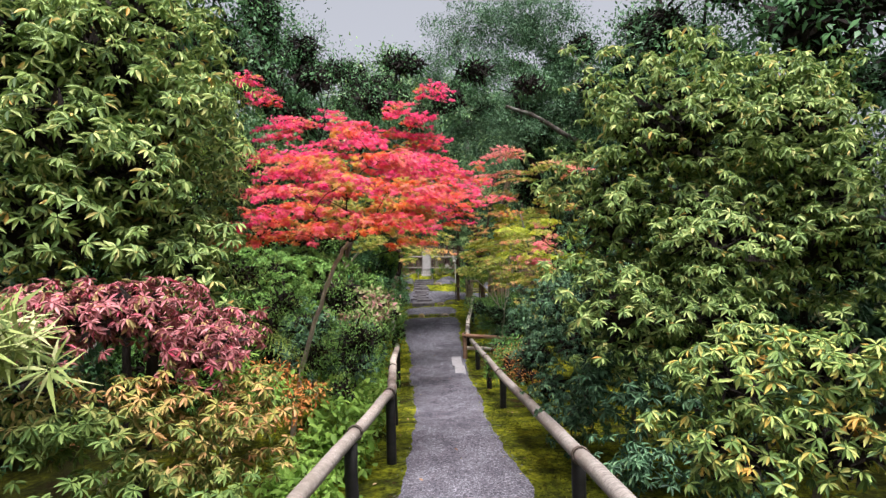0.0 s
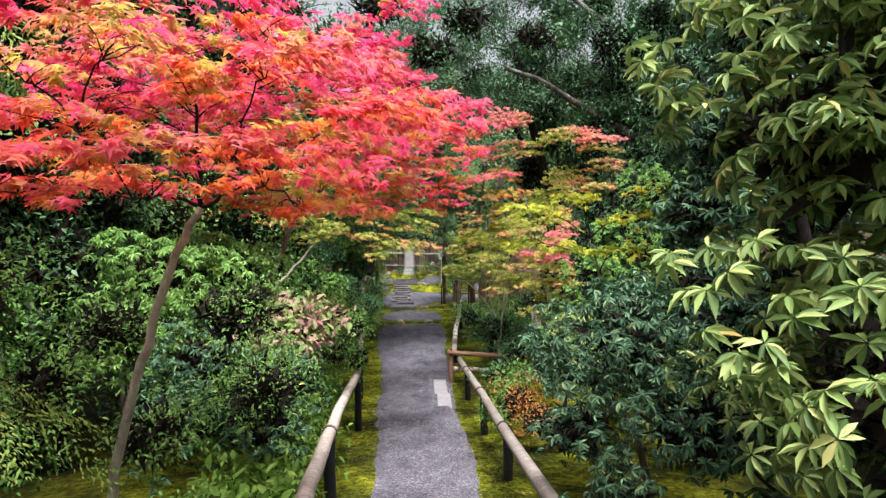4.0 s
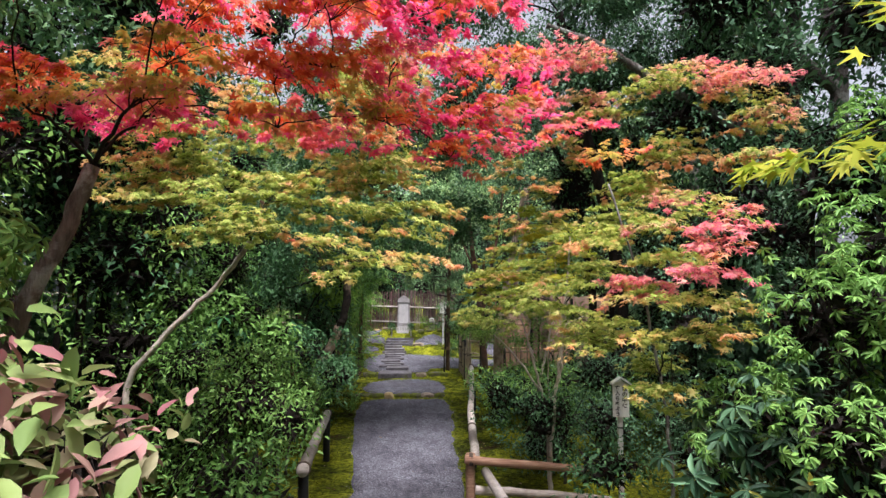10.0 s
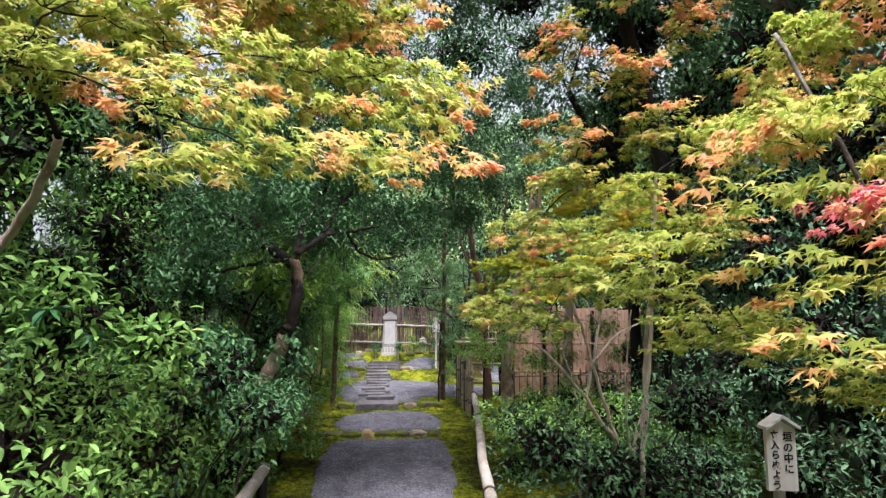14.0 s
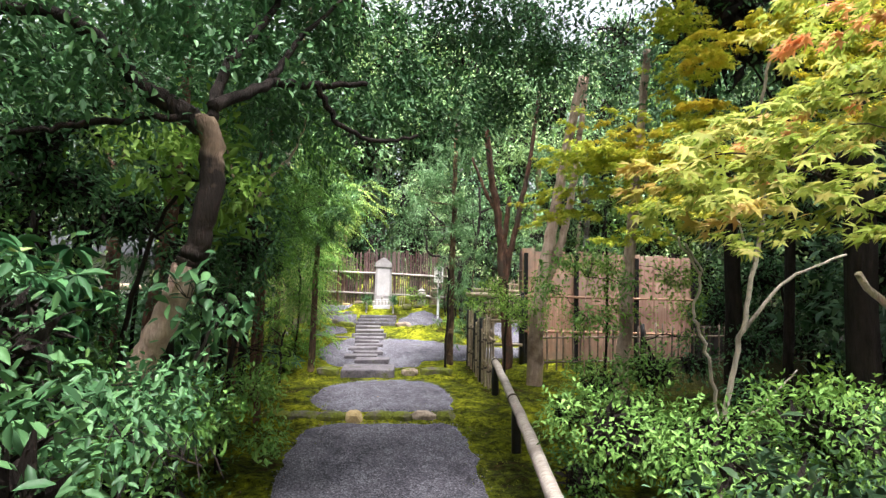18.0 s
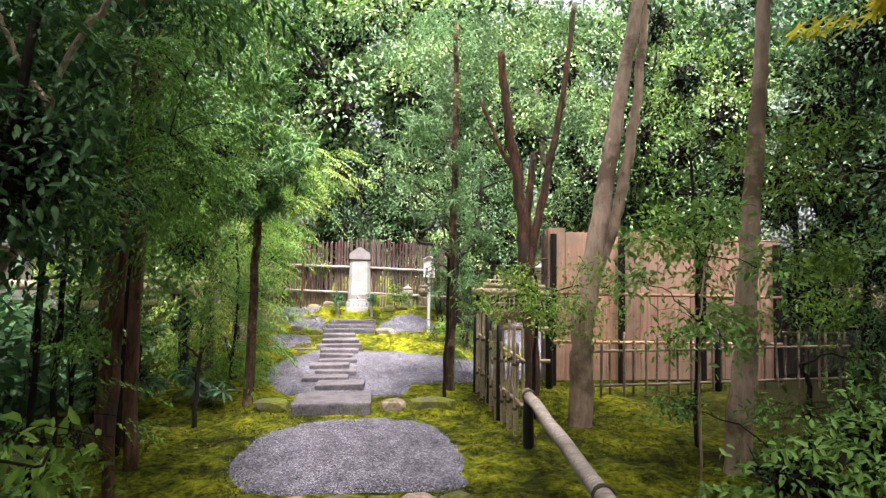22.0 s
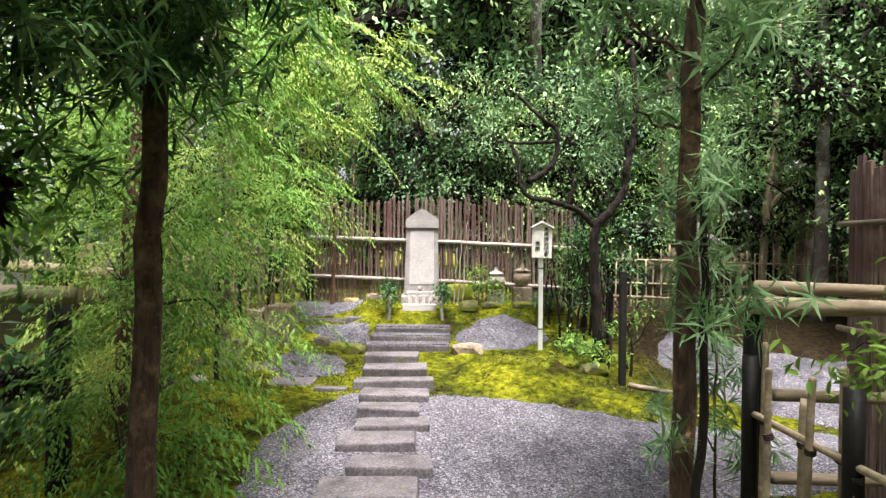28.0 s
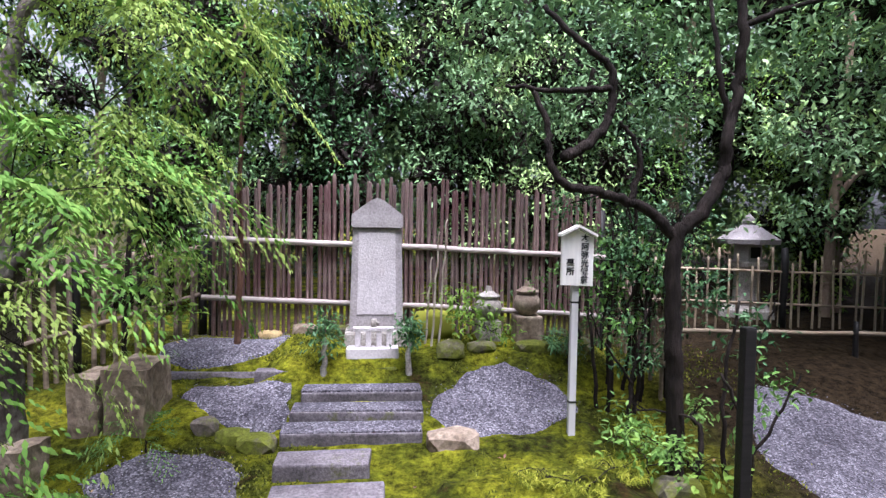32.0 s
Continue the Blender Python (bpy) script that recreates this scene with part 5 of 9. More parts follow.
def gravestone():
    """A tall tapered shaft with a sunk face, under a low pointed hood, on a worn foot."""
    ob = tagged(empty("gravestone", (-0.46, 25.8, -0.2)), "tall pale granite gravestone under a pointed hood", "gravestone")
    x0, y0 = -0.465, 25.86

    def tapered(name, levels, mat, bevel):
        v, f = [], []
        for z, w, d in levels:
            v += [(x0 - w, y0 - d, z), (x0 + w, y0 - d, z), (x0 + w, y0 + d, z), (x0 - w, y0 + d, z)]
        for j in range(len(levels) - 1):
            f += [(j * 4 + i, j * 4 + (i + 1) % 4, j * 4 + 4 + (i + 1) % 4, j * 4 + 4 + i) for i in range(4)]
        f += [(3, 2, 1, 0), tuple(len(v) - 4 + i for i in range(4))]
        me = mesh_of(name, v, f, mat)
        bm = bmesh.new()
        bm.from_mesh(me)
        bmesh.ops.bevel(bm, geom=bm.edges[:], offset=bevel, segments=2, affect="EDGES")
        bm.to_mesh(me)
        bm.free()
        return me

    shaft = child("shaft", tapered("shaft", ((-0.06, 0.215, 0.15), (0.05, 0.208, 0.146), (0.4, 0.198, 0.14), (0.775, 0.188, 0.134)), TOMB_STONE, 0.012), ob, "pale pinkish grey shaft")
    child("face_panel", mesh_of("face_panel", [(x0 - 0.15, 25.708, 0.1), (x0 + 0.15, 25.708, 0.1), (x0 + 0.14, 25.717, 0.735), (x0 - 0.14, 25.717, 0.735), (x0 - 0.15, 25.76, 0.1), (x0 + 0.15, 25.76, 0.1), (x0 + 0.14, 25.76, 0.735), (x0 - 0.14, 25.76, 0.735)],
                                [(0, 1, 2, 3), (0, 4, 5, 1), (1, 5, 6, 2), (2, 6, 7, 3), (3, 7, 4, 0), (7, 6, 5, 4)], TOMB_FACE), shaft, "smooth pale front face")
    child("crest", lathe([(0.028, 0), (0.03, 0.004), (0.02, 0.012)], 10, (x0, 25.715, 0.03), OLD_STONE, "crest"), shaft, "small round mark near the foot")
    # hood with a low point and eaves
    prof = [(-0.2, 0.79), (-0.185, 0.775), (0.185, 0.775), (0.2, 0.79), (0.196, 0.872), (0.13, 0.925), (0.05, 0.983), (0, 1.005), (-0.05, 0.983), (-0.13, 0.925), (-0.196, 0.872)]
    n = len(prof)
    v = [(x0 + x, y0 - 0.162, z) for x, z in prof] + [(x0 + x * 0.96, y0 + 0.16, z - 0.02) for x, z in prof]
    f = [tuple(range(n)), tuple(range(2 * n - 1, n - 1, -1))] + [(i, i + n, (i + 1) % n + n, (i + 1) % n) for i in range(n)]
    child("hood", mesh_of("hood", v, f, TOMB_STONE), ob, "grey pointed hood stone")
    child("neck", mesh_of("neck", *box_data((x0 - 0.176, y0 - 0.125, 0.752), (x0 + 0.176, y0 + 0.125, 0.78), 0.004), OLD_STONE), ob)
    child("base", mesh_of("base", *box_data((-0.71, 25.68, -0.3), (-0.22, 26.05, -0.03), 0.02, 0.008, 3), OLD_STONE), ob, "worn mossy base stone")
    return ob


def lathe(profile, sides, at, mat, name, twist=0.0):
    v, f = [], []
    for r, z in profile:
        for s in range(sides):
            a = 2 * math.pi * s / sides + twist
            v.append((at[0] + r * math.cos(a), at[1] + r * math.sin(a), at[2] + z))
    for j in range(len(profile) - 1):
        f += [(j * sides + s, j * sides + (s + 1) % sides, (j + 1) * sides + (s + 1) % sides, (j + 1) * sides + s) for s in range(sides)]
    f.append(tuple(range(sides - 1, -1, -1)))
    f.append(tuple(len(v) - sides + s for s in range(sides)))
    return mesh_of(name, v, f, mat, sides > 8)


gravestone()


def offering_rack():
    ob = tagged(empty("offering_rack", (-0.48, 25.58, -0.2)), "small pale stone flower stand before the gravestone", "rack")
    child("foot", mesh_of("foot", *box_data((-0.68, 25.5, -0.24), (-0.29, 25.65, -0.125), 0.01, 0.005, 7), TOMB_FACE), ob, "pale stone foot")
    for x in (-0.6, -0.52, -0.44, -0.365):
        child("upright", mesh_of("upright", *box_data((x - 0.02, 25.55, -0.13), (x + 0.02, 25.6, 0.0), 0.004), TOMB_FACE), ob)
    child("top_bar", mesh_of("top_bar", *box_data((-0.635, 25.545, -0.005), (-0.33, 25.61, 0.024), 0.005), TOMB_FACE), ob)
    child("vase", lathe([(0.022, 0), (0.026, 0.03), (0.02, 0.06)], 10, (-0.48, 25.58, 0.024), OLD_STONE, "vase"), ob, "small round stone cup")


offering_rack()


def writing(name, text, size, at, mat, parent, rot=(90, 0, 0)):
    cu = bpy.data.curves.new(name, "FONT")
    cu.body, cu.size, cu.align_x, cu.align_y = text, size, "CENTER", "CENTER"
    cu.extrude, cu.offset = 0.0008, 0.0012
    cu.materials.append(mat)
    ob = new(name, cu)
    ob.parent = parent
    ob.matrix_basis = pose(*at, *rot)
    return ob


def notice(base, board_w, z0, z1, columns, label, turn=0.0):
    """A white board with a little roof on a square post, written downwards in ink."""
    x, y = base
    g = ground_z(x, y)
    ob = tagged(empty("sign", (x, y, g)), label, "sign")
    h = board_w / 2
    v = [(x - h, y, z0), (x + h, y, z0 - 0.005), (x + h, y, z1), (x, y, z1 + 0.045), (x - h, y, z1)]
    v = v + [(a, b + 0.022, c) for a, b, c in v]
    f = [(0, 1, 2, 3, 4), (9, 8, 7, 6, 5)] + [(i, i + 5, (i + 1) % 5 + 5, (i + 1) % 5) for i in range(5)]
    board = child("board", mesh_of("board", v, f, WHITE_WOOD), ob, "white painted board")
    for s in (-1, 1):
        e0, e1 = Vector((x, y, z1 + 0.06)), Vector((x + s * (h + 0.014), y, z1 + 0.002))
        q = []
        for p in (e0, e1):
            for dy, dz in ((-0.03, 0), (0.05, 0), (0.05, 0.016), (-0.03, 0.016)):
                q.append((p.x, p.y + dy, p.z + dz))
        child("roof_board", mesh_of("roof_board", q, [(0, 1, 2, 3), (7, 6, 5, 4), (0, 4, 5, 1), (1, 5, 6, 2), (2, 6, 7, 3), (3, 7, 4, 0)], WHITE_WOOD), ob)
    child("post", mesh_of("post", *box_data((x - 0.022, y + 0.023, g - 0.2), (x + 0.022, y + 0.062, z1), 0.004), WHITE_WOOD), ob, "white square post")
    for zz in (g + 0.22, g + (z0 - g) * 0.88):
        child("wire_tie", mesh_of("wire_tie", *box_data((x - 0.024, y + 0.02, zz), (x + 0.024, y + 0.065, zz + 0.012), 0.002), CHAR), ob, "dark wire tie")
    for text, cx, top, size in columns:
        for k, ch in enumerate(text):
            writing("writing", ch, size, (x + cx, y - 0.002, top - k * size * 1.02), INK, board)
    if turn:
        ob.rotation_euler = (0, 0, radians(turn))
    return ob


notice((0.77, 24.64), 0.2, 0.45, 0.745, [("本阿弥光悦翁", 0.045, 0.735, 0.05), ("墓所", -0.045, 0.585, 0.052)], "white wooden notice with black writing and a small roof")
notice((1.98, 12.3), 0.155, -0.12, 0.18, [("垣の中に", 0.034, 0.14, 0.052), ("立入らぬよう", -0.034, 0.15, 0.048)], "white wooden notice board on a post among shrubs")


def stone_lantern(x, y):
    g = ground_z(x, y)
    ob = tagged(empty("stone_lantern", (x, y, g)), "weathered stone lantern with a wide pale cap", "lantern")
    child("foot", lathe([(0.32, 0), (0.31, 0.1), (0.24, 0.15)], 6, (x, y, g - 0.02), OLD_STONE, "foot"), ob)
    child("shaft", lathe([(0.17, 0), (0.14, 0.06), (0.135, 0.35), (0.15, 0.4)], 10, (x, y, g + 0.12), OLD_STONE, "shaft", 0.785), ob, "round worn shaft")
    child("platform", lathe([(0.15, 0), (0.23, 0.06), (0.23, 0.1), (0.16, 0.12)], 6, (x, y, g + 0.51), OLD_STONE, "platform"), ob)
    box = child("fire_box", lathe([(0.16, 0), (0.155, 0.2)], 6, (x, y, g + 0.62), TOMB_STONE, "fire_box"), ob)
    # no hole is cut: a black block carries the opening's shade in its colour
    child("window", mesh_of("window", *box_data((x - 0.055, y - 0.148, g + 0.66), (x + 0.055, y - 0.12, g + 0.78), 0.004), CHAR), box, "dark square block for the shaded opening")
    child("cap", lathe([(0.2, 0), (0.32, -0.015), (0.33, 0.035), (0.24, 0.09), (0.13, 0.17), (0.07, 0.2)], 6, (x, y, g + 0.83), TOMB_STONE, "cap", 0.3), ob, "pale wide cap stone with lifted eaves")
    child("finial", lathe([(0.05, 0), (0.075, 0.03), (0.06, 0.08), (0.01, 0.13)], 8, (x, y, g + 1.02), TOMB_STONE, "finial"), ob)


stone_lantern(3.65, 27.35)


def lantern_rail():
    ob = tagged(empty("railing", (1.95, 25.7, ground_z(1.95, 25.7))), "thin pale bamboo rail before a stone lantern", "railing")
    pole("rail", [(1.85, 25.7, -0.02), (3.2, 25.75, -0.06), (5.4, 25.8, -0.1)], 0.02, BAMBOO, ob, "", 8, 5, 0.9, 77)
    for x in (1.95, 3.6, 5.3):
        pole("post", [(x, 25.74, ground_z(x, 25.74) - 0.1), (x, 25.74, 0.04)], 0.022, CHAR, ob, "thin dark post", 8, 3)


lantern_rail()


def small_tomb(x, y, s, mat, label):
    g = ground_z(x, y) - 0.13
    ob = tagged(empty("stone_tower", (x, y, g)), label, "gravestone")
    child("base", mesh_of("base", *box_data((x - 0.11 * s, y - 0.11 * s, g - 0.05), (x + 0.11 * s, y + 0.11 * s, g + 0.33 * s), 0.012), mat), ob)
    child("ball", lathe([(0.05, 0), (0.1, 0.05), (0.115, 0.1), (0.1, 0.15), (0.05, 0.19)], 12, (x, y, g + 0.33 * s), mat, "ball"), ob)
    child("cap", lathe([(0.09, 0), (0.1, 0.02), (0.03, 0.06), (0.02, 0.1)], 6, (x, y, g + 0.33 * s + 0.18), mat, "cap"), ob)


small_tomb(0.77, 25.88, 1.0, ROCK_BROWN, "small brown stone tower grave with a round body")
small_tomb(0.45, 25.9, 0.85, OLD_STONE, "small mossy stone tower grave")


# ---------------------------------------------------------------- trees and shrubs by the first stretch of the walk
plant("shrub", (-2.2, 4.2, -0.25), [(-2.15, 4.3, 0.5), (-2.1, 4.4, 1.2)], [(-2.43, 3.60, 2.72, 0.66, 0.60, 0.59), (-2.12, 4.20, 2.60, 0.73, 0.60, 0.61), (-2.23, 3.40, 1.78, 0.63, 0.60, 0.43), (-1.95, 4.20, 1.71, 0.53, 0.60, 0.45), (-2.30, 4.50, 3.23, 0.66, 0.60, 0.48), (-1.78, 3.45, 2.05, 0.42, 0.4, 0.34), (-1.95, 3.5, 2.7, 0.45, 0.42, 0.38), (-1.6, 3.6, 1.5, 0.36, 0.36, 0.26), (-2.1, 3.2, 2.3, 0.4, 0.4, 0.3), (-1.7, 3.8, 2.45, 0.34, 0.36, 0.26)],
      "whorl", LM["rhodo_light"], 165, 0.064, 3, "tall pale green rhododendron with whorled leaves", "shrub", BARK_DARK, 0.06)
plant("shrub", (-2.0, 2.75, -0.2), [(-1.75, 2.7, 0.2), (-1.6, 2.8, 0.55)], [(-1.80, 2.60, 1.33, 0.33, 0.35, 0.15), (-1.48, 2.70, 1.30, 0.39, 0.35, 0.17), (-1.15, 2.90, 1.12, 0.31, 0.35, 0.17)], "whorl", LM["azalea_pink"], 400, 0.042, 4, "azalea shrub with pink and crimson autumn leaves", "shrub", BARK_PALE, 0.025,
      extra=[("whorl", [(-1.59, 2.30, 0.91, 0.31, 0.30, 0.20), (-1.27, 2.50, 0.86, 0.36, 0.35, 0.24), (-0.96, 2.80, 0.78, 0.24, 0.30, 0.22), (-1.11, 2.50, 0.61, 0.34, 0.30, 0.15)], LM["azalea_mix"], 270, 0.042)])
plant("pine_sapling", (-2.0, 2.0, -0.15), [(-1.95, 2.1, 0.6)], [(-1.61, 2.20, 1.29, 0.19, 0.25, 0.15)], "narrow", LM["pine"], 110, 0.16, 5, "young pine with yellow-green needles", "shrub", BARK_GREY, 0.02)
plant("maple_tree", (-1.42, 5.5, -0.45), [(-1.36, 5.44, 0.1), (-1.17, 5.33, 0.75), (-0.97, 5.24, 1.26), (-0.78, 5.16, 1.6)],
      [(-1.3, 4.85, 1.64, 0.34, 0.3, 0.07), (-1.56, 4.72, 1.6, 0.22, 0.24, 0.06), (-0.28, 4.95, 1.52, 0.26, 0.26, 0.07), (-0.52, 4.75, 1.74, 0.38, 0.32, 0.07), (-0.98, 4.66, 1.84, 0.42, 0.35, 0.08), (-0.32, 5.25, 1.9, 0.42, 0.36, 0.08), (0.1, 5.42, 2.08, 0.3, 0.28, 0.07), (-0.78, 5.15, 2.05, 0.5, 0.42, 0.1),
       (-1.2, 5.25, 2.0, 0.36, 0.34, 0.09), (-1.4, 5.4, 2.25, 0.26, 0.28, 0.07), (-0.42, 5.6, 2.3, 0.42, 0.36, 0.1), (-1.12, 5.55, 2.36, 0.42, 0.36, 0.1), (-0.76, 5.35, 2.56, 0.34, 0.32, 0.08), (-0.72, 4.4, 2.02, 0.36, 0.32, 0.07), (-1.1, 4.55, 1.98, 0.3, 0.28, 0.07), (-0.95, 4.95, 1.62, 0.4, 0.34, 0.07), (-0.5, 5.1, 1.68, 0.36, 0.32, 0.07), (-0.1, 5.0, 1.92, 0.34, 0.3, 0.07), (-0.35, 4.6, 2.0, 0.36, 0.3, 0.07), (-1.0, 5.1, 2.25, 0.42, 0.36, 0.09), (-0.5, 5.2, 2.3, 0.4, 0.34, 0.09), (-1.4, 4.9, 1.8, 0.28, 0.26, 0.06), (-0.85, 4.5, 1.7, 0.32, 0.28, 0.06)],
      "maple", LM["maple_red"], 105, 0.046, 6, "slender maple with a spreading crown of scarlet leaves", "tree", BARK_PALE, 0.028)
plant("shrub", (2.3, 4.6, -0.3), [(2.2, 4.5, 0.4), (2.1, 4.5, 1.1)], [(1.76, 4.40, 2.39, 0.73, 0.70, 0.60), (2.62, 4.40, 2.37, 0.64, 0.70, 0.60), (1.41, 4.40, 1.76, 0.56, 0.60, 0.47), (2.08, 4.20, 1.58, 0.82, 0.70, 0.57), (2.79, 4.20, 1.64, 0.61, 0.70, 0.61), (1.41, 4.20, 1.02, 0.49, 0.50, 0.41), (1.86, 4.00, 1.03, 0.54, 0.50, 0.43)],
      "whorl", LM["rhodo_light"], 185, 0.06, 7, "large rounded rhododendron with pale green whorls", "shrub", BARK_GREY, 0.06,
      extra=[("whorl", [(1.25, 4.3, 0.5, 0.38, 0.4, 0.32), (1.75, 4.0, 0.42, 0.45, 0.4, 0.34), (2.4, 4.0, 0.5, 0.5, 0.4, 0.4), (1.3, 3.75, 0.1, 0.3, 0.3, 0.22), (1.7, 3.5, 0.12, 0.35, 0.3, 0.24), (1.1, 4.7, 0.15, 0.25, 0.4, 0.25)], LM["rhodo_dark"], 150, 0.055)])
plant("shrub", (1.9, 2.9, -0.2), [(1.9, 2.9, 0.2), (1.95, 2.9, 0.5)], [(1.49, 2.90, 0.86, 0.31, 0.35, 0.23), (1.95, 2.90, 0.90, 0.34, 0.35, 0.23), (1.43, 2.80, 0.52, 0.35, 0.35, 0.22), (1.86, 2.70, 0.57, 0.34, 0.35, 0.24)],
      "whorl", LM["rhodo_yellow"], 190, 0.055, 8, "low rhododendron with green and yellowing leaves", "shrub", BARK_GREY, 0.03)
plant("shrub", (1.9, 7.2, -0.7), [(1.8, 7.2, -0.2), (1.8, 7.2, 0.2)], [(1.67, 7.20, 0.88, 0.39, 0.50, 0.24), (1.37, 7.30, 0.65, 0.40, 0.45, 0.22), (1.98, 7.00, 0.82, 0.42, 0.50, 0.31), (1.44, 6.80, 0.43, 0.39, 0.45, 0.24), (1.84, 6.70, 0.41, 0.38, 0.45, 0.25), (1.31, 7.40, 0.36, 0.19, 0.35, 0.19)],
      "whorl", LM["rhodo_dark"], 210, 0.046, 9, "low blue-green rhododendron spreading over the railing", "shrub", BARK_GREY, 0.035)
plant("tree", (3.0, 6.6, -0.6), [(2.95, 6.7, 0.6), (2.8, 6.8, 1.6), (2.7, 6.9, 2.6)], [(2.3, 7.3, 2.45, 0.4, 0.6, 0.36), (2.2, 6.7, 2.1, 0.4, 0.6, 0.3), (2.0, 6.6, 1.6, 0.32, 0.5, 0.28), (2.45, 7.3, 1.8, 0.4, 0.5, 0.35), (1.85, 6.3, 1.2, 0.24, 0.4, 0.18), (2.2, 6.3, 2.75, 0.4, 0.5, 0.3)],
      "whorl", LM["rhodo_dark"], 105, 0.06, 10, "tall evergreen with drooping whorls of leaves", "tree", BARK_DARK, 0.07)
plant("shrub", (1.5, 9.2, -0.9), [(1.45, 9.2, -0.5)], [(1.18, 9.30, -0.46, 0.35, 0.30, 0.30), (1.31, 8.80, -0.52, 0.37, 0.30, 0.23)], "broad", LM["orange_small"], 120, 0.035, 11, "small shrub with fine orange and green leaves", "shrub", BARK_DARK, 0.012,
      extra=[("broad", [(1.19, 9.60, -0.29, 0.32, 0.30, 0.21), (0.83, 9.00, -0.50, 0.19, 0.25, 0.19)], LM["shrub_green"], 120, 0.05)])
for k, (c, m, d, s) in enumerate([((-0.95, 3.6, 0.0, 0.22, 0.4, 0.22), "shrub_lime", 190, 0.085), ((-0.85, 4.8, -0.1, 0.3, 0.5, 0.3), "shrub_lime", 150, 0.1), ((-0.95, 6.2, -0.25, 0.35, 0.6, 0.3), "shrub_lime", 150, 0.095), ((-1.1, 7.6, -0.4, 0.4, 0.6, 0.35), "shrub_lime", 140, 0.09), ((-1.2, 9.0, -0.55, 0.4, 0.6, 0.4), "shrub_lime", 130, 0.09), ((-1.3, 10.4, -0.7, 0.4, 0.6, 0.35), "shrub_green", 130, 0.08)]):
    plant("leafy_plant", (c[0], c[1], ground_z(c[0], c[1])), [(c[0], c[1], c[2])], [c], "broad", LM[m], d, s, 60 + k, "low leafy plant with fresh green leaves by the railing", "plant", BARK_GREY, 0.012, "leafy plants along the railing")
plant("shrub", (-1.75, 4.3, -0.3), [(-1.75, 4.3, 0.05)], [(-1.18, 3.90, 0.65, 0.25, 0.30, 0.15), (-0.96, 3.90, 0.55, 0.17, 0.30, 0.10)], "broad", LM["orange_small"], 190, 0.04, 12, "low shrub turning orange under a slender maple", "shrub", BARK_DARK, 0.012,
      extra=[("broad", [(-1.30, 3.60, 0.84, 0.20, 0.30, 0.15), (-1.07, 3.40, 0.74, 0.18, 0.30, 0.10)], LM["shrub_lime"], 110, 0.06)])
plant("shrub", (-1.6, 8.0, -0.8), [(-1.6, 8.0, -0.2)], [(-1.6, 7.30, 0.5, 0.5, 0.50, 0.32), (-1.05, 7.6, 0.28, 0.42, 0.50, 0.32), (-1.62, 6.90, 0.2, 0.47, 0.50, 0.34), (-1.10, 7.2, 0.05, 0.42, 0.50, 0.32)], "whorl", LM["rhodo_dark"], 130, 0.05, 13, "dense pale green shrub beside the railing", "shrub", BARK_GREY, 0.03)
plant("shrub", (-1.9, 8.9, -0.9), [(-1.9, 8.9, -0.4), (-1.8, 8.8, -0.05)], [(-1.05, 8.1, 0.76, 0.34, 0.35, 0.08), (-0.78, 8.25, 0.62, 0.25, 0.30, 0.09), (-1.25, 7.9, 0.66, 0.3, 0.30, 0.08), (-1.0, 7.8, 0.58, 0.3, 0.3, 0.08)], "broad", LM["hydrangea"], 120, 0.1, 14, "hydrangea with fading pink and cream leaves", "shrub", BARK_PALE, 0.02)
plant("shrub", (-2.9, 8.6, -0.8), [(-2.9, 8.6, 0.2)], [(-2.24, 8.00, 1.12, 0.61, 0.60, 0.38), (-1.88, 8.80, 1.07, 0.55, 0.60, 0.41), (-2.20, 7.60, 0.68, 0.41, 0.60, 0.37)], "whorl", LM["shrub_fresh"], 150, 0.055, 15, "tall light green shrub behind the railing", "shrub", BARK_GREY, 0.035)

plant("shrub", (1.75, 5.2, -0.35), [(1.75, 5.2, 0.2)], [(1.15, 5.60, 0.94, 0.41, 0.40, 0.25), (1.00, 6.00, 0.34, 0.32, 0.35, 0.23), (1.51, 5.20, 1.06, 0.41, 0.40, 0.22), (1.31, 5.20, 0.61, 0.41, 0.35, 0.22), (1.63, 4.80, 0.77, 0.40, 0.35, 0.20), (1.04, 5.40, 0.17, 0.24, 0.25, 0.20), (1.3, 5.9, 0.9, 0.34, 0.35, 0.24)], "whorl", LM["rhodo_dark"], 230, 0.04, 16, "dark blue-green rhododendron filling the side of the walk", "shrub", BARK_GREY, 0.03,
      extra=[("whorl", [(1.40, 4.90, 0.89, 0.28, 0.25, 0.12), (1.3, 6.5, 0.8, 0.3, 0.3, 0.18), (1.91, 4.20, 1.37, 0.33, 0.30, 0.14)], LM["rhodo_light"], 190, 0.045)])
plant("cypress", (-3.0, 5.6, -0.5), [(-3.0, 5.6, 0.8), (-2.9, 5.6, 2.4)], [(-2.18, 5.40, 3.10, 0.47, 0.50, 0.24), (-1.96, 5.30, 2.56, 0.42, 0.45, 0.15), (-2.40, 5.20, 2.74, 0.37, 0.50, 0.22), (-2.08, 5.30, 2.28, 0.31, 0.40, 0.15), (-1.94, 4.90, 1.02, 0.38, 0.40, 0.21), (-1.67, 4.90, 0.84, 0.28, 0.35, 0.14)], "spray", LM["frond_gold"], 85, 0.06, 17, "cypress with pale feathery sprays among evergreens", "tree", BARK_DARK, 0.05)
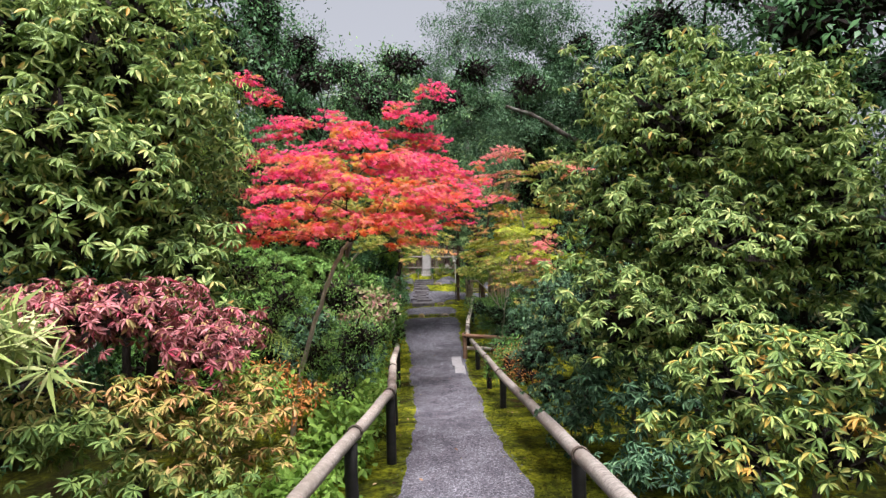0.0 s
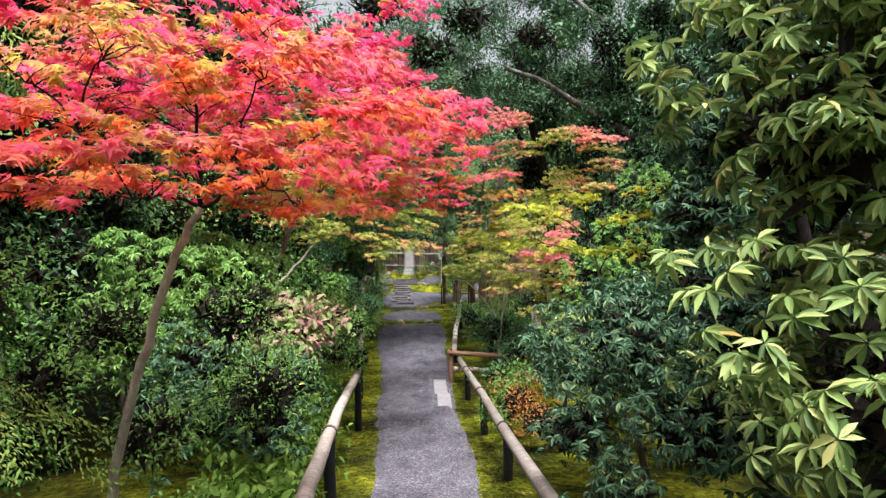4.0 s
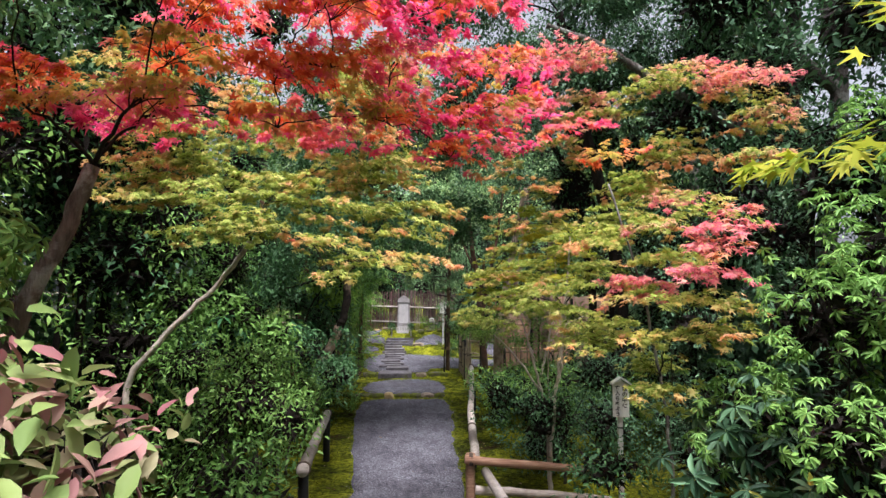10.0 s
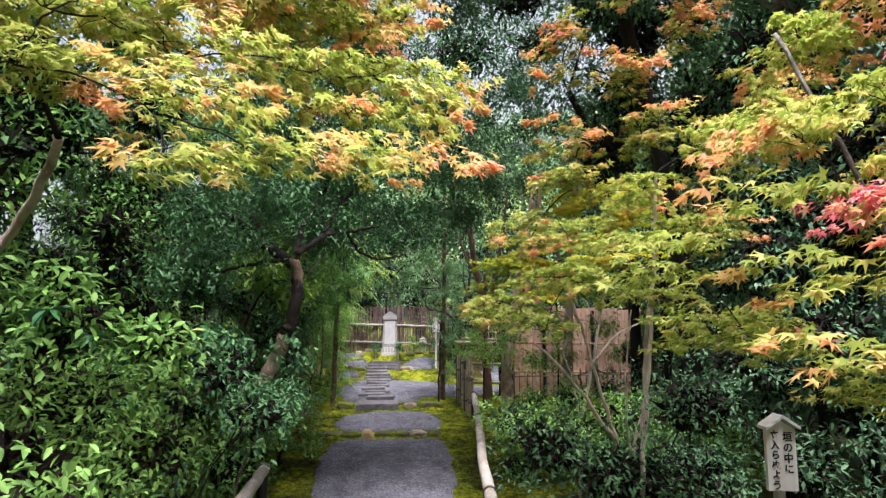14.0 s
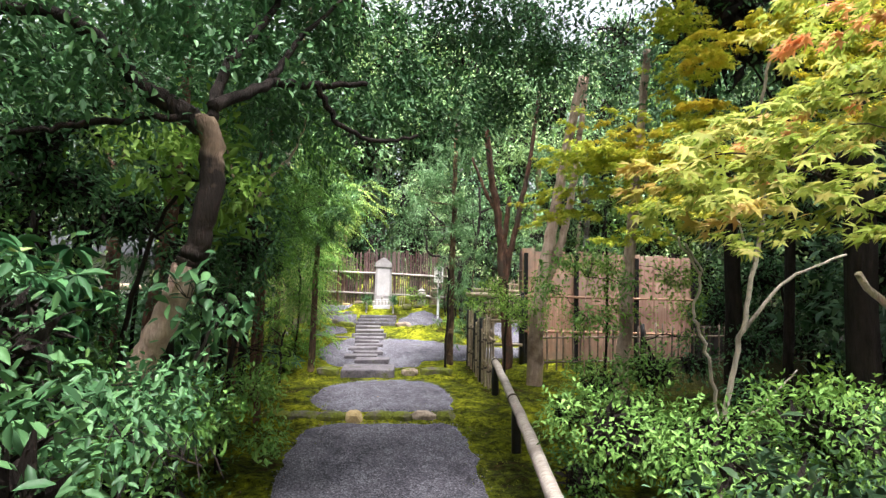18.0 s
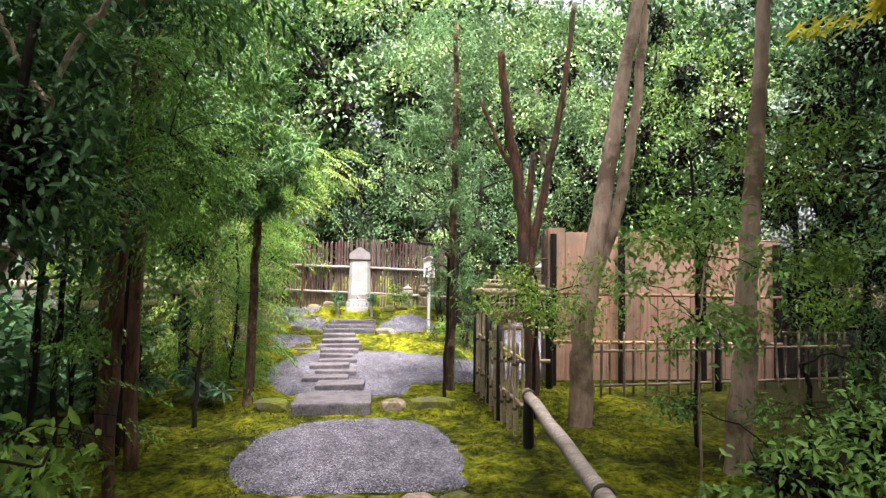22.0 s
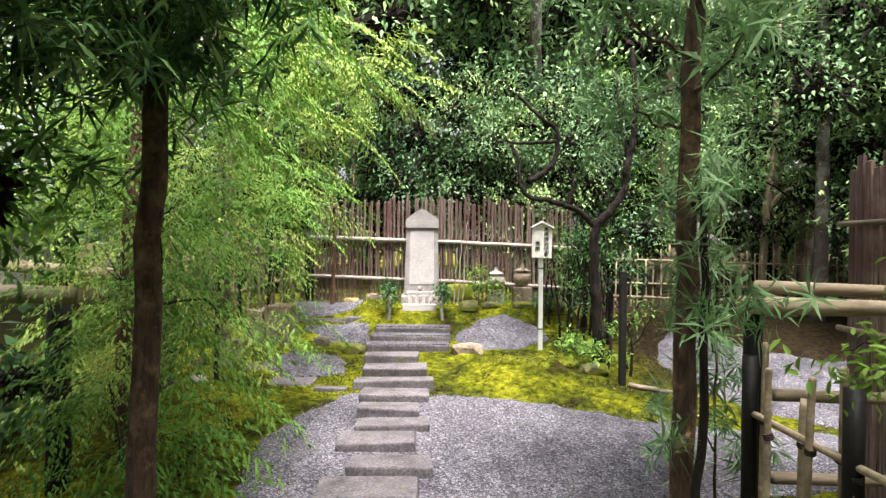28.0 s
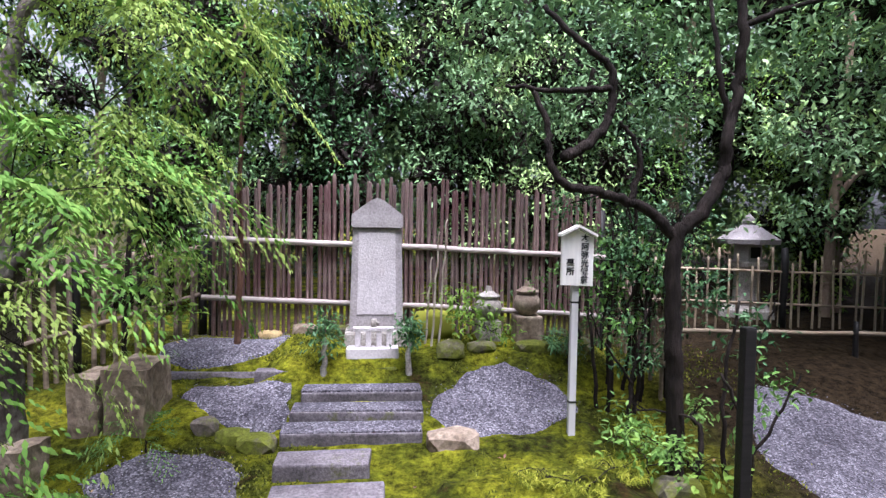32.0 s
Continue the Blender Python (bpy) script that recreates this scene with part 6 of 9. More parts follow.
plant("shrub", (-1.9, 5.0, -0.4), [(-1.9, 5.0, 0.1)], [(-1.93, 4.70, 1.44, 0.39, 0.40, 0.19), (-1.77, 5.20, 1.30, 0.37, 0.40, 0.19), (-1.60, 6.00, 0.96, 0.36, 0.40, 0.27), (-1.11, 6.60, 0.96, 0.51, 0.40, 0.36), (-0.88, 6.40, 0.49, 0.44, 0.40, 0.34), (-1.22, 5.60, 0.51, 0.29, 0.30, 0.25), (-0.83, 5.00, 0.30, 0.21, 0.25, 0.18), (-1.82, 4.40, 1.08, 0.35, 0.30, 0.18), (-1.58, 5.40, 0.81, 0.27, 0.30, 0.24)], "broad", LM["shrub_fresh"], 150, 0.034, 18, "dark small-leaved shrub behind the slender maple", "shrub", BARK_GREY, 0.02)

# maples over the middle of the walk
plant("maple_tree", (-2.1, 9.35, -0.95), [(-1.88, 9.3, 0.3), (-1.66, 9.26, 0.82), (-1.46, 9.26, 1.28), (-1.34, 9.25, 1.58)],
      [(-0.55, 9.15, 1.98, 0.4, 0.34, 0.08), (-0.08, 9.4, 2.1, 0.4, 0.34, 0.08), (0.34, 9.9, 2.3, 0.34, 0.32, 0.08), (0.68, 10.3, 2.54, 0.28, 0.28, 0.08), (0.3, 9.85, 1.98, 0.3, 0.28, 0.06), (-0.15, 8.5, 2.35, 0.32, 0.28, 0.09), (0.05, 8.9, 2.6, 0.34, 0.32, 0.1), (-0.11, 8.5, 3.68, 0.3, 0.28, 0.12), (-0.3, 8.6, 3.28, 0.33, 0.32, 0.1),
       (-0.7, 8.7, 3.08, 0.38, 0.36, 0.1), (-0.9, 8.6, 2.7, 0.46, 0.38, 0.11), (-1.4, 8.6, 2.88, 0.42, 0.36, 0.11), (-1.8, 8.0, 3.15, 0.33, 0.32, 0.1), (-2.12, 7.65, 3.42, 0.28, 0.28, 0.1), (-2.28, 7.45, 3.62, 0.24, 0.24, 0.1), (-1.95, 7.8, 3.0, 0.36, 0.34, 0.1), (-1.35, 8.3, 3.2, 0.4, 0.36, 0.12), (-0.6, 8.5, 3.42, 0.36, 0.34, 0.12), (-1.0, 8.4, 2.95, 0.4, 0.36, 0.12), (-0.2, 8.7, 3.0, 0.36, 0.34, 0.11), (-0.45, 8.3, 2.7, 0.36, 0.34, 0.1), (-2.2, 8.2, 2.75, 0.36, 0.32, 0.1), (-2.4, 8.4, 2.3, 0.33, 0.32, 0.08), (-1.8, 8.45, 2.28, 0.42, 0.36, 0.1),
       (-1.3, 8.65, 2.2, 0.42, 0.36, 0.09), (-0.8, 8.75, 2.3, 0.38, 0.34, 0.08), (-0.5, 9.6, 2.58, 0.42, 0.36, 0.1), (0.0, 9.9, 2.85, 0.38, 0.34, 0.1), (-1.0, 9.5, 2.45, 0.42, 0.36, 0.1), (-1.62, 9.25, 1.96, 0.34, 0.32, 0.07), (-1.92, 8.85, 1.9, 0.3, 0.28, 0.06), (-0.3, 8.9, 2.15, 0.4, 0.34, 0.09), (-0.6, 8.5, 2.5, 0.4, 0.36, 0.1), (-1.1, 8.4, 2.45, 0.42, 0.36, 0.1), (-1.6, 8.3, 2.6, 0.42, 0.36, 0.1), (-0.35, 9.3, 2.35, 0.42, 0.36, 0.1), (0.2, 9.6, 2.55, 0.38, 0.34, 0.1), (0.5, 10.0, 2.1, 0.3, 0.3, 0.07), (-0.45, 8.9, 2.85, 0.42, 0.36, 0.12), (-1.1, 8.9, 3.25, 0.42, 0.36, 0.12), (-1.9, 8.7, 2.55, 0.38, 0.34, 0.1),
       (-0.95, 9.1, 2.0, 0.4, 0.36, 0.08), (-1.4, 9.0, 2.5, 0.42, 0.36, 0.1), (-1.3, 8.4, 1.95, 0.36, 0.32, 0.07), (-1.75, 8.0, 2.05, 0.34, 0.3, 0.07), (-1.1, 9.3, 1.84, 0.4, 0.34, 0.07), (-0.6, 9.4, 1.8, 0.4, 0.34, 0.07), (-0.1, 9.5, 1.86, 0.38, 0.34, 0.07), (-1.5, 9.0, 1.78, 0.34, 0.32, 0.06), (-1.0, 8.95, 1.78, 0.38, 0.34, 0.07), (-0.3, 9.05, 1.95, 0.38, 0.34, 0.07), (0.22, 9.75, 1.76, 0.3, 0.3, 0.06), (-1.7, 8.6, 1.75, 0.32, 0.3, 0.06), (-0.75, 9.8, 1.95, 0.4, 0.34, 0.08)],
      "maple", LM["maple_orange"], 105, 0.046, 20, "leaning maple with scarlet leaves fading to gold below", "tree", BARK_MOTTLED, 0.055)
plant("maple_tree", (-2.35, 11.75, -1.0), [(-2.42, 11.9, -0.2), (-2.44, 11.95, 0.3), (-2.1, 12.0, 0.75), (-1.75, 12.1, 1.15), (-1.4, 11.8, 1.5)], [(-0.25, 11.60, 1.70, 0.52, 0.40, 0.07), (-0.76, 11.40, 1.68, 0.36, 0.40, 0.13), (-1.12, 11.10, 1.51, 0.39, 0.40, 0.12), (-1.51, 10.80, 1.64, 0.43, 0.45, 0.06), (-0.37, 11.30, 1.24, 0.51, 0.40, 0.08), (-0.63, 11.00, 1.16, 0.20, 0.30, 0.09), (-0.25, 11.90, 2.21, 0.41, 0.40, 0.13), (-0.73, 11.80, 2.13, 0.29, 0.40, 0.16), (-1.34, 11.30, 2.22, 0.38, 0.45, 0.14), (-1.65, 11.00, 1.99, 0.43, 0.45, 0.11), (-1.64, 10.80, 2.21, 0.37, 0.45, 0.12), (-1.27, 11.40, 2.58, 0.33, 0.40, 0.16), (-0.56, 11.70, 1.93, 0.32, 0.35, 0.11), (-0.01, 11.80, 1.77, 0.33, 0.35, 0.07), (-1.45, 11.20, 1.88, 0.37, 0.40, 0.10), (-1.84, 10.90, 2.50, 0.39, 0.45, 0.12), (-0.57, 11.60, 2.78, 0.41, 0.40, 0.14), (-0.14, 11.80, 2.94, 0.26, 0.35, 0.13), (-0.95, 11.4, 1.9, 0.42, 0.4, 0.1), (-0.4, 11.7, 2.05, 0.4, 0.38, 0.1), (-1.0, 11.5, 2.35, 0.42, 0.4, 0.12), (-0.75, 11.2, 1.4, 0.38, 0.36, 0.08), (-0.15, 11.5, 1.5, 0.36, 0.34, 0.07), (-1.3, 10.9, 1.4, 0.36, 0.36, 0.08), (-1.75, 10.9, 1.75, 0.36, 0.38, 0.1), (-1.1, 11.2, 1.75, 0.42, 0.38, 0.09), (-0.55, 11.5, 2.4, 0.4, 0.38, 0.11)],
      "maple", LM["maple_amber"], 95, 0.046, 21, "slim maple with tiered lime and amber leaves", "tree", BARK_PALE, 0.035)
plant("maple_tree", (2.0, 11.2, -1.0), [(2.0, 11.25, -0.3), (1.95, 11.3, 0.4), (1.85, 11.4, 1.1), (1.7, 11.7, 2.0)], [(2.21, 11.70, 2.26, 0.43, 0.45, 0.14), (1.93, 11.80, 2.01, 0.44, 0.40, 0.12), (1.93, 11.40, 1.63, 0.31, 0.35, 0.07), (1.67, 11.60, 1.51, 0.38, 0.40, 0.10), (1.96, 11.30, 1.31, 0.38, 0.40, 0.09), (1.93, 10.60, 1.57, 0.22, 0.35, 0.07), (1.63, 11.90, 0.63, 0.49, 0.40, 0.10), (1.99, 11.60, 0.43, 0.31, 0.35, 0.10), (1.81, 10.50, 0.96, 0.29, 0.40, 0.09), (1.69, 10.50, 0.73, 0.24, 0.35, 0.07), (1.84, 10.30, 0.79, 0.20, 0.35, 0.09), (1.65, 10.40, 0.44, 0.11, 0.25, 0.06), (1.24, 11.80, 0.96, 0.35, 0.35, 0.13)],
      "maple", LM["maple_lime"], 95, 0.046, 22, "maple turning from lime green to red at the top", "tree", BARK_GREY, 0.016, extra=[("maple", [(2.21, 11.70, 2.90, 0.53, 0.45, 0.16), (1.78, 12.00, 2.75, 0.50, 0.45, 0.12), (1.20, 12.20, 2.80, 0.36, 0.35, 0.08), (1.42, 12.10, 2.46, 0.24, 0.30, 0.07), (2.63, 11.40, 2.75, 0.39, 0.45, 0.15), (2.70, 11.20, 2.43, 0.28, 0.40, 0.11), (2.59, 11.20, 2.08, 0.28, 0.40, 0.10), (1.59, 12.00, 3.23, 0.46, 0.45, 0.15)], LM["maple_mix"], 90, 0.046), ("maple", [(1.85, 10.30, 1.38, 0.20, 0.35, 0.10), (1.80, 11.00, 1.06, 0.29, 0.35, 0.09), (1.76, 10.30, 1.17, 0.22, 0.35, 0.07), (1.99, 10.30, 1.54, 0.11, 0.30, 0.07), (1.65, 11.10, 1.14, 0.15, 0.25, 0.07)], LM["maple_pink"], 105, 0.046), ("maple", [(0.88, 11.3, 2.95, 0.2, 0.22, 0.12), (0.95, 11.25, 2.6, 0.26, 0.26, 0.1), (1.1, 11.0, 2.25, 0.3, 0.3, 0.09), (1.3, 10.7, 1.95, 0.24, 0.26, 0.07)], LM["maple_red"], 90, 0.046)])
plant("maple_tree", (2.05, 8.15, -0.85), [(2.0, 8.1, -0.1), (1.85, 8.0, 0.6), (1.7, 7.9, 1.1), (1.6, 7.85, 1.4)], [(1.2, 7.75, 1.62, 0.3, 0.28, 0.08), (1.52, 7.8, 1.74, 0.26, 0.28, 0.08), (1.8, 7.7, 1.56, 0.24, 0.26, 0.07), (1.42, 7.8, 1.3, 0.3, 0.28, 0.06), (1.78, 7.8, 1.26, 0.26, 0.28, 0.06), (1.12, 7.95, 1.36, 0.22, 0.24, 0.05), (1.98, 7.6, 1.8, 0.22, 0.26, 0.08)],
      "maple", LM["maple_gold"], 80, 0.066, 23, "young maple with yellow-green and orange leaves", "tree", BARK_GREY, 0.018)
plant("maple_tree", (1.41, 12.84, -1.08), [(1.43, 12.84, -0.5), (1.5, 12.85, 0.2), (1.6, 12.9, 0.9), (1.7, 13.0, 1.7)], [(0.71, 13.00, 0.82, 0.25, 0.30, 0.10), (0.90, 12.90, 0.66, 0.35, 0.35, 0.09), (1.11, 13.00, 0.98, 0.46, 0.40, 0.12), (0.72, 12.35, 1.17, 0.21, 0.28, 0.11), (1.30, 13.10, 1.25, 0.44, 0.40, 0.13), (0.95, 12.35, 1.43, 0.25, 0.28, 0.10), (1.58, 13.00, 1.54, 0.46, 0.40, 0.14), (1.00, 12.35, 1.69, 0.25, 0.27, 0.12), (1.35, 12.35, 1.72, 0.40, 0.32, 0.14), (0.91, 12.35, 2.10, 0.18, 0.27, 0.15), (1.27, 12.35, 2.03, 0.28, 0.31, 0.12), (2.11, 12.90, 1.86, 0.42, 0.40, 0.17), (1.81, 12.80, 1.25, 0.40, 0.40, 0.12), (1.39, 12.70, 0.83, 0.36, 0.35, 0.09), (1.79, 12.50, 0.66, 0.37, 0.35, 0.08), (2.51, 13.00, 2.21, 0.28, 0.40, 0.21), (0.98, 12.35, 2.31, 0.16, 0.22, 0.11), (1.59, 12.35, 2.35, 0.19, 0.27, 0.12)],
      "maple", LM["maple_lime"], 100, 0.038, 24, "many-stemmed maple with airy lime green leaves", "tree", BARK_PALE, 0.019)
bare_stem("maple_tree", [[(1.44, 12.98, -1.1), (1.45, 12.98, -0.22), (1.58, 13.05, 0.2), (1.62, 13.1, 0.52), (1.7, 13.1, 1.1)], [(1.45, 12.98, -0.5), (1.34, 13.0, 0.1), (1.22, 13.05, 0.57), (1.1, 13.1, 1.0)], [(1.36, 13.0, 0.0), (1.1, 13.0, 0.36), (0.86, 13.0, 0.61)], [(1.46, 12.98, -0.2), (1.42, 12.95, 0.3), (1.46, 12.9, 0.8)]],
          0.024, BARK_PALE, "young maple with pale grey stems forking from the ground", seed=27,
          crowns=[("maple", [(1.72, 11.0, 1.06, 0.3, 0.3, 0.09), (1.57, 10.6, 0.72, 0.26, 0.26, 0.08), (1.43, 10.9, 0.83, 0.3, 0.3, 0.07), (1.2, 10.95, 1.08, 0.22, 0.24, 0.07), (1.58, 10.6, 0.4, 0.22, 0.24, 0.06), (1.22, 10.8, 0.62, 0.2, 0.22, 0.05), (1.86, 10.9, 1.3, 0.28, 0.28, 0.09), (1.5, 11.3, 1.4, 0.3, 0.3, 0.08), (1.75, 10.8, 0.2, 0.24, 0.24, 0.06), (1.95, 10.7, 0.75, 0.26, 0.26, 0.08)], LM["maple_lime"], 90, 0.05),
                  ("maple", [(1.99, 11.0, 1.75, 0.3, 0.3, 0.09), (1.7, 10.7, 1.5, 0.24, 0.24, 0.06), (1.5, 10.7, 0.98, 0.2, 0.2, 0.05), (1.9, 10.6, 1.02, 0.22, 0.22, 0.05)], LM["maple_mix"], 85, 0.05)])
bare_stem("maple_tree", [[(1.74, 15.12, -1.1), (1.77, 15.1, -0.5), (1.8, 15.1, -0.12), (1.88, 15.1, 0.26), (1.97, 15.1, 0.68), (2.04, 15.1, 1.08), (2.01, 15.1, 1.51), (2.1, 15.1, 2.0)], [(1.75, 15.1, -0.9), (1.75, 15.1, -0.25), (1.68, 15.1, 0.19), (1.61, 15.1, 0.39), (1.65, 15.1, 0.64), (1.55, 15.1, 0.8)], [(1.9, 15.1, 0.3), (2.15, 15.05, 0.6), (2.45, 15.0, 0.75)], [(1.65, 15.1, 0.62), (1.45, 15.05, 0.85), (1.2, 15.1, 1.0)], [(1.97, 15.1, 0.7), (1.75, 15.0, 1.0), (1.5, 15.0, 1.15)], [(1.78, 15.1, -0.3), (2.0, 15.0, -0.05), (2.15, 15.0, 0.1)]],
                  0.021, BARK_PALE, "maple with white forked stems and golden green leaves", seed=25,
                  crowns=[("maple", [(1.09, 15.20, 1.08, 0.34, 0.35, 0.09), (1.3, 15.1, 1.36, 0.36, 0.36, 0.1), (1.65, 15.1, 1.48, 0.36, 0.36, 0.1), (1.55, 14.95, 1.08, 0.34, 0.34, 0.09), (1.82, 15.05, 1.27, 0.3, 0.34, 0.09), (1.1, 15.0, 1.24, 0.3, 0.3, 0.08), (1.0, 15.3, 0.94, 0.26, 0.28, 0.07), (1.43, 15.00, 1.21, 0.38, 0.40, 0.09), (1.51, 14.90, 0.91, 0.28, 0.35, 0.07), (1.31, 15.00, 0.79, 0.2, 0.30, 0.05), (1.64, 14.60, 1.22, 0.26, 0.35, 0.08), (1.71, 15.20, 1.90, 0.32, 0.40, 0.12), (1.90, 14.80, 1.91, 0.40, 0.45, 0.12), (1.93, 14.40, 1.56, 0.29, 0.40, 0.1), (1.82, 14.20, 1.19, 0.25, 0.40, 0.09), (1.84, 14.50, 1.40, 0.25, 0.40, 0.08), (1.95, 14.20, 1.69, 0.25, 0.40, 0.12), (1.71, 15.50, 2.27, 0.28, 0.35, 0.11), (1.2, 15.3, 1.25, 0.34, 0.36, 0.08), (1.75, 15.3, 1.05, 0.3, 0.36, 0.08)], LM["maple_gold"], 109, 0.038)])

# undergrowth beyond the first railing
for k, (c, kind, m, d, s, lab) in enumerate([
        ((-1.95, 12.6, -0.55, 0.7, 0.8, 0.55), "broad", "shrub_fresh", 110, 0.05, "rounded dark green shrub beside the railing"),
        ((-2.3, 13.8, -0.35, 0.8, 0.7, 0.7), "broad", "evergreen", 85, 0.075, "dark evergreen shrub under the trees"),
        ((-1.75, 15.9, -0.85, 0.5, 0.7, 0.35), "broad", "shrub_green", 95, 0.07, "low shrub with fresh green leaves on the moss"),
        ((-2.4, 10.9, -0.3, 0.6, 0.7, 0.6), "broad", "shrub_fresh", 90, 0.06, "dark leafy shrub behind the railing"),
        ((1.6, 13.9, -0.75, 0.55, 0.7, 0.4), "broad", "evergreen_blue", 110, 0.05, "low bluish green shrub beyond the railing"),
        ((2.5, 14.4, -0.6, 0.6, 0.8, 0.5), "broad", "evergreen_blue", 95, 0.055, "bluish green shrub under the maples"),
        ((2.2, 16.0, -0.8, 0.6, 0.6, 0.35), "broad", "shrub_green", 110, 0.06, "low leafy green shrub on the moss"),
        ((3.0, 15.4, -0.55, 0.6, 0.8, 0.5), "broad", "shrub_lime", 90, 0.075, "leafy fresh green shrub on the moss"),
        ((2.7, 17.2, -0.8, 0.5, 0.5, 0.3), "broad", "shrub_lime", 110, 0.06, "small leafy shrub on the moss"),
        ((2.9, 12.4, -0.5, 0.6, 0.7, 0.6), "broad", "evergreen_blue", 90, 0.06, "dark shrub behind a notice board"),
        ((3.7, 9.2, 0.0, 0.7, 0.9, 0.8), "whorl", "rhodo_light", 75, 0.1, "tall blue-green rhododendron behind the shrubs"),
        ((2.9, 8.3, -0.35, 0.6, 0.6, 0.5), "whorl", "rhodo_light", 65, 0.1, "pale green rhododendron with a few yellow leaves"),
        ((1.25, 10.4, -0.85, 0.3, 0.6, 0.25), "broad", "shrub_green", 120, 0.05, "low green groundcover by the railing"),
        ((1.35, 16.3, -0.95, 0.25, 0.6, 0.2), "broad", "shrub_green", 110, 0.05, "low green groundcover beyond the railing"),
        ((-2.9, 16.6, -0.7, 0.7, 0.8, 0.5), "broad", "shrub_green", 85, 0.085, "leafy shrub under dark trees"),
        ((-2.0, 17.4, -0.85, 0.45, 0.5, 0.3), "broad", "evergreen", 90, 0.09, "broad-leaved evergreen seedling on dark moss"),
        ((-3.2, 6.9, 0.2, 0.8, 0.9, 0.9), "broad", "shrub_green", 75, 0.06, "tall dark green shrub behind the maples"),
        ((-1.35, 7.2, 0.15, 0.45, 0.6, 0.45), "broad", "shrub_green", 95, 0.055, "dark shrub with fine stems behind the railing")]):
    plant("shrub", (c[0], c[1], ground_z(c[0], c[1]) - 0.03), [(c[0], c[1], c[2])], [c], kind, LM[m], d, s, 100 + k, lab, "shrub", BARK_DARK, 0.02)


# ---------------------------------------------------------------- trees by the second stretch
leaning = bare_stem("tree", [[(-0.930, 14.500, 1.230), (-1.220, 14.500, 1.410), (-1.320, 14.400, 1.530), (-1.470, 14.300, 1.620), (-1.710, 14.200, 1.590)], [(-0.920, 14.500, 1.260), (-0.920, 14.700, 1.570), (-0.790, 14.900, 1.890), (-0.690, 15.100, 2.300)], [(-0.910, 14.500, 1.320), (-0.730, 14.800, 1.530), (-0.530, 15.000, 1.600), (-0.280, 15.200, 1.680)], [(-0.530, 15.000, 1.600), (-0.420, 15.100, 1.420), (-0.210, 15.200, 1.350), (0.020, 15.300, 1.420)], [(-1.000, 14.500, 1.280), (-1.280, 14.400, 1.220), (-1.470, 14.300, 1.150), (-1.660, 14.200, 1.100)], [(-0.730, 14.800, 1.540), (-0.600, 15.000, 1.880), (-0.390, 15.200, 2.200)]],
          0.05, BARK_DARK, "leaning evergreen with a pale foot and a dark crown", seed=201,
          crowns=[("broad", [(-1.74, 14.60, 1.50, 0.34, 0.40, 0.16), (-1.45, 15.00, 1.90, 0.42, 0.50, 0.15), (-0.98, 15.20, 1.94, 0.42, 0.50, 0.19), (-0.53, 15.60, 2.10, 0.43, 0.50, 0.22), (-0.05, 15.80, 1.89, 0.42, 0.50, 0.23), (-0.32, 15.40, 1.57, 0.38, 0.40, 0.14), (0.48, 16.40, 2.52, 0.53, 0.60, 0.26), (1.13, 16.80, 2.47, 0.53, 0.60, 0.29), (-1.77, 15.00, 1.40, 0.33, 0.40, 0.15), (-0.90, 15.60, 1.64, 0.29, 0.40, 0.18), (-0.71, 15.20, 2.22, 0.64, 0.60, 0.16), (0.77, 17.00, 2.11, 0.55, 0.60, 0.25), (0.21, 16.20, 1.73, 0.34, 0.40, 0.15)] + [(-1.3, 15.6, 3.1, 1.0, 0.9, 0.5), (-0.5, 16.2, 4.0, 1.0, 0.9, 0.5), (-1.6, 16.8, 4.7, 1.1, 1.0, 0.6), (0.3, 16.8, 3.4, 0.8, 0.8, 0.4)], LM["evergreen"], 110, 0.065),
                  ("broad", [(-1.36, 13.90, 2.02, 0.43, 0.35, 0.19), (-1.01, 14.20, 1.83, 0.37, 0.35, 0.21), (-1.57, 13.90, 1.55, 0.39, 0.30, 0.19), (-1.24, 14.30, 1.39, 0.30, 0.30, 0.17), (-0.89, 14.90, 1.63, 0.34, 0.30, 0.19), (-1.74, 13.90, 1.09, 0.31, 0.30, 0.19), (-0.77, 15.00, 2.20, 0.39, 0.35, 0.20)], LM["evergreen"], 120, 0.06),
                  ("broad", [(-0.85, 14.90, 1.03, 0.16, 0.25, 0.12), (-1.13, 14.80, 1.23, 0.14, 0.25, 0.08), (-1.49, 15.00, 1.26, 0.24, 0.30, 0.12)], LM["shrub_lime"], 70, 0.06)])
child("trunk", mesh_of("trunk", *limb_data([(-1.270, 14.600, 0.030), (-1.160, 14.570, 0.260), (-1.050, 14.530, 0.470), (-0.990, 14.500, 0.630)], 0.064, 0.056, 10, 7, 0.008, 209), BARK_TAN, True), leaning, "pale rubbed foot of the trunk")
child("trunk", mesh_of("trunk", *limb_data([(-0.990, 14.500, 0.620), (-0.960, 14.500, 0.690), (-0.910, 14.500, 0.940), (-0.910, 14.500, 1.140), (-0.940, 14.500, 1.260)], 0.057, 0.05, 10, 7, 0.008, 210), BARK_LEAN, True), leaning, "dark upper trunk")
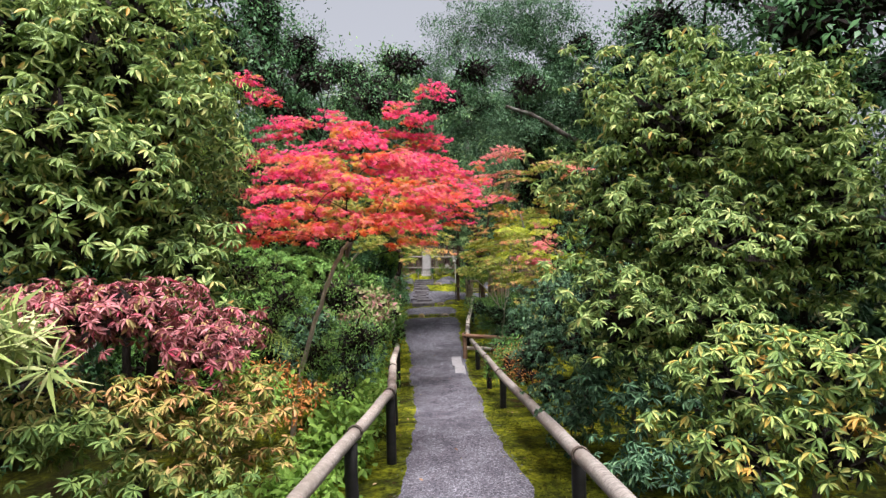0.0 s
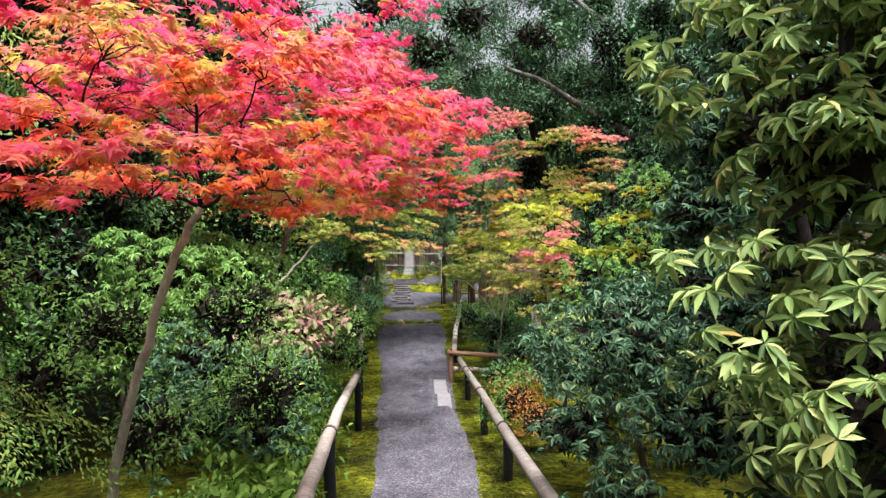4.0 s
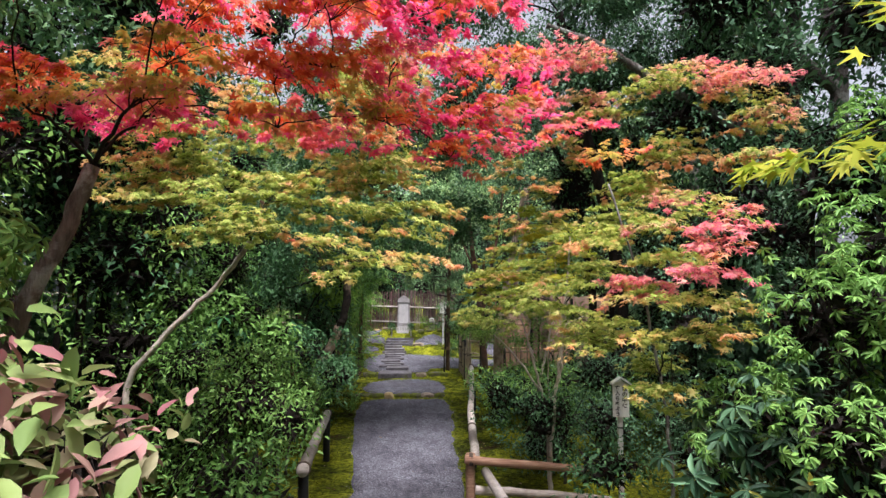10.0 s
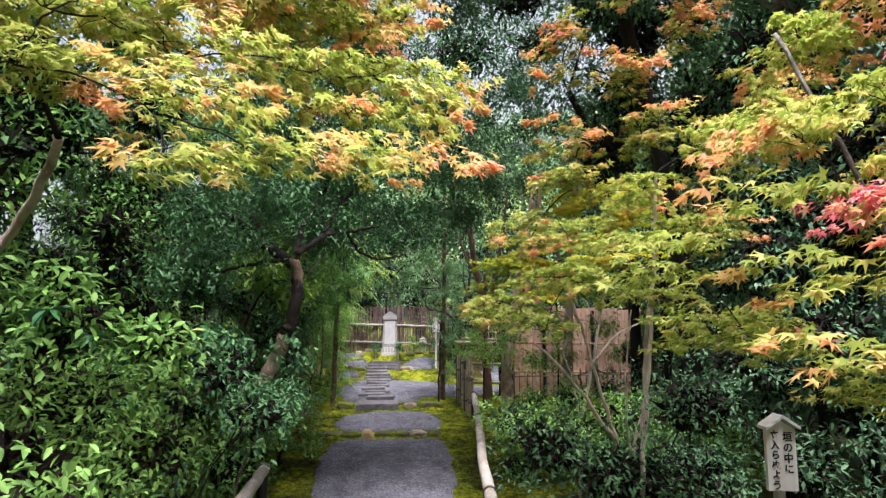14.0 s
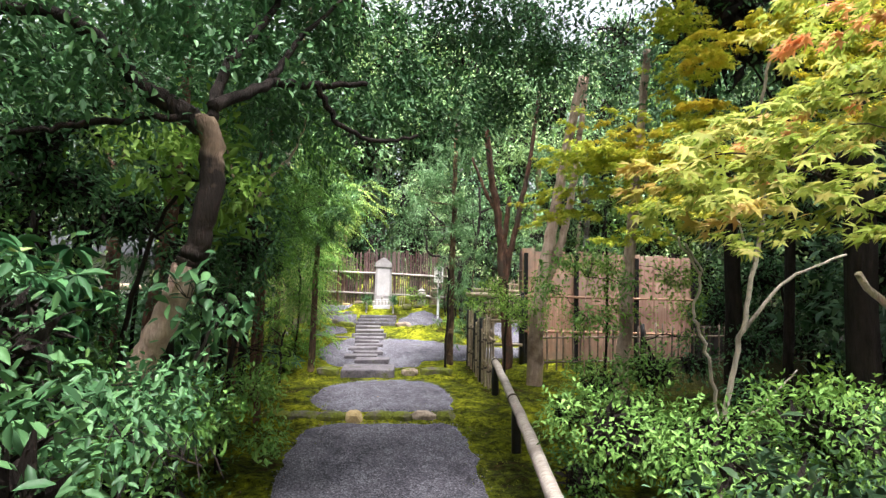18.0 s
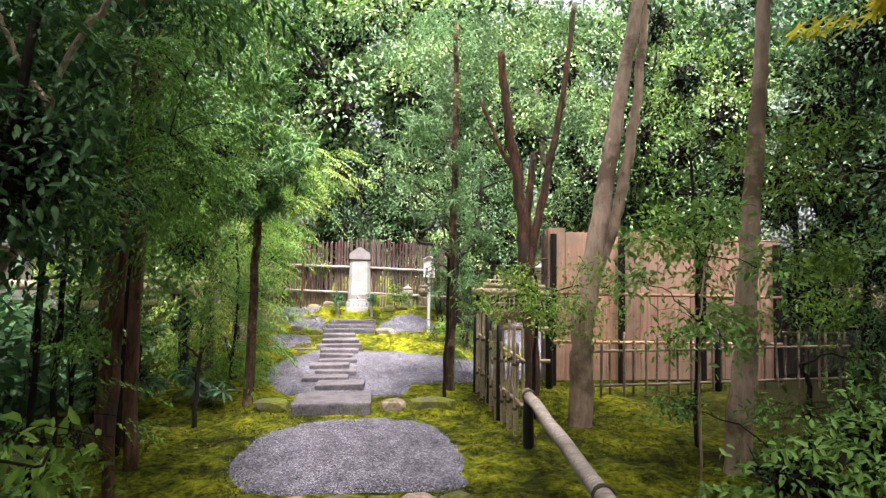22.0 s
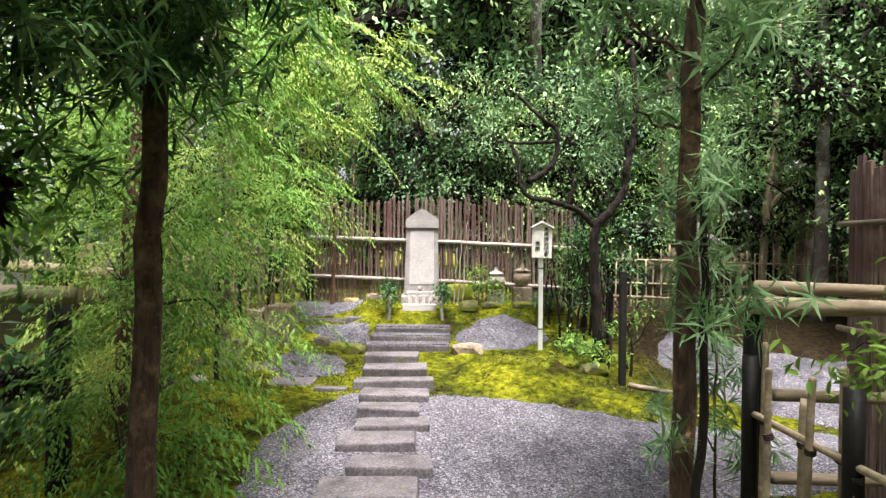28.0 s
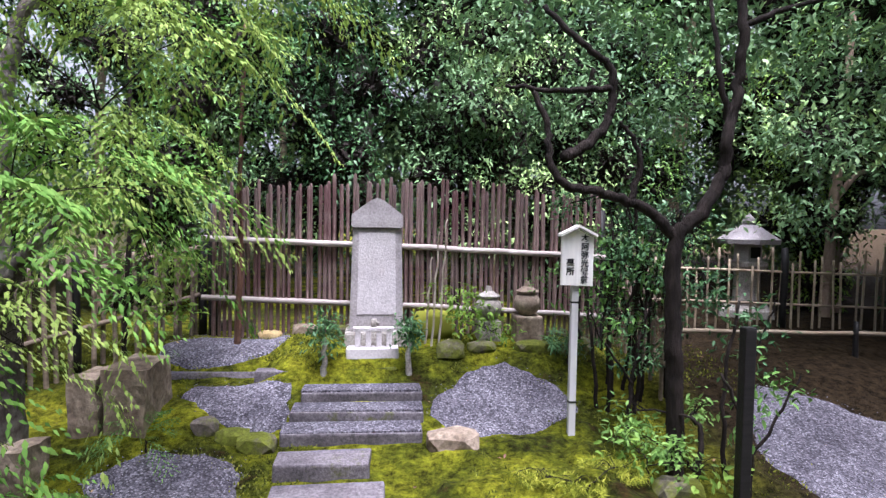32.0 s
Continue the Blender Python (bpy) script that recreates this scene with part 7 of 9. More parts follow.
bare_stem("tree", [[(1.83, 19.95, -1.0), (1.83, 19.92, -0.5), (1.85, 19.9, 0.11), (1.99, 19.9, 0.96), (2.13, 19.9, 1.77), (2.27, 19.95, 2.49), (2.5, 20.0, 3.5)], [(1.9, 19.95, 0.3), (1.99, 20.0, 0.53), (2.17, 20.0, 0.97), (2.31, 20.0, 1.58), (2.4, 20.0, 2.08), (2.49, 20.05, 2.76), (2.6, 20.1, 3.6)]],
          0.125, BARK_TAN, "leaning double-trunked tree with smooth tan bark", seed=202, crowns=[("leafy", [(2.3, 19.9, 3.7, 1.2, 1.1, 0.6), (3.7, 20.2, 3.2, 0.9, 0.9, 0.5), (1.2, 19.6, 4.3, 1.2, 1.1, 0.7), (2.3, 19.8, 5.3, 1.3, 1.2, 0.8), (1.3, 19.4, 6.2, 1.1, 1.1, 0.7), (0.3, 18.8, 4.9, 1.0, 1.0, 0.6), (0.5, 19.2, 5.9, 0.9, 0.9, 0.6)], LM["evergreen_blue"], 22, 0.1)])
bare_stem("tree", [[(1.6, 20.95, -0.95), (1.62, 20.92, -0.5), (1.54, 20.9, 0.41), (1.5, 20.9, 1.03), (1.43, 20.9, 1.66), (1.33, 20.9, 2.17), (1.25, 20.95, 3.0)], [(1.56, 20.9, 0.5), (1.63, 20.9, 0.91), (1.75, 20.9, 1.48), (1.88, 20.9, 2.12), (1.98, 20.9, 2.64), (2.1, 20.95, 3.6)], [(1.52, 20.9, 0.8), (1.55, 20.88, 1.2), (1.6, 20.88, 1.67), (1.63, 20.88, 1.86)], [(1.43, 20.9, 1.6), (1.25, 21.0, 1.95), (1.05, 21.1, 2.5)]],
          0.095, BARK_RED, "twisted reddish tree with several stems", seed=203, crowns=[("broad", [(1.5, 21.5, 3.2, 0.9, 0.9, 0.6), (0.9, 21.6, 2.5, 0.5, 0.5, 0.4)], LM["woods"], 45, 0.07), ("broad", [(1.5, 20.3, 0.15, 0.4, 0.4, 0.3), (1.85, 19.9, 0.0, 0.4, 0.35, 0.25)], LM["shrub_lime"], 50, 0.055)])
bare_stem("tree", [[(2.52, 18.62, -1.05), (2.54, 18.6, -0.5), (2.59, 18.6, 0.04), (2.63, 18.6, 0.78), (2.7, 18.6, 1.49), (2.76, 18.62, 2.13), (2.9, 18.7, 3.4)]],
          0.1, BARK_TAN, "straight tree with mottled tan bark", seed=204, crowns=[("leafy", [(3.2, 18.6, 3.4, 1.0, 1.0, 0.5), (3.6, 18.4, 4.6, 1.2, 1.2, 0.7), (2.4, 18.0, 4.4, 1.1, 1.0, 0.6), (2.8, 18.4, 5.8, 1.2, 1.2, 0.7), (1.4, 17.4, 4.2, 0.9, 0.9, 0.5)], LM["evergreen_blue"], 22, 0.1), ("broad", [(3.2, 18.6, 0.6, 0.5, 0.4, 0.25), (2.5, 19.1, 0.7, 0.4, 0.4, 0.2), (3.6, 19.0, 0.2, 0.5, 0.5, 0.3)], LM["shrub_lime"], 45, 0.06)])


def narrow_tree(base, h, r, clumps, mat, seed, label, lean=(0, 0), dens=120):
    x, y, z = base
    ob = bare_stem("podocarp_tree", [[(x, y, z - 0.1), (x + lean[0] * 0.3, y + lean[1] * 0.3, z + h * 0.35), (x + lean[0] * 0.7, y, z + h * 0.7), (x + lean[0], y + lean[1], z + h)]], r, BARK_PODO, label, seed=seed,
                   crowns=[("narrow", clumps, LM[mat], dens, 0.14)])
    rnd = random.Random(seed)
    for k, c in enumerate(clumps):
        s = Vector((x + lean[0] * 0.6, y, min(c[2] - 0.1, z + h * 0.9)))
        e = Vector(c[:3])
        child("limb", mesh_of("limb", *limb_data([s, s.lerp(e, 0.5) + Vector((0, 0, -0.05)), e], r * 0.2, 0.004, 6, 4, 0.015, seed + k), BARK_PODO, True), ob)
    return ob


narrow_tree((-1.37, 20.72, -0.85), 4.0, 0.055, [(-1.4, 20.7, 1.15, 0.55, 0.5, 0.22), (-1.05, 20.6, 1.5, 0.55, 0.5, 0.25), (-1.75, 20.6, 1.4, 0.5, 0.5, 0.25), (-1.4, 20.8, 1.9, 0.7, 0.6, 0.3), (-1.3, 20.9, 2.5, 0.6, 0.6, 0.35), (-1.2, 21.0, 3.1, 0.5, 0.5, 0.3)], "podocarp", 211, "dark podocarp with tiers of narrow leaves", (0.12, 0.1))
narrow_tree((0.76, 21.28, -0.9), 4.4, 0.06, [(0.55, 21.4, 1.2, 0.4, 0.4, 0.2), (0.85, 21.5, 1.7, 0.5, 0.5, 0.25), (0.5, 21.4, 2.2, 0.5, 0.5, 0.3), (0.85, 21.6, 2.8, 0.5, 0.5, 0.3), (0.6, 21.5, 3.4, 0.5, 0.5, 0.3)] + [(0.11, 20.85, 1.86, 0.32, 0.30, 0.18), (0.43, 20.85, 2.11, 0.32, 0.30, 0.20), (0.80, 20.85, 1.79, 0.24, 0.30, 0.18), (0.24, 20.85, 1.49, 0.24, 0.30, 0.14), (0.77, 20.85, 1.34, 0.20, 0.30, 0.16), (0.70, 20.85, 0.81, 0.20, 0.25, 0.16), (0.51, 20.85, -0.16, 0.12, 0.15, 0.12), (0.82, 20.85, 0.33, 0.12, 0.20, 0.16)], "podocarp_light", 212, "slender podocarp with a bare lower trunk", (0.04, 0.1), 36)
bare_stem("podocarp_sapling", [[(1.12, 21.7, -0.9), (1.1, 21.7, -0.4), (1.14, 21.75, 0.2), (1.22, 21.9, 1.0)], [(1.1, 21.7, -0.5), (1.0, 21.68, -0.3), (0.92, 21.66, -0.2)], [(1.12, 21.72, 0.0), (1.02, 21.74, 0.25), (0.98, 21.76, 0.45)]], 0.009, BARK_PODO, "podocarp sapling with long grey-green leaves", "tree", 213,
          [("narrow", [(1.0, 21.75, 0.3, 0.22, 0.25, 0.3), (1.15, 21.9, -0.2, 0.28, 0.3, 0.25), (1.2, 22.1, 1.0, 0.34, 0.35, 0.3), (0.92, 21.6, -0.45, 0.2, 0.18, 0.16), (1.3, 21.7, -0.55, 0.2, 0.2, 0.16)], LM["podocarp_light"], 62, 0.13)])
bare_stem("sapling", [[(-1.72, 20.19, -1.0), (-1.7, 20.2, -0.4), (-1.65, 20.2, -0.2)], [(-1.68, 20.2, -0.3), (-1.85, 20.2, -0.18)]], 0.025, BARK_DARK, "cut sapling stump on the moss", "stump", 214)
for k, (x, y, h, r, lx) in enumerate([(-1.5, 16.7, 3.0, 0.028, 0.3), (-1.5, 18.0, 3.2, 0.035, 0.05), (-2.1, 17.1, 4.0, 0.09, 0.1), (-2.15, 19.45, 4.0, 0.09, -0.05), (-2.0, 19.2, 4.0, 0.055, 0.2), (-2.6, 21.0, 4.0, 0.075, 0.05), (-2.75, 15.6, 4.5, 0.1, -0.1), (-2.9, 13.2, 4.5, 0.09, 0.1), (-3.3, 11.2, 4.5, 0.08, 0.0), (-3.2, 18.4, 4.5, 0.1, 0.1), (-3.3, 12.2, 4.0, 0.04, 0.15)]):
    g = ground_z(x, y)
    bare_stem("tree", [[(x, y, g - 0.1), (x + lx * 0.3, y, g + h * 0.3), (x + lx * 0.6, y + 0.05, g + h * 0.65), (x + lx, y + 0.1, g + h)], [(x + lx * 0.5, y, g + h * 0.55), (x + lx * 0.5 - 0.4, y + 0.1, g + h * 0.7), (x - 0.6, y + 0.2, g + h * 0.85)]], r, (BARK_DARK, BARK_RED)[k % 2], "dark trunk of a garden tree on the moss", seed=220 + k,
              crowns=[("broad" if k % 3 else "spray", [(x + lx, y, g + h, 0.9, 0.9, 0.5), (x - 0.5, y + 0.2, g + h * 0.82, 0.7, 0.7, 0.45), (x - 0.3, y, g + h * 0.6, 0.5, 0.5, 0.4)], LM[("evergreen", "evergreen", "woods")[k % 3]], 42, 0.1)])

# feathery cypresses that hang over the court
plant("cypress", (-2.2, 22.3, -0.85), [(-2.2, 22.3, 0.3), (-2.15, 22.35, 1.4), (-2.1, 22.4, 2.6)], [(-1.9, 22.2, 0.1, 0.45, 0.5, 0.5), (-1.85, 22.2, 0.8, 0.5, 0.5, 0.5), (-2.0, 22.2, 1.5, 0.6, 0.6, 0.5), (-1.6, 22.6, 2.2, 0.7, 0.6, 0.5), (-1.9, 21.8, -0.45, 0.35, 0.4, 0.3)], "spray", LM["cypress"], 52, 0.105, 241, "feathery bright green cypress over the court", "tree", BARK_RED, 0.06)
plant("cypress", (-2.55, 23.6, -0.7), [(-2.5, 23.6, 0.5), (-2.4, 23.7, 1.6), (-2.3, 23.8, 2.6)], [(-2.7, 23.1, 0.9, 0.4, 0.45, 0.4), (-1.72, 24.2, 1.0, 0.28, 0.28, 0.16), (-1.3, 24.1, 2.25, 0.55, 0.5, 0.28), (-1.8, 23.4, 2.5, 0.5, 0.45, 0.25), (-2.55, 23.2, 0.1, 0.35, 0.4, 0.35), (-2.6, 22.9, -0.3, 0.35, 0.4, 0.35), (-2.75, 23.0, 1.9, 0.45, 0.45, 0.35), (-1.62, 24.4, 0.55, 0.22, 0.22, 0.14)], "spray", LM["frond_gold"], 58, 0.112, 242, "cypress with drooping golden green sprays", "tree", BARK_GREY, 0.07)
plant("cypress", (-1.75, 18.9, -0.95), [(-1.75, 18.9, 0.4), (-1.7, 19.0, 1.8), (-1.65, 19.0, 2.8)], [(-1.6, 18.9, 2.3, 0.6, 0.6, 0.45), (-1.75, 18.7, 1.6, 0.5, 0.5, 0.4), (-1.4, 19.2, 2.9, 0.7, 0.7, 0.4)], "spray", LM["cypress"], 60, 0.08, 243, "slim cypress with feathery hanging sprays", "tree", BARK_RED, 0.05)
bare_stem("tree", [[(-2.42, 24.5, -0.65), (-2.36, 24.4, 0.0), (-2.34, 24.3, 0.7), (-2.33, 24.3, 1.37), (-2.4, 24.3, 2.05), (-2.5, 24.3, 3.2)], [(-2.33, 24.3, 1.1), (-2.28, 24.3, 1.5), (-2.17, 24.3, 1.85), (-1.93, 24.3, 2.04)], [(-2.35, 24.3, 0.35), (-2.15, 24.2, 0.62), (-1.95, 24.2, 0.85)]], 0.085, BARK_GREY, "mossy grey tree trunk by the side fence", seed=245, crowns=[("broad", [(-2.9, 24.6, 3.2, 0.9, 0.9, 0.6)], LM["woods"], 40, 0.09), ("broad", [(-2.0, 25.7, 0.5, 0.35, 0.4, 0.35), (-2.3, 25.2, 0.9, 0.45, 0.5, 0.4), (-1.9, 25.4, 0.2, 0.2, 0.25, 0.15), (-2.4, 26.0, 1.3, 0.5, 0.5, 0.4)], LM["shrub_lime"], 30, 0.065)])
bare_stem("sapling", [[(-1.56, 25.92, -0.35), (-1.55, 25.92, 0.4), (-1.54, 25.92, 1.2), (-1.52, 25.95, 2.4)]], 0.03, BARK_RED, "slim straight tree before the bamboo screen", "tree", 246)
bare_stem("tree", [[(1.27, 24.3, -0.8)] + [(1.240, 24.300, -0.140), (1.220, 24.300, 0.190), (1.220, 24.300, 0.730), (1.360, 24.300, 0.900), (1.510, 24.350, 1.120), (1.530, 24.350, 1.310), (1.610, 24.400, 1.640), (1.630, 24.400, 2.000), (1.620, 24.500, 2.550)], [(1.220, 24.300, 0.740), (1.060, 24.300, 0.900), (0.830, 24.300, 0.990), (0.590, 24.300, 1.030), (0.490, 24.300, 1.160), (0.480, 24.350, 1.370), (0.410, 24.400, 1.550)],
                   [(0.570, 24.300, 1.190), (0.740, 24.350, 1.290), (0.860, 24.400, 1.460), (0.850, 24.400, 1.710), (0.710, 24.400, 1.810), (0.490, 24.500, 2.070)], [(1.640, 24.400, 1.980), (1.920, 24.400, 2.100), (2.300, 24.400, 2.210)], [(0.950, 24.300, 0.940), (0.990, 24.300, 1.220), (0.880, 24.300, 1.390)], [(0.850, 24.400, 1.590), (0.560, 24.400, 1.570), (0.270, 24.500, 1.610)], [(1.570, 24.400, 1.380), (1.480, 24.400, 1.800), (1.470, 24.500, 2.220)]],
          # the clumps above z 3 are added to shade the court below
          0.055, BARK_DARK, "crooked dark tree with winding boughs", seed=247, crowns=[("broad", [(0.37, 24.90, 2.03, 0.47, 0.40, 0.22), (1.15, 25.00, 2.17, 0.44, 0.50, 0.22), (1.61, 24.90, 2.09, 0.40, 0.40, 0.22), (2.26, 24.70, 1.95, 0.44, 0.50, 0.24), (2.73, 24.90, 1.38, 0.32, 0.50, 0.25), (0.78, 25.00, 1.56, 0.44, 0.30, 0.19), (1.54, 25.10, 1.61, 0.27, 0.40, 0.23), (0.18, 25.10, 1.64, 0.27, 0.30, 0.19), (2.45, 25.20, 1.46, 0.27, 0.40, 0.19), (2.64, 25.30, 0.93, 0.36, 0.40, 0.16)] + [(2.3, 23.8, 3.1, 0.9, 0.8, 0.3), (3.2, 24.0, 3.2, 0.9, 0.8, 0.3)], LM["woods"], 45, 0.065), ("leafy", [(0.7, 23.6, 4.0, 0.8, 0.8, 0.4), (1.5, 22.9, 4.3, 0.8, 0.8, 0.4), (2.4, 23.1, 4.5, 0.9, 0.8, 0.4), (1.3, 24.5, 4.4, 0.8, 0.8, 0.4), (0.2, 24.8, 4.3, 0.8, 0.8, 0.4), (-0.6, 24.2, 4.8, 0.8, 0.8, 0.4), (2.3, 24.6, 4.2, 0.8, 0.8, 0.4), (3.2, 23.6, 4.6, 0.9, 0.9, 0.4)], LM["woods"], 30, 0.085)])
bare_stem("tree", [[(4.640, 27.400, -0.850), (4.660, 27.400, 0.260), (4.710, 27.400, 1.150), (4.760, 27.400, 1.760), (4.900, 27.500, 2.740), (5.000, 27.600, 4.150)], [(4.710, 27.400, 1.150), (4.940, 27.400, 1.420), (5.220, 27.400, 1.570)]], 0.07, BARK_TAN, "pale tan tree trunk behind the bamboo fence", seed=248)
for k, (x, y, h) in enumerate([(1.12, 24.95, 1.3), (1.28, 24.9, 1.2), (1.38, 25.05, 1.4), (1.22, 25.25, 1.2), (1.6, 25.1, 1.3), (1.05, 25.0, 1.0), (1.2, 25.1, 1.2), (1.32, 25.2, 0.9), (1.45, 24.8, 1.1), (1.15, 24.7, 0.8), (1.5, 25.4, 1.3), (1.0, 25.3, 0.8), (1.5, 24.2, 1.0), (1.42, 23.9, 0.7)]):
    g = ground_z(x, y)
    bare_stem("sapling", [[(x, y, g - 0.05), (x + 0.05 * math.sin(k), y, g + h * 0.5), (x + 0.12 * math.sin(k * 2.3), y + 0.05, g + h)], [(x + 0.02, y, g + h * 0.4), (x + 0.2 * math.cos(k), y, g + h * 0.75), (x + 0.3 * math.cos(k), y, g + h * 1.0)]], 0.016, BARK_DARK, "thin dark sapling in a thicket", "sapling", 260 + k,
              crowns=[("broad", [(x + 0.1 * math.cos(k), y, g + h * 0.85, 0.25, 0.25, 0.25)], LM[("evergreen", "shrub_green")[k % 2]], 20, 0.055)])
for x, z in ((-0.83, 0.02), (-0.22, 0.02)):
    plant("potted_sakaki", (x, 25.38, -0.36), [(x, 25.38, -0.12), (x, 25.38, -0.02)], [(x, 25.38, z, 0.11, 0.1, 0.12)], "broad", LM["evergreen"], 420, 0.05, 280 + int(x * 10), "clipped evergreen sprig on a short stem", "plant", OLD_STONE, 0.026, "evergreen sprigs before the tomb")
plant("shrub", (0.2, 25.75, -0.35), [(0.2, 25.75, 0.0)], [(0.28, 25.7, 0.1, 0.22, 0.15, 0.08), (0.15, 25.65, 0.25, 0.22, 0.15, 0.06), (0.5, 25.7, -0.05, 0.15, 0.12, 0.08)], "broad", LM["shrub_lime"], 110, 0.06, 285, "small shrub with fresh leaves before the fence", "shrub", BARK_GREY, 0.01)
plant("shrub", (0.98, 25.45, -0.4), [(0.98, 25.45, -0.15)], [(1.0, 25.45, -0.08, 0.22, 0.18, 0.14)], "narrow", LM["evergreen"], 120, 0.1, 286, "small dark shrub by the graves", "shrub", BARK_DARK, 0.01)
plant("moss_clump", (0.62, 23.95, -0.55), [(0.62, 23.95, -0.5)], [(0.55, 24.00, -0.51, 0.20, 0.14, 0.05), (0.92, 24.20, -0.50, 0.28, 0.20, 0.04), (0.35, 24.05, -0.48, 0.13, 0.10, 0.04)], "narrow", LM["moss_bright"], 900, 0.045, 296, "lush bright clump of feathery hair moss", "moss", BARK_DARK, 0.004)
plant("moss_clump", (-1.75, 22.0, -0.75), [(-1.75, 22.0, -0.7)], [(-1.46, 21.60, -0.30, 0.17, 0.20, 0.03), (-1.37, 21.80, -0.35, 0.09, 0.10, 0.02)], "narrow", LM["moss_bright"], 800, 0.04, 297, "low bright cushion of moss by the gravel", "moss", BARK_DARK, 0.004)
moss_hump = new("moss_mound", mesh_of("moss_mound", *rock_data((0.0, 25.95, -0.02), (0.2, 0.12, 0.14), 9, 0.15, 3), LM["moss_tuft"], True))
tagged(moss_hump, "bright green rounded moss mound by the tomb", "moss")
for x, y, h in ((-0.03, 25.7, 1.1), (0.03, 25.72, 1.2), (-0.08, 25.75, 0.9)):
    bare_stem("sapling", [[(x, y, -0.35), (x + 0.02, y, -0.35 + h * 0.6), (x + 0.05, y, -0.35 + h)]], 0.011, BARK_PALE, "thin pale stem beside the tomb", "sapling", 290)
plant("fern", (-1.75, 24.6, -0.55), [(-1.75, 24.6, -0.45)], [(-1.75, 24.6, -0.42, 0.16, 0.12, 0.08)], "spray", LM["shrub_green"], 90, 0.05, 291, "small green fern by a stone block", "fern", BARK_DARK, 0.008)
plant("leafy_plant", (1.0, 24.1, -0.6), [(1.0, 24.1, -0.45)], [(0.98, 24.2, -0.4, 0.2, 0.15, 0.06), (1.25, 23.95, -0.42, 0.15, 0.15, 0.06)], "broad", LM["shrub_lime"], 60, 0.06, 292, "seedlings with round green leaves", "plant", BARK_DARK, 0.006)
plant("fatsia", (-1.95, 12.9, -1.0), [(-1.95, 12.9, -0.3), (-1.9, 12.9, 0.2)], [(-1.7, 12.9, 0.1, 0.4, 0.35, 0.25), (-2.0, 12.9, 0.5, 0.45, 0.4, 0.3)], "whorl", LM["fatsia"], 26, 0.12, 293, "fatsia with large glossy fingered leaves", "shrub", BARK_GREY, 0.02)
plant("shrub", (-1.55, 14.75, -1.08), [(-1.35, 14.7, -0.5), (-1.05, 14.65, 0.1), (-0.9, 14.6, 0.35)], [(-0.82, 14.58, 0.42, 0.14, 0.16, 0.1), (-0.95, 14.75, 0.3, 0.14, 0.16, 0.1), (-1.0, 14.45, 0.5, 0.14, 0.15, 0.08)], "broad", LM["evergreen"], 24, 0.09, 701, "shrub with large oval fresh green leaves", "shrub", BARK_GREY, 0.012, core=False)
plant("tree", (-1.85, 15.7, -1.08), [(-1.8, 15.65, 0.0), (-1.6, 15.6, 0.8), (-1.35, 15.5, 1.15)], [(-1.05, 15.55, 1.08, 0.22, 0.25, 0.09), (-1.35, 15.5, 1.32, 0.28, 0.28, 0.12), (-1.2, 15.45, 1.48, 0.24, 0.25, 0.08), (-1.55, 15.5, 1.15, 0.25, 0.25, 0.1), (-1.3, 15.8, 0.95, 0.2, 0.22, 0.08)], "broad", LM["shrub_lime"], 40, 0.115, 702, "thin tree with broad yellow-green leaves over the moss", "tree", BARK_DARK, 0.02, core=False)
bare_stem("tree", [[(-1.95, 17.35, -1.05), (-1.82, 17.3, -0.3), (-1.62, 17.15, 0.3), (-1.47, 17.08, 0.65), (-1.3, 17.0, 1.25), (-1.01, 16.9, 1.62), (-0.85, 16.8, 2.0)], [(-1.35, 17.02, 1.1), (-1.55, 17.0, 1.5), (-1.6, 17.0, 1.95)]], 0.022, BARK_TAN, "thin tan stem leaning over the moss", "tree", 703, [("broad", [(-0.9, 16.85, 1.95, 0.35, 0.35, 0.18), (-1.55, 17.0, 1.9, 0.35, 0.35, 0.2)], LM["shrub_green"], 45, 0.07)])
bare_stem("tree", [[(-2.1, 16.65, -1.05), (-2.0, 16.6, 0.05), (-1.95, 16.6, 0.5), (-1.85, 16.6, 1.33), (-1.8, 16.6, 2.2), (-1.75, 16.6, 3.4)]], 0.085, BARK_RED, "reddish brown trunk leaning over the moss", "tree", 704, [("leafy", [(-1.9, 16.6, 3.4, 0.8, 0.8, 0.5), (-2.5, 16.2, 3.0, 0.7, 0.7, 0.4)], LM["woods"], 40, 0.085)])
plant("shrub", (-1.5, 16.75, -1.02), [(-1.4, 16.7, -0.6)], [(-1.2, 16.65, -0.35, 0.24, 0.28, 0.24), (-1.45, 16.5, -0.55, 0.25, 0.28, 0.2), (-1.05, 16.5, -0.7, 0.18, 0.22, 0.14), (-1.55, 16.2, -0.5, 0.28, 0.28, 0.22)], "broad", LM["shrub_fresh"], 120, 0.06, 705, "low shrub with narrow fresh green leaves beside the walk", "shrub", BARK_GREY, 0.012)
plant("shrub", (-2.2, 12.9, -1.05), [(-2.15, 12.9, -0.2), (-2.1, 12.9, 0.5)], [(-1.5, 13.1, 0.6, 0.3, 0.3, 0.2), (-1.9, 12.85, 0.75, 0.35, 0.3, 0.22), (-2.35, 12.7, 0.95, 0.38, 0.35, 0.25), (-2.4, 12.8, 1.45, 0.3, 0.3, 0.2), (-1.75, 13.0, 0.25, 0.3, 0.3, 0.2)], "broad", LM["shrub_fresh"], 70, 0.085, 706, "loose shrub with broad mid-green leaves", "shrub", BARK_GREY, 0.02)
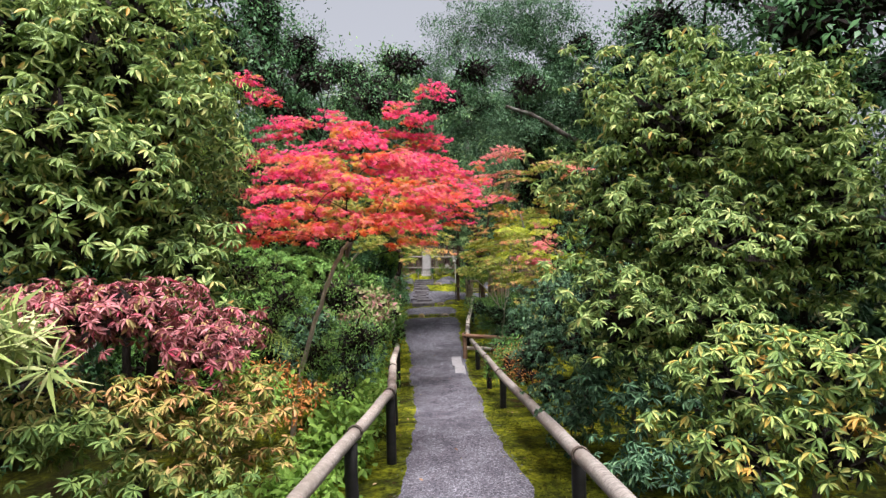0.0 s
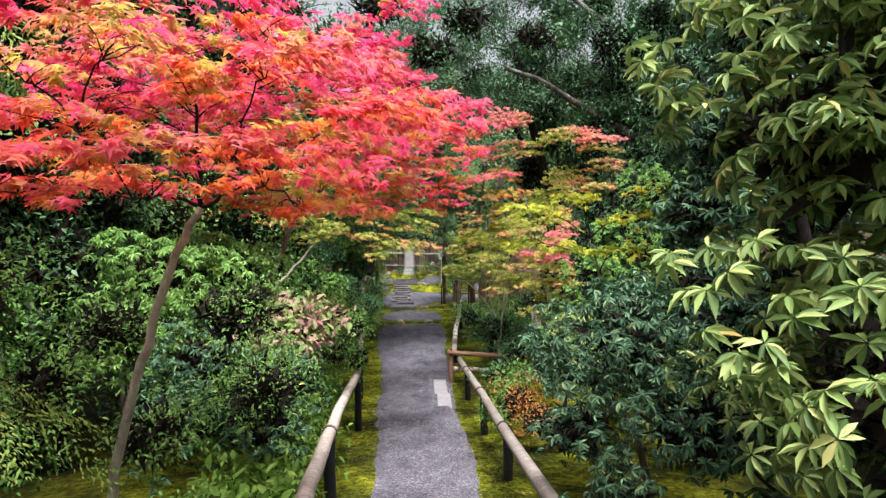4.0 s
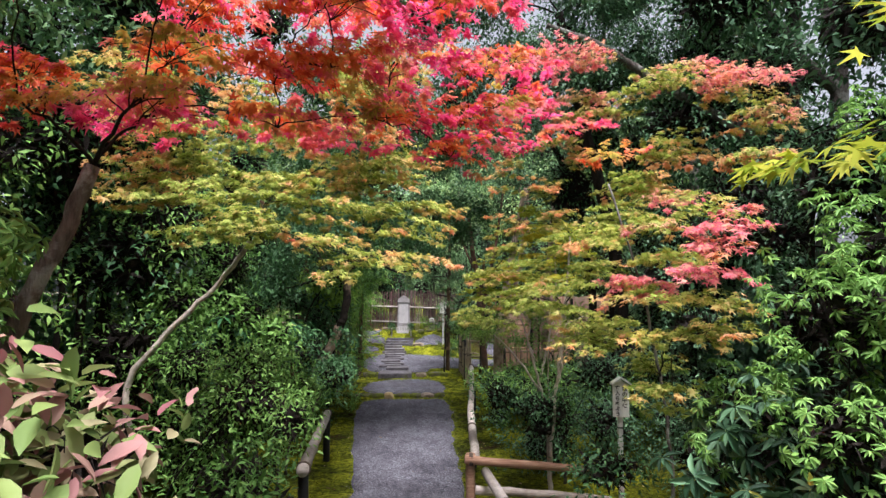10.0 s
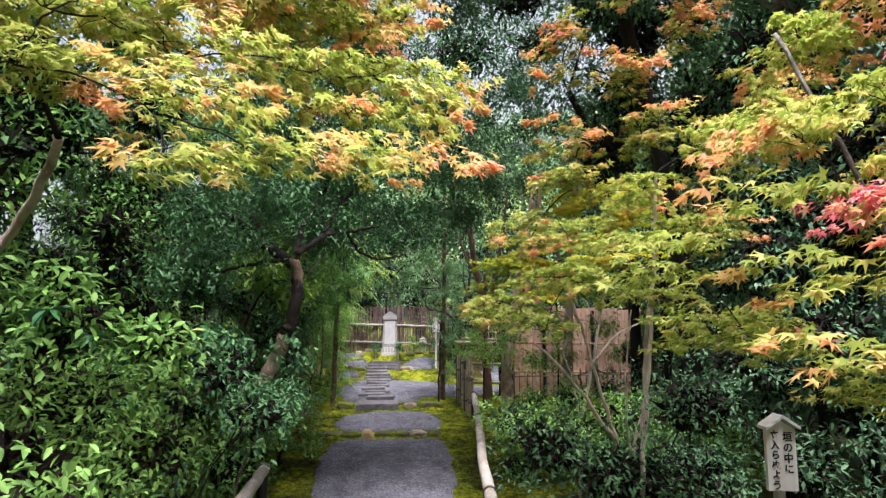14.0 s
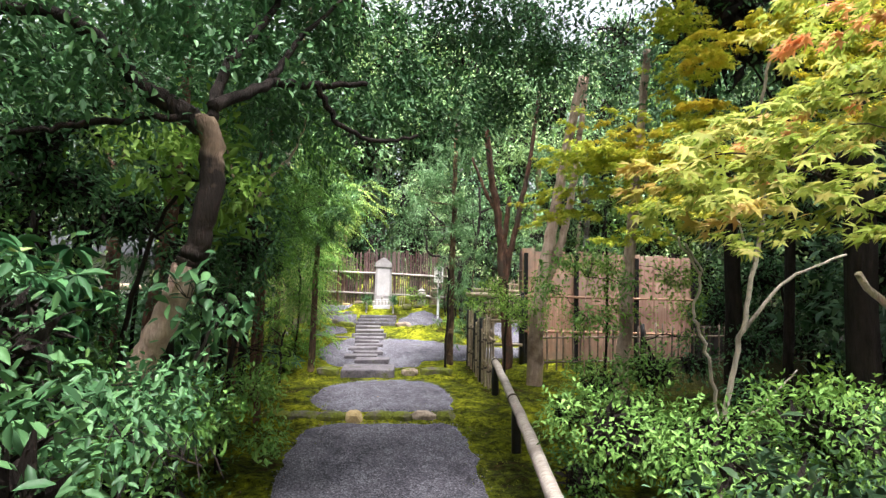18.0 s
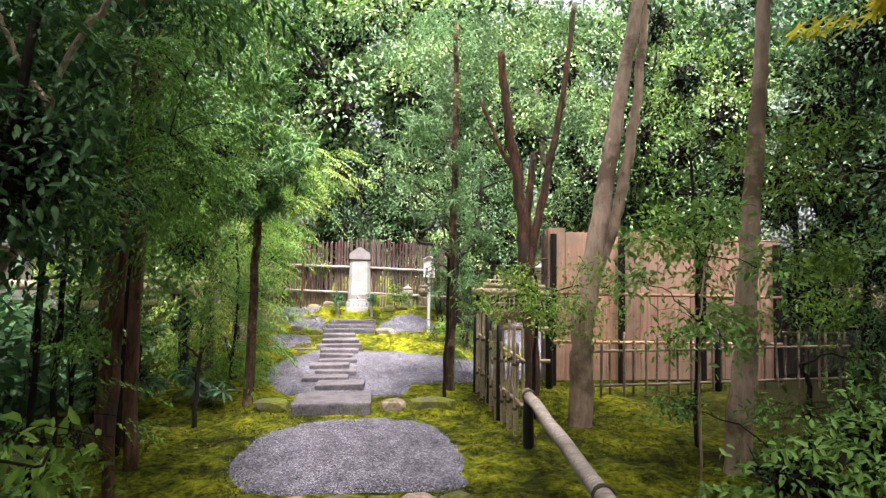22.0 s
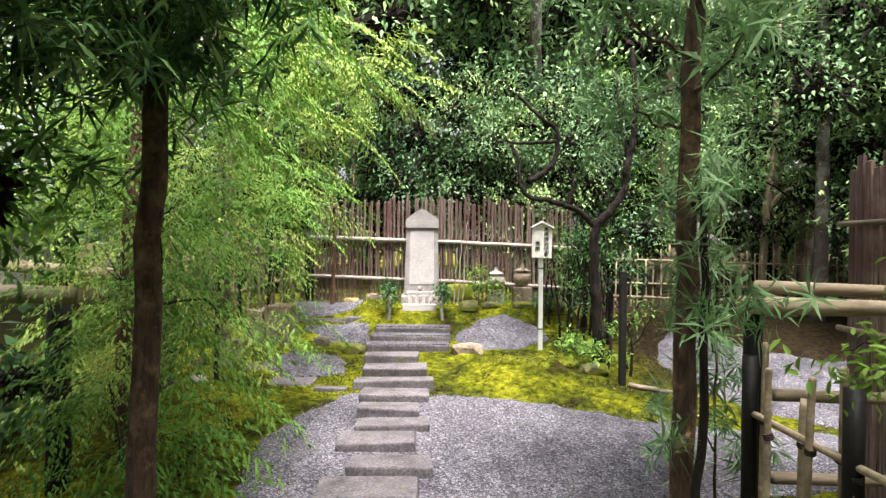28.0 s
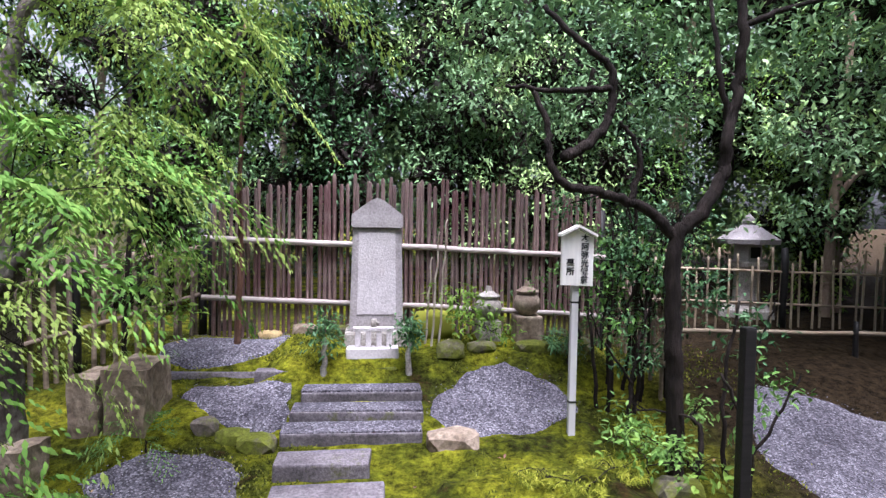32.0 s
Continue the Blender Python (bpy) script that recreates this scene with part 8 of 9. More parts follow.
plant("shrub", (1.95, 18.1, -1.02), [(1.92, 18.05, -0.4), (1.9, 18.0, 0.2), (1.95, 18.0, 0.6)], [(1.65, 17.9, 0.75, 0.26, 0.25, 0.1), (2.05, 18.1, 0.88, 0.28, 0.25, 0.1), (1.5, 18.0, 0.45, 0.2, 0.2, 0.08), (2.35, 18.0, 0.5, 0.25, 0.25, 0.1), (1.85, 17.9, 0.2, 0.24, 0.22, 0.1), (2.2, 18.2, 0.05, 0.24, 0.22, 0.1)], "broad", LM["shrub_fresh"], 60, 0.075, 707, "airy shrub with fresh green leaves before the plank wall", "shrub", BARK_TAN, 0.01, core=False)
plant("hosta", (-2.0, 21.0, -0.85), [(-2.0, 21.0, -0.75)], [(-2.05, 21.0, -0.62, 0.25, 0.25, 0.1), (-1.75, 20.7, -0.68, 0.2, 0.2, 0.08), (-2.3, 20.7, -0.65, 0.25, 0.2, 0.1)], "whorl", LM["evergreen_blue"], 40, 0.12, 294, "low bluish broad-leaved plant on the moss", "plant", BARK_DARK, 0.01)


# leaves that fill the shade beside the moss court
FILL = [
    ("fatsia", (-1.95, 14.2), [(-1.42, 13.90, 0.62, 0.20, 0.30, 0.12), (-1.34, 14.00, 0.48, 0.17, 0.30, 0.12), (-1.3, 13.70, 0.32, 0.14, 0.30, 0.09)], "whorl", "fatsia", 26, 0.11, "fatsia with large glossy fingered leaves"),
    ("shrub", (-1.6, 13.7), [(-0.98, 13.60, 0.21, 0.25, 0.35, 0.10), (-0.88, 14.00, 0.16, 0.23, 0.35, 0.12), (-0.89, 13.30, 0.13, 0.18, 0.30, 0.08), (-0.74, 13.50, 0.11, 0.22, 0.30, 0.11), (-0.55, 13.40, 0.10, 0.09, 0.20, 0.07)], "broad", "evergreen", 150, 0.046, "leafy shrub with fresh green leaves under a leaning tree"),
    ("shrub", (-2.3, 15.5), [(-2.01, 15.30, 1.06, 0.43, 0.40, 0.23), (-1.83, 15.80, 0.95, 0.34, 0.40, 0.30), (-1.60, 16.20, 0.63, 0.29, 0.35, 0.34), (-1.32, 16.80, 0.84, 0.29, 0.35, 0.38), (-2.08, 15.60, 0.30, 0.40, 0.40, 0.22), (-1.32, 16.20, 0.35, 0.29, 0.30, 0.25), (-1.99, 15.00, 1.25, 0.30, 0.40, 0.15)], "broad", "evergreen", 130, 0.058, "dark broad-leaved evergreen in the shade"),
    ("shrub", (-1.75, 17.0), [(-1.24, 17.20, 1.27, 0.31, 0.30, 0.31), (-1.15, 17.60, 0.77, 0.22, 0.30, 0.39), (-1.30, 17.00, -0.07, 0.30, 0.30, 0.25), (-1.25, 17.40, 1.88, 0.32, 0.30, 0.27)], "spray", "cypress", 52, 0.078, "feathery young cypress among dark leaves"),
    ("cypress", (-1.85, 17.9), [(-1.03, 17.60, 1.44, 0.35, 0.35, 0.20), (-0.85, 17.90, 1.29, 0.26, 0.35, 0.19), (-1.13, 17.70, 1.17, 0.27, 0.35, 0.18), (-0.95, 17.80, 1.75, 0.34, 0.35, 0.15), (-1.17, 17.40, 1.57, 0.24, 0.30, 0.16), (-1.11, 18.60, 0.78, 0.23, 0.30, 0.23), (-1.17, 18.40, 1.01, 0.33, 0.30, 0.18)], "spray", "cypress", 66, 0.078, "slim cypress with feathery green sprays"),
    ("shrub", (-1.75, 16.0), [(-0.84, 16.10, -0.00, 0.13, 0.25, 0.07), (-0.87, 16.40, -0.04, 0.09, 0.20, 0.06)], "broad", "shrub_lime", 80, 0.07, "low fresh green shrub at the edge of the moss"),
    ("shrub", (-2.5, 17.4), [(-1.49, 17.20, 1.20, 0.28, 0.35, 0.23), (-1.52, 17.20, 0.89, 0.20, 0.35, 0.15), (-1.46, 17.60, 0.88, 0.20, 0.35, 0.23), (-1.48, 17.20, 0.56, 0.18, 0.30, 0.13)], "broad", "evergreen", 60, 0.085, "dark leafy tree at the side of the court"),
    ("shrub", (-2.6, 19.8), [(-2.36, 19.80, 0.76, 0.40, 0.40, 0.35), (-2.18, 20.40, 1.18, 0.45, 0.40, 0.34), (-2.03, 20.80, 0.72, 0.36, 0.40, 0.36), (-2.54, 19.60, -0.07, 0.29, 0.40, 0.19)], "broad", "shrub_green", 70, 0.065, "leafy green shrub before the old railing"),
    ("cypress", (-1.75, 21.6), [(-1.87, 21.50, -0.10, 0.33, 0.30, 0.28), (-1.95, 21.70, 0.36, 0.39, 0.30, 0.34), (-1.71, 21.30, -0.43, 0.27, 0.30, 0.22), (-1.57, 22.60, 0.54, 0.34, 0.35, 0.34), (-1.42, 23.00, 0.92, 0.43, 0.35, 0.31), (-2.21, 22.00, 0.77, 0.41, 0.35, 0.26), (-1.57, 22.40, 0.04, 0.28, 0.30, 0.28)], "spray", "cypress", 62, 0.078, "young cypress with feathery bright sprays"),
    ("shrub", (-2.2, 19.5), [(-1.99, 19.80, 1.38, 0.33, 0.40, 0.24), (-1.86, 20.40, 1.30, 0.32, 0.40, 0.25), (-2.07, 19.70, 0.94, 0.20, 0.40, 0.17), (-1.89, 20.00, 1.64, 0.35, 0.40, 0.19), (-1.54, 20.20, 1.59, 0.24, 0.35, 0.20), (-1.89, 19.00, 0.66, 0.13, 0.30, 0.13)], "broad", "shrub_green", 75, 0.06, "slim leafy tree beside the court"),
    ("shrub", (-2.7, 20.4), [(-2.05, 19.00, 0.74, 0.23, 0.35, 0.18), (-1.99, 19.20, 1.17, 0.28, 0.40, 0.22), (-2.15, 20.00, 0.88, 0.31, 0.40, 0.23), (-2.18, 19.40, 0.35, 0.23, 0.35, 0.13), (-2.21, 20.60, 0.35, 0.31, 0.35, 0.18), (-2.04, 21.00, 0.88, 0.29, 0.40, 0.29), (-2.02, 19.00, -0.01, 0.20, 0.30, 0.12), (-2.12, 19.80, -0.07, 0.26, 0.30, 0.11)], "broad", "shrub_fresh", 75, 0.06, "loose leafy shrub in front of the old railing"),
    ("low_plant", (-2.3, 20.3), [(-2.66, 20.40, -0.32, 0.39, 0.30, 0.11), (-2.47, 20.90, -0.17, 0.33, 0.30, 0.10), (-2.42, 19.90, -0.55, 0.28, 0.30, 0.11), (-2.23, 20.20, -0.51, 0.20, 0.25, 0.08), (-2.87, 20.40, -0.00, 0.29, 0.30, 0.14), (-2.24, 21.40, -0.09, 0.23, 0.25, 0.11)], "broad", "evergreen", 70, 0.06, "low dark green ground plant on damp moss"),
    ("low_plant", (2.6, 18.0), [(2.41, 17.80, -0.33, 0.28, 0.30, 0.09), (3.13, 18.20, -0.07, 0.24, 0.30, 0.10), (2.07, 18.60, -0.44, 0.23, 0.30, 0.08), (2.18, 17.20, -0.32, 0.20, 0.30, 0.10)], "broad", "shrub_green", 70, 0.055, "low leafy plant on the moss beyond the railing"),
    ("shrub", (3.6, 17.2), [(3.36, 17.40, -0.07, 0.36, 0.40, 0.20), (3.45, 18.00, 0.23, 0.37, 0.40, 0.23), (3.63, 17.60, 0.62, 0.30, 0.40, 0.25), (2.84, 16.60, -0.36, 0.20, 0.30, 0.16), (2.82, 17.40, -0.24, 0.24, 0.30, 0.16)], "broad", "evergreen", 80, 0.06, "bluish green shrub in the far corner of the moss"),
    ("leafy_plant", (1.3, 24.15), [(1.16, 24.15, -0.40, 0.17, 0.15, 0.12), (1.00, 24.30, -0.36, 0.15, 0.15, 0.08), (1.37, 24.30, -0.24, 0.12, 0.15, 0.12), (1.02, 24.50, -0.31, 0.16, 0.15, 0.08)], "broad", "shrub_fresh", 110, 0.05, "leafy seedlings round the foot of a crooked tree"),
    ("cypress", (-2.1, 18.6), [(-1.55, 18.20, 1.21, 0.21, 0.35, 0.11), (-1.51, 18.60, 1.38, 0.23, 0.35, 0.13), (-1.43, 19.10, 1.43, 0.24, 0.35, 0.15), (-1.68, 18.40, 1.03, 0.19, 0.30, 0.11), (-1.74, 19.00, 1.21, 0.23, 0.35, 0.13)], "spray", "cypress", 66, 0.078, "dark feathery cypress hanging over the moss"),
    ("shrub", (-2.9, 19.8), [(-2.45, 19.60, 1.56, 0.39, 0.40, 0.25), (-2.18, 20.00, 1.68, 0.39, 0.40, 0.27), (-1.90, 20.40, 2.08, 0.39, 0.40, 0.26), (-2.34, 19.80, 1.13, 0.30, 0.40, 0.19)], "broad", "evergreen", 80, 0.065, "dark leafy tree behind the moss court"),
    ("shrub", (-3.3, 22.0), [(-3.65, 22.20, 1.18, 0.53, 0.50, 0.48), (-3.35, 23.00, 0.82, 0.55, 0.50, 0.43), (-3.59, 21.60, 0.38, 0.38, 0.40, 0.28), (-2.99, 23.40, 1.37, 0.52, 0.50, 0.52), (-3.65, 22.40, 0.39, 0.39, 0.40, 0.22)], "broad", "shrub_lime", 55, 0.075, "light green tree before the bright lawn"),
    ("shrub", (2.6, 19.3), [(2.20, 19.20, 0.72, 0.31, 0.35, 0.18), (2.52, 18.90, 0.75, 0.33, 0.35, 0.17), (2.53, 18.70, 0.19, 0.44, 0.40, 0.16), (2.04, 18.70, -0.01, 0.28, 0.35, 0.16), (3.02, 18.50, 1.15, 0.42, 0.40, 0.15), (2.72, 18.70, 1.47, 0.44, 0.40, 0.16), (3.15, 18.40, 0.61, 0.29, 0.40, 0.22), (3.08, 18.30, 1.51, 0.36, 0.40, 0.18), (2.41, 18.80, 0.44, 0.24, 0.30, 0.12)], "broad", "shrub_lime", 45, 0.06, "thin tree with sprays of fresh green leaves"),
    ("shrub", (2.3, 17.2), [(1.64, 16.80, -0.35, 0.3, 0.35, 0.24), (2.2, 17.0, -0.25, 0.3, 0.35, 0.26), (1.4, 16.9, -0.6, 0.22, 0.30, 0.18), (1.9, 16.6, -0.55, 0.3, 0.3, 0.22), (1.8, 16.4, -0.8, 0.3, 0.3, 0.16), (2.3, 16.6, -0.7, 0.3, 0.3, 0.2)], "broad", "shrub_fresh", 115, 0.055, "leafy green shrub on the moss beyond the railing"),
    ("shrub", (1.45, 20.2), [(1.27, 20.00, 0.39, 0.29, 0.30, 0.16), (1.03, 20.40, 0.17, 0.29, 0.30, 0.14), (1.45, 19.90, 0.18, 0.28, 0.30, 0.12), (1.79, 19.80, 0.13, 0.27, 0.30, 0.12), (2.12, 20.00, 0.37, 0.22, 0.30, 0.13), (1.33, 20.60, 0.46, 0.19, 0.25, 0.15), (1.6, 19.5, 0.3, 0.25, 0.25, 0.12), (1.75, 19.6, 0.55, 0.22, 0.25, 0.1), (1.5, 19.7, 0.0, 0.22, 0.25, 0.12)], "broad", "shrub_lime", 62, 0.055, "thin shrub with fresh green leaves by the cane fence"),
    ("podocarp", (0.66, 20.95), [(0.51, 20.60, 0.54, 0.08, 0.20, 0.06), (0.49, 20.60, 0.73, 0.08, 0.20, 0.06), (0.53, 20.60, 0.33, 0.07, 0.20, 0.06)], "narrow", "podocarp_light", 45, 0.11, "podocarp sapling with long grey-green leaves by the court"),
    ("cypress", (-2.4, 22.6), [(-1.82, 22.40, 1.01, 0.38, 0.35, 0.21), (-1.93, 22.20, 0.61, 0.36, 0.35, 0.19), (-1.77, 22.80, 0.58, 0.30, 0.35, 0.20), (-1.86, 21.90, 0.27, 0.29, 0.30, 0.15), (-1.76, 22.30, 0.11, 0.26, 0.30, 0.14), (-1.79, 21.70, 0.00, 0.23, 0.30, 0.11), (-1.88, 22.80, 1.40, 0.37, 0.40, 0.17), (-1.68, 23.00, 0.93, 0.21, 0.35, 0.18), (-1.66, 23.40, 0.32, 0.16, 0.30, 0.16), (-1.77, 22.00, -0.09, 0.18, 0.25, 0.10)], "spray", "frond_gold", 66, 0.078, "cypress with drooping bright green sprays"),
    ("cypress", (-2.2, 23.8), [(-1.34, 23.60, 2.01, 0.49, 0.40, 0.21), (-0.97, 23.90, 1.99, 0.35, 0.35, 0.22), (-1.56, 23.40, 1.55, 0.39, 0.40, 0.20), (-1.21, 23.80, 1.62, 0.30, 0.35, 0.17), (-1.56, 23.70, 1.25, 0.34, 0.35, 0.17)], "spray", "frond_gold", 59, 0.085, "cypress with golden sprays hanging over the court"),
    ("shrub", (-2.2, 25.4), [(-1.75, 25.20, 1.22, 0.39, 0.30, 0.23), (-1.79, 25.10, 0.77, 0.27, 0.30, 0.23), (-1.70, 25.40, 1.63, 0.45, 0.35, 0.20), (-1.49, 25.60, 2.04, 0.47, 0.40, 0.26), (-1.91, 24.80, 0.36, 0.18, 0.20, 0.14), (-1.85, 25.00, 0.98, 0.33, 0.30, 0.19)], "broad", "shrub_green", 85, 0.06, "leafy shrub by the side fence"),
    ("shrub", (1.3, 25.0), [(1.20, 25.00, 0.55, 0.22, 0.20, 0.22), (1.40, 24.90, 0.22, 0.22, 0.20, 0.22), (1.17, 25.10, 0.18, 0.15, 0.20, 0.23), (1.64, 24.70, 0.40, 0.20, 0.20, 0.20), (1.25, 24.80, -0.06, 0.21, 0.15, 0.14), (0.96, 25.40, 0.98, 0.20, 0.20, 0.16)], "broad", "evergreen", 85, 0.045, "dark thicket of fine shrubs beside a notice board"),
]
for k, (nm, (x, y), cl_, kind, leaf, dens, size, lab) in enumerate(FILL):
    g = ground_z(x, y)
    zs = sorted(c[2] for c in cl_)
    plant(nm, (x, y, g - 0.05), [(x, y, g + 0.4 * (zs[0] - g)), (x + 0.04, y + 0.03, 0.5 * (zs[0] + zs[-1])), (x, y + 0.06, zs[-1])], cl_, kind, LM[leaf], dens, size, 800 + k, lab, "tree" if nm in ("cypress", "podocarp") else "shrub", BARK_DARK, 0.022, core=not lab.startswith(("thin", "loose", "light")))


# evergreens that close both sides of the walk
def screen_tree(x, y, h, w, leaf, seed, low=0.2, dens=38, size=0.072, kind="leafy"):
    rnd = random.Random(seed)
    g = ground_z(x, y)
    cl = []
    for k in range(9):
        z = g + low + (h - low) * (k + 0.5) / 9
        a = k * 2.4 + seed
        cl.append((x + 0.45 * w * math.cos(a), y + 0.45 * w * math.sin(a), z, w * rnd.uniform(0.5, 0.7), w * rnd.uniform(0.5, 0.7), h * 0.1 + 0.12))
    return plant("tree", (x, y, g - 0.05), [(x + 0.05, y, g + h * 0.35), (x, y + 0.1, g + h * 0.7), (x + 0.1, y, g + h * 0.95)], cl, kind, LM[leaf], dens, size, seed, "dense evergreen tree closing the side of the walk", "tree", BARK_DARK, 0.05, "evergreens along the walk")


for k, (x, y, h, w, leaf, low) in enumerate([
        (-3.1, 10.4, 3.6, 0.9, "shrub_fresh", 0.1), (-2.9, 12.9, 3.8, 0.95, "shrub_fresh", 0.1), (-2.35, 14.0, 2.6, 0.65, "shrub_green", 0.1), (-3.0, 15.2, 4.2, 1.0, "shrub_green", 0.2), (-2.75, 16.4, 3.0, 0.7, "woods", 0.5), (-3.9, 8.2, 4.0, 1.0, "shrub_fresh", 0.1), (-4.0, 5.6, 4.4, 1.1, "evergreen", 0.1), (-3.4, 2.6, 3.6, 0.9, "evergreen", 0.1),
        (-3.6, 25.6, 4.0, 0.9, "woods", 0.3), (-2.8, 28.0, 3.4, 0.9, "woods", 0.6), (-1.0, 27.6, 3.2, 0.85, "evergreen", 0.9), (0.4, 27.8, 3.4, 0.9, "woods", 1.0), (1.8, 27.6, 3.0, 0.8, "woods", 0.5), (3.0, 28.6, 3.6, 0.9, "shrub_fresh", 0.3), (5.0, 28.2, 3.4, 0.9, "shrub_lime", 0.2), (6.4, 27.2, 3.6, 0.9, "woods", 0.2),
        (3.9, 12.2, 3.6, 0.9, "evergreen_blue", 0.1), (3.6, 14.3, 3.2, 0.8, "evergreen_blue", 0.1), (4.4, 16.4, 3.4, 0.9, "woods", 0.6), (4.6, 9.8, 4.2, 1.0, "evergreen_blue", 0.1), (4.4, 7.0, 4.4, 1.0, "evergreen", 0.2), (4.0, 3.4, 4.0, 1.0, "evergreen", 0.2), (5.6, 19.6, 3.4, 0.9, "evergreen", 0.3)]):
    screen_tree(x, y, h, w, leaf, 600 + k, low)
for k, (x, y, h, w, leaf, low) in enumerate([(-3.5, 8.6, 6.6, 1.2, "evergreen", 1.8), (-3.3, 12.6, 7.0, 1.2, "evergreen", 2.2), (-4.4, 6.6, 6.6, 1.2, "woods", 1.5), (4.3, 14.6, 7.6, 1.3, "evergreen_blue", 2.4), (3.4, 16.9, 8.6, 1.4, "evergreen", 3.6), (-3.9, 14.6, 8.6, 1.3, "evergreen", 3.0), (4.9, 10.6, 7.2, 1.3, "evergreen", 1.8), (6.2, 21.6, 5.0, 1.3, "woods", 0.2), (5.7, 24.4, 5.2, 1.2, "shrub_lime", 1.2), (7.6, 22.6, 5.6, 1.5, "woods", 0.2), (4.9, 22.9, 4.4, 0.9, "woods", 1.0), (5.4, 25.8, 6.0, 1.4, "woods", 0.8), (7.2, 26.2, 7.0, 1.6, "shrub_green", 0.5), (8.8, 24.0, 7.0, 1.8, "woods", 0.3), (6.6, 23.4, 5.0, 1.1, "woods", 0.6), (7.2, 19.0, 5.0, 1.4, "evergreen", 0.2)]):
    screen_tree(x, y, h, w, leaf, 640 + k, low, 32, 0.086)
plant("tree", (3.3, 15.9, -1.05), [(3.2, 15.8, 1.2), (2.8, 15.5, 2.8), (2.4, 15.2, 4.0), (2.1, 15.0, 5.2)],
      [(0.95, 14.9, 5.2, 0.65, 0.8, 0.5), (1.5, 14.6, 4.4, 0.7, 0.8, 0.45), (2.4, 14.8, 4.2, 0.8, 0.8, 0.45), (3.3, 15.0, 4.7, 0.8, 0.8, 0.5), (1.6, 15.2, 5.9, 0.8, 0.9, 0.6), (2.6, 15.0, 5.4, 0.9, 0.9, 0.6), (3.4, 15.2, 5.8, 0.7, 0.8, 0.5), (2.0, 15.1, 6.7, 0.7, 0.8, 0.5), (2.8, 15.2, 6.6, 0.7, 0.7, 0.5), (-0.1, 15.6, 5.8, 0.8, 0.8, 0.65), (0.6, 15.3, 6.5, 1.0, 0.9, 0.8), (1.3, 15.2, 7.1, 1.1, 0.9, 0.8), (2.3, 15.2, 7.4, 1.1, 0.9, 0.8), (3.3, 15.2, 7.2, 0.8, 0.8, 0.6), (0.2, 15.4, 5.2, 0.6, 0.7, 0.45), (0.7, 15.6, 4.4, 0.5, 0.7, 0.4)],
      "leafy", LM["evergreen_blue"], 95, 0.07, 680, "tall round-headed evergreen leaning over the walk", "tree", BARK_DARK, 0.12, core=False)
bare_stem("tree", [[(5.6, 14.9, -1.0), (5.75, 14.7, 1.5), (5.95, 14.5, 3.95), (5.75, 14.5, 5.7), (5.6, 14.5, 8.0)], [(5.95, 14.5, 3.9), (5.47, 14.5, 4.3), (5.0, 14.5, 4.96), (4.1, 14.5, 5.5), (3.2, 14.6, 6.2)], [(5.75, 14.6, 2.2), (5.0, 14.5, 3.1), (4.34, 14.5, 3.43), (3.16, 14.5, 4.1), (2.52, 14.5, 4.5), (1.8, 14.5, 4.76)], [(5.75, 14.5, 5.6), (6.4, 14.5, 6.2), (7.2, 14.6, 6.8)]],
          0.16, BARK_GREY, "tall dark tree with long crossing boughs", seed=684, crowns=[("leafy", [(4.2, 14.6, 5.9, 0.7, 0.7, 0.35), (5.2, 14.4, 6.6, 0.9, 0.9, 0.5), (6.6, 14.4, 6.6, 0.9, 0.9, 0.5), (3.9, 14.4, 3.9, 0.6, 0.6, 0.25), (6.5, 14.4, 4.9, 0.8, 0.8, 0.4), (5.4, 14.2, 8.0, 1.1, 1.0, 0.6), (7.6, 14.4, 5.6, 0.8, 0.8, 0.5)], LM["evergreen"], 45, 0.085)])
# trees whose crowns meet high over the walk
for k, (x, y, leaf, spots) in enumerate([(-3.2, 12.9, "evergreen", [(-2.4, 11.6), (-1.2, 12.0), (-2.2, 12.9), (-0.6, 13.2), (-1.6, 14.0), (0.3, 12.4)]), (-2.9, 17.3, "woods", [(-2.3, 15.6), (-1.2, 15.2), (-2.0, 17.0), (-0.7, 16.6), (-1.9, 18.2), (0.2, 15.4), (-0.3, 18.2)]), (3.3, 17.6, "evergreen", [(1.0, 13.8), (2.2, 13.2), (1.5, 16.6), (2.6, 16.4), (0.9, 18.0), (2.2, 18.4)])]):
    rnd = random.Random(690 + k)
    top = [(a, b, rnd.uniform(4.3, 5.6), rnd.uniform(0.75, 0.95), rnd.uniform(0.75, 0.95), rnd.uniform(0.4, 0.55)) for a, b in spots]
    plant("tree", (x, y, ground_z(x, y) - 0.05), [(x, y, 1.0), (x * 0.93, y + 0.1, 2.8), (x * 0.75, y + 0.1, 4.2)], top, "leafy", LM[leaf], (22, 13, 20)[k], 0.09, 690 + k, "tall evergreen with its crown spread over the walk", "tree", BARK_DARK, 0.09, "trees arching over the walk")
plant("shrub", (2.4, 9.9, -0.95), [(2.35, 9.85, -0.3), (2.3, 9.8, 0.3)], [(2.05, 9.4, 0.4, 0.34, 0.36, 0.3), (2.25, 9.6, 0.9, 0.45, 0.45, 0.36), (2.7, 9.7, 1.3, 0.5, 0.5, 0.4), (2.0, 10.2, 0.3, 0.4, 0.4, 0.3), (2.6, 9.3, 0.6, 0.5, 0.4, 0.4), (3.1, 10.0, 1.9, 0.5, 0.5, 0.4)], "whorl", LM["shrub_fresh"], 140, 0.046, 695, "tall loose rhododendron with mid-green whorls", "shrub", BARK_GREY, 0.025)
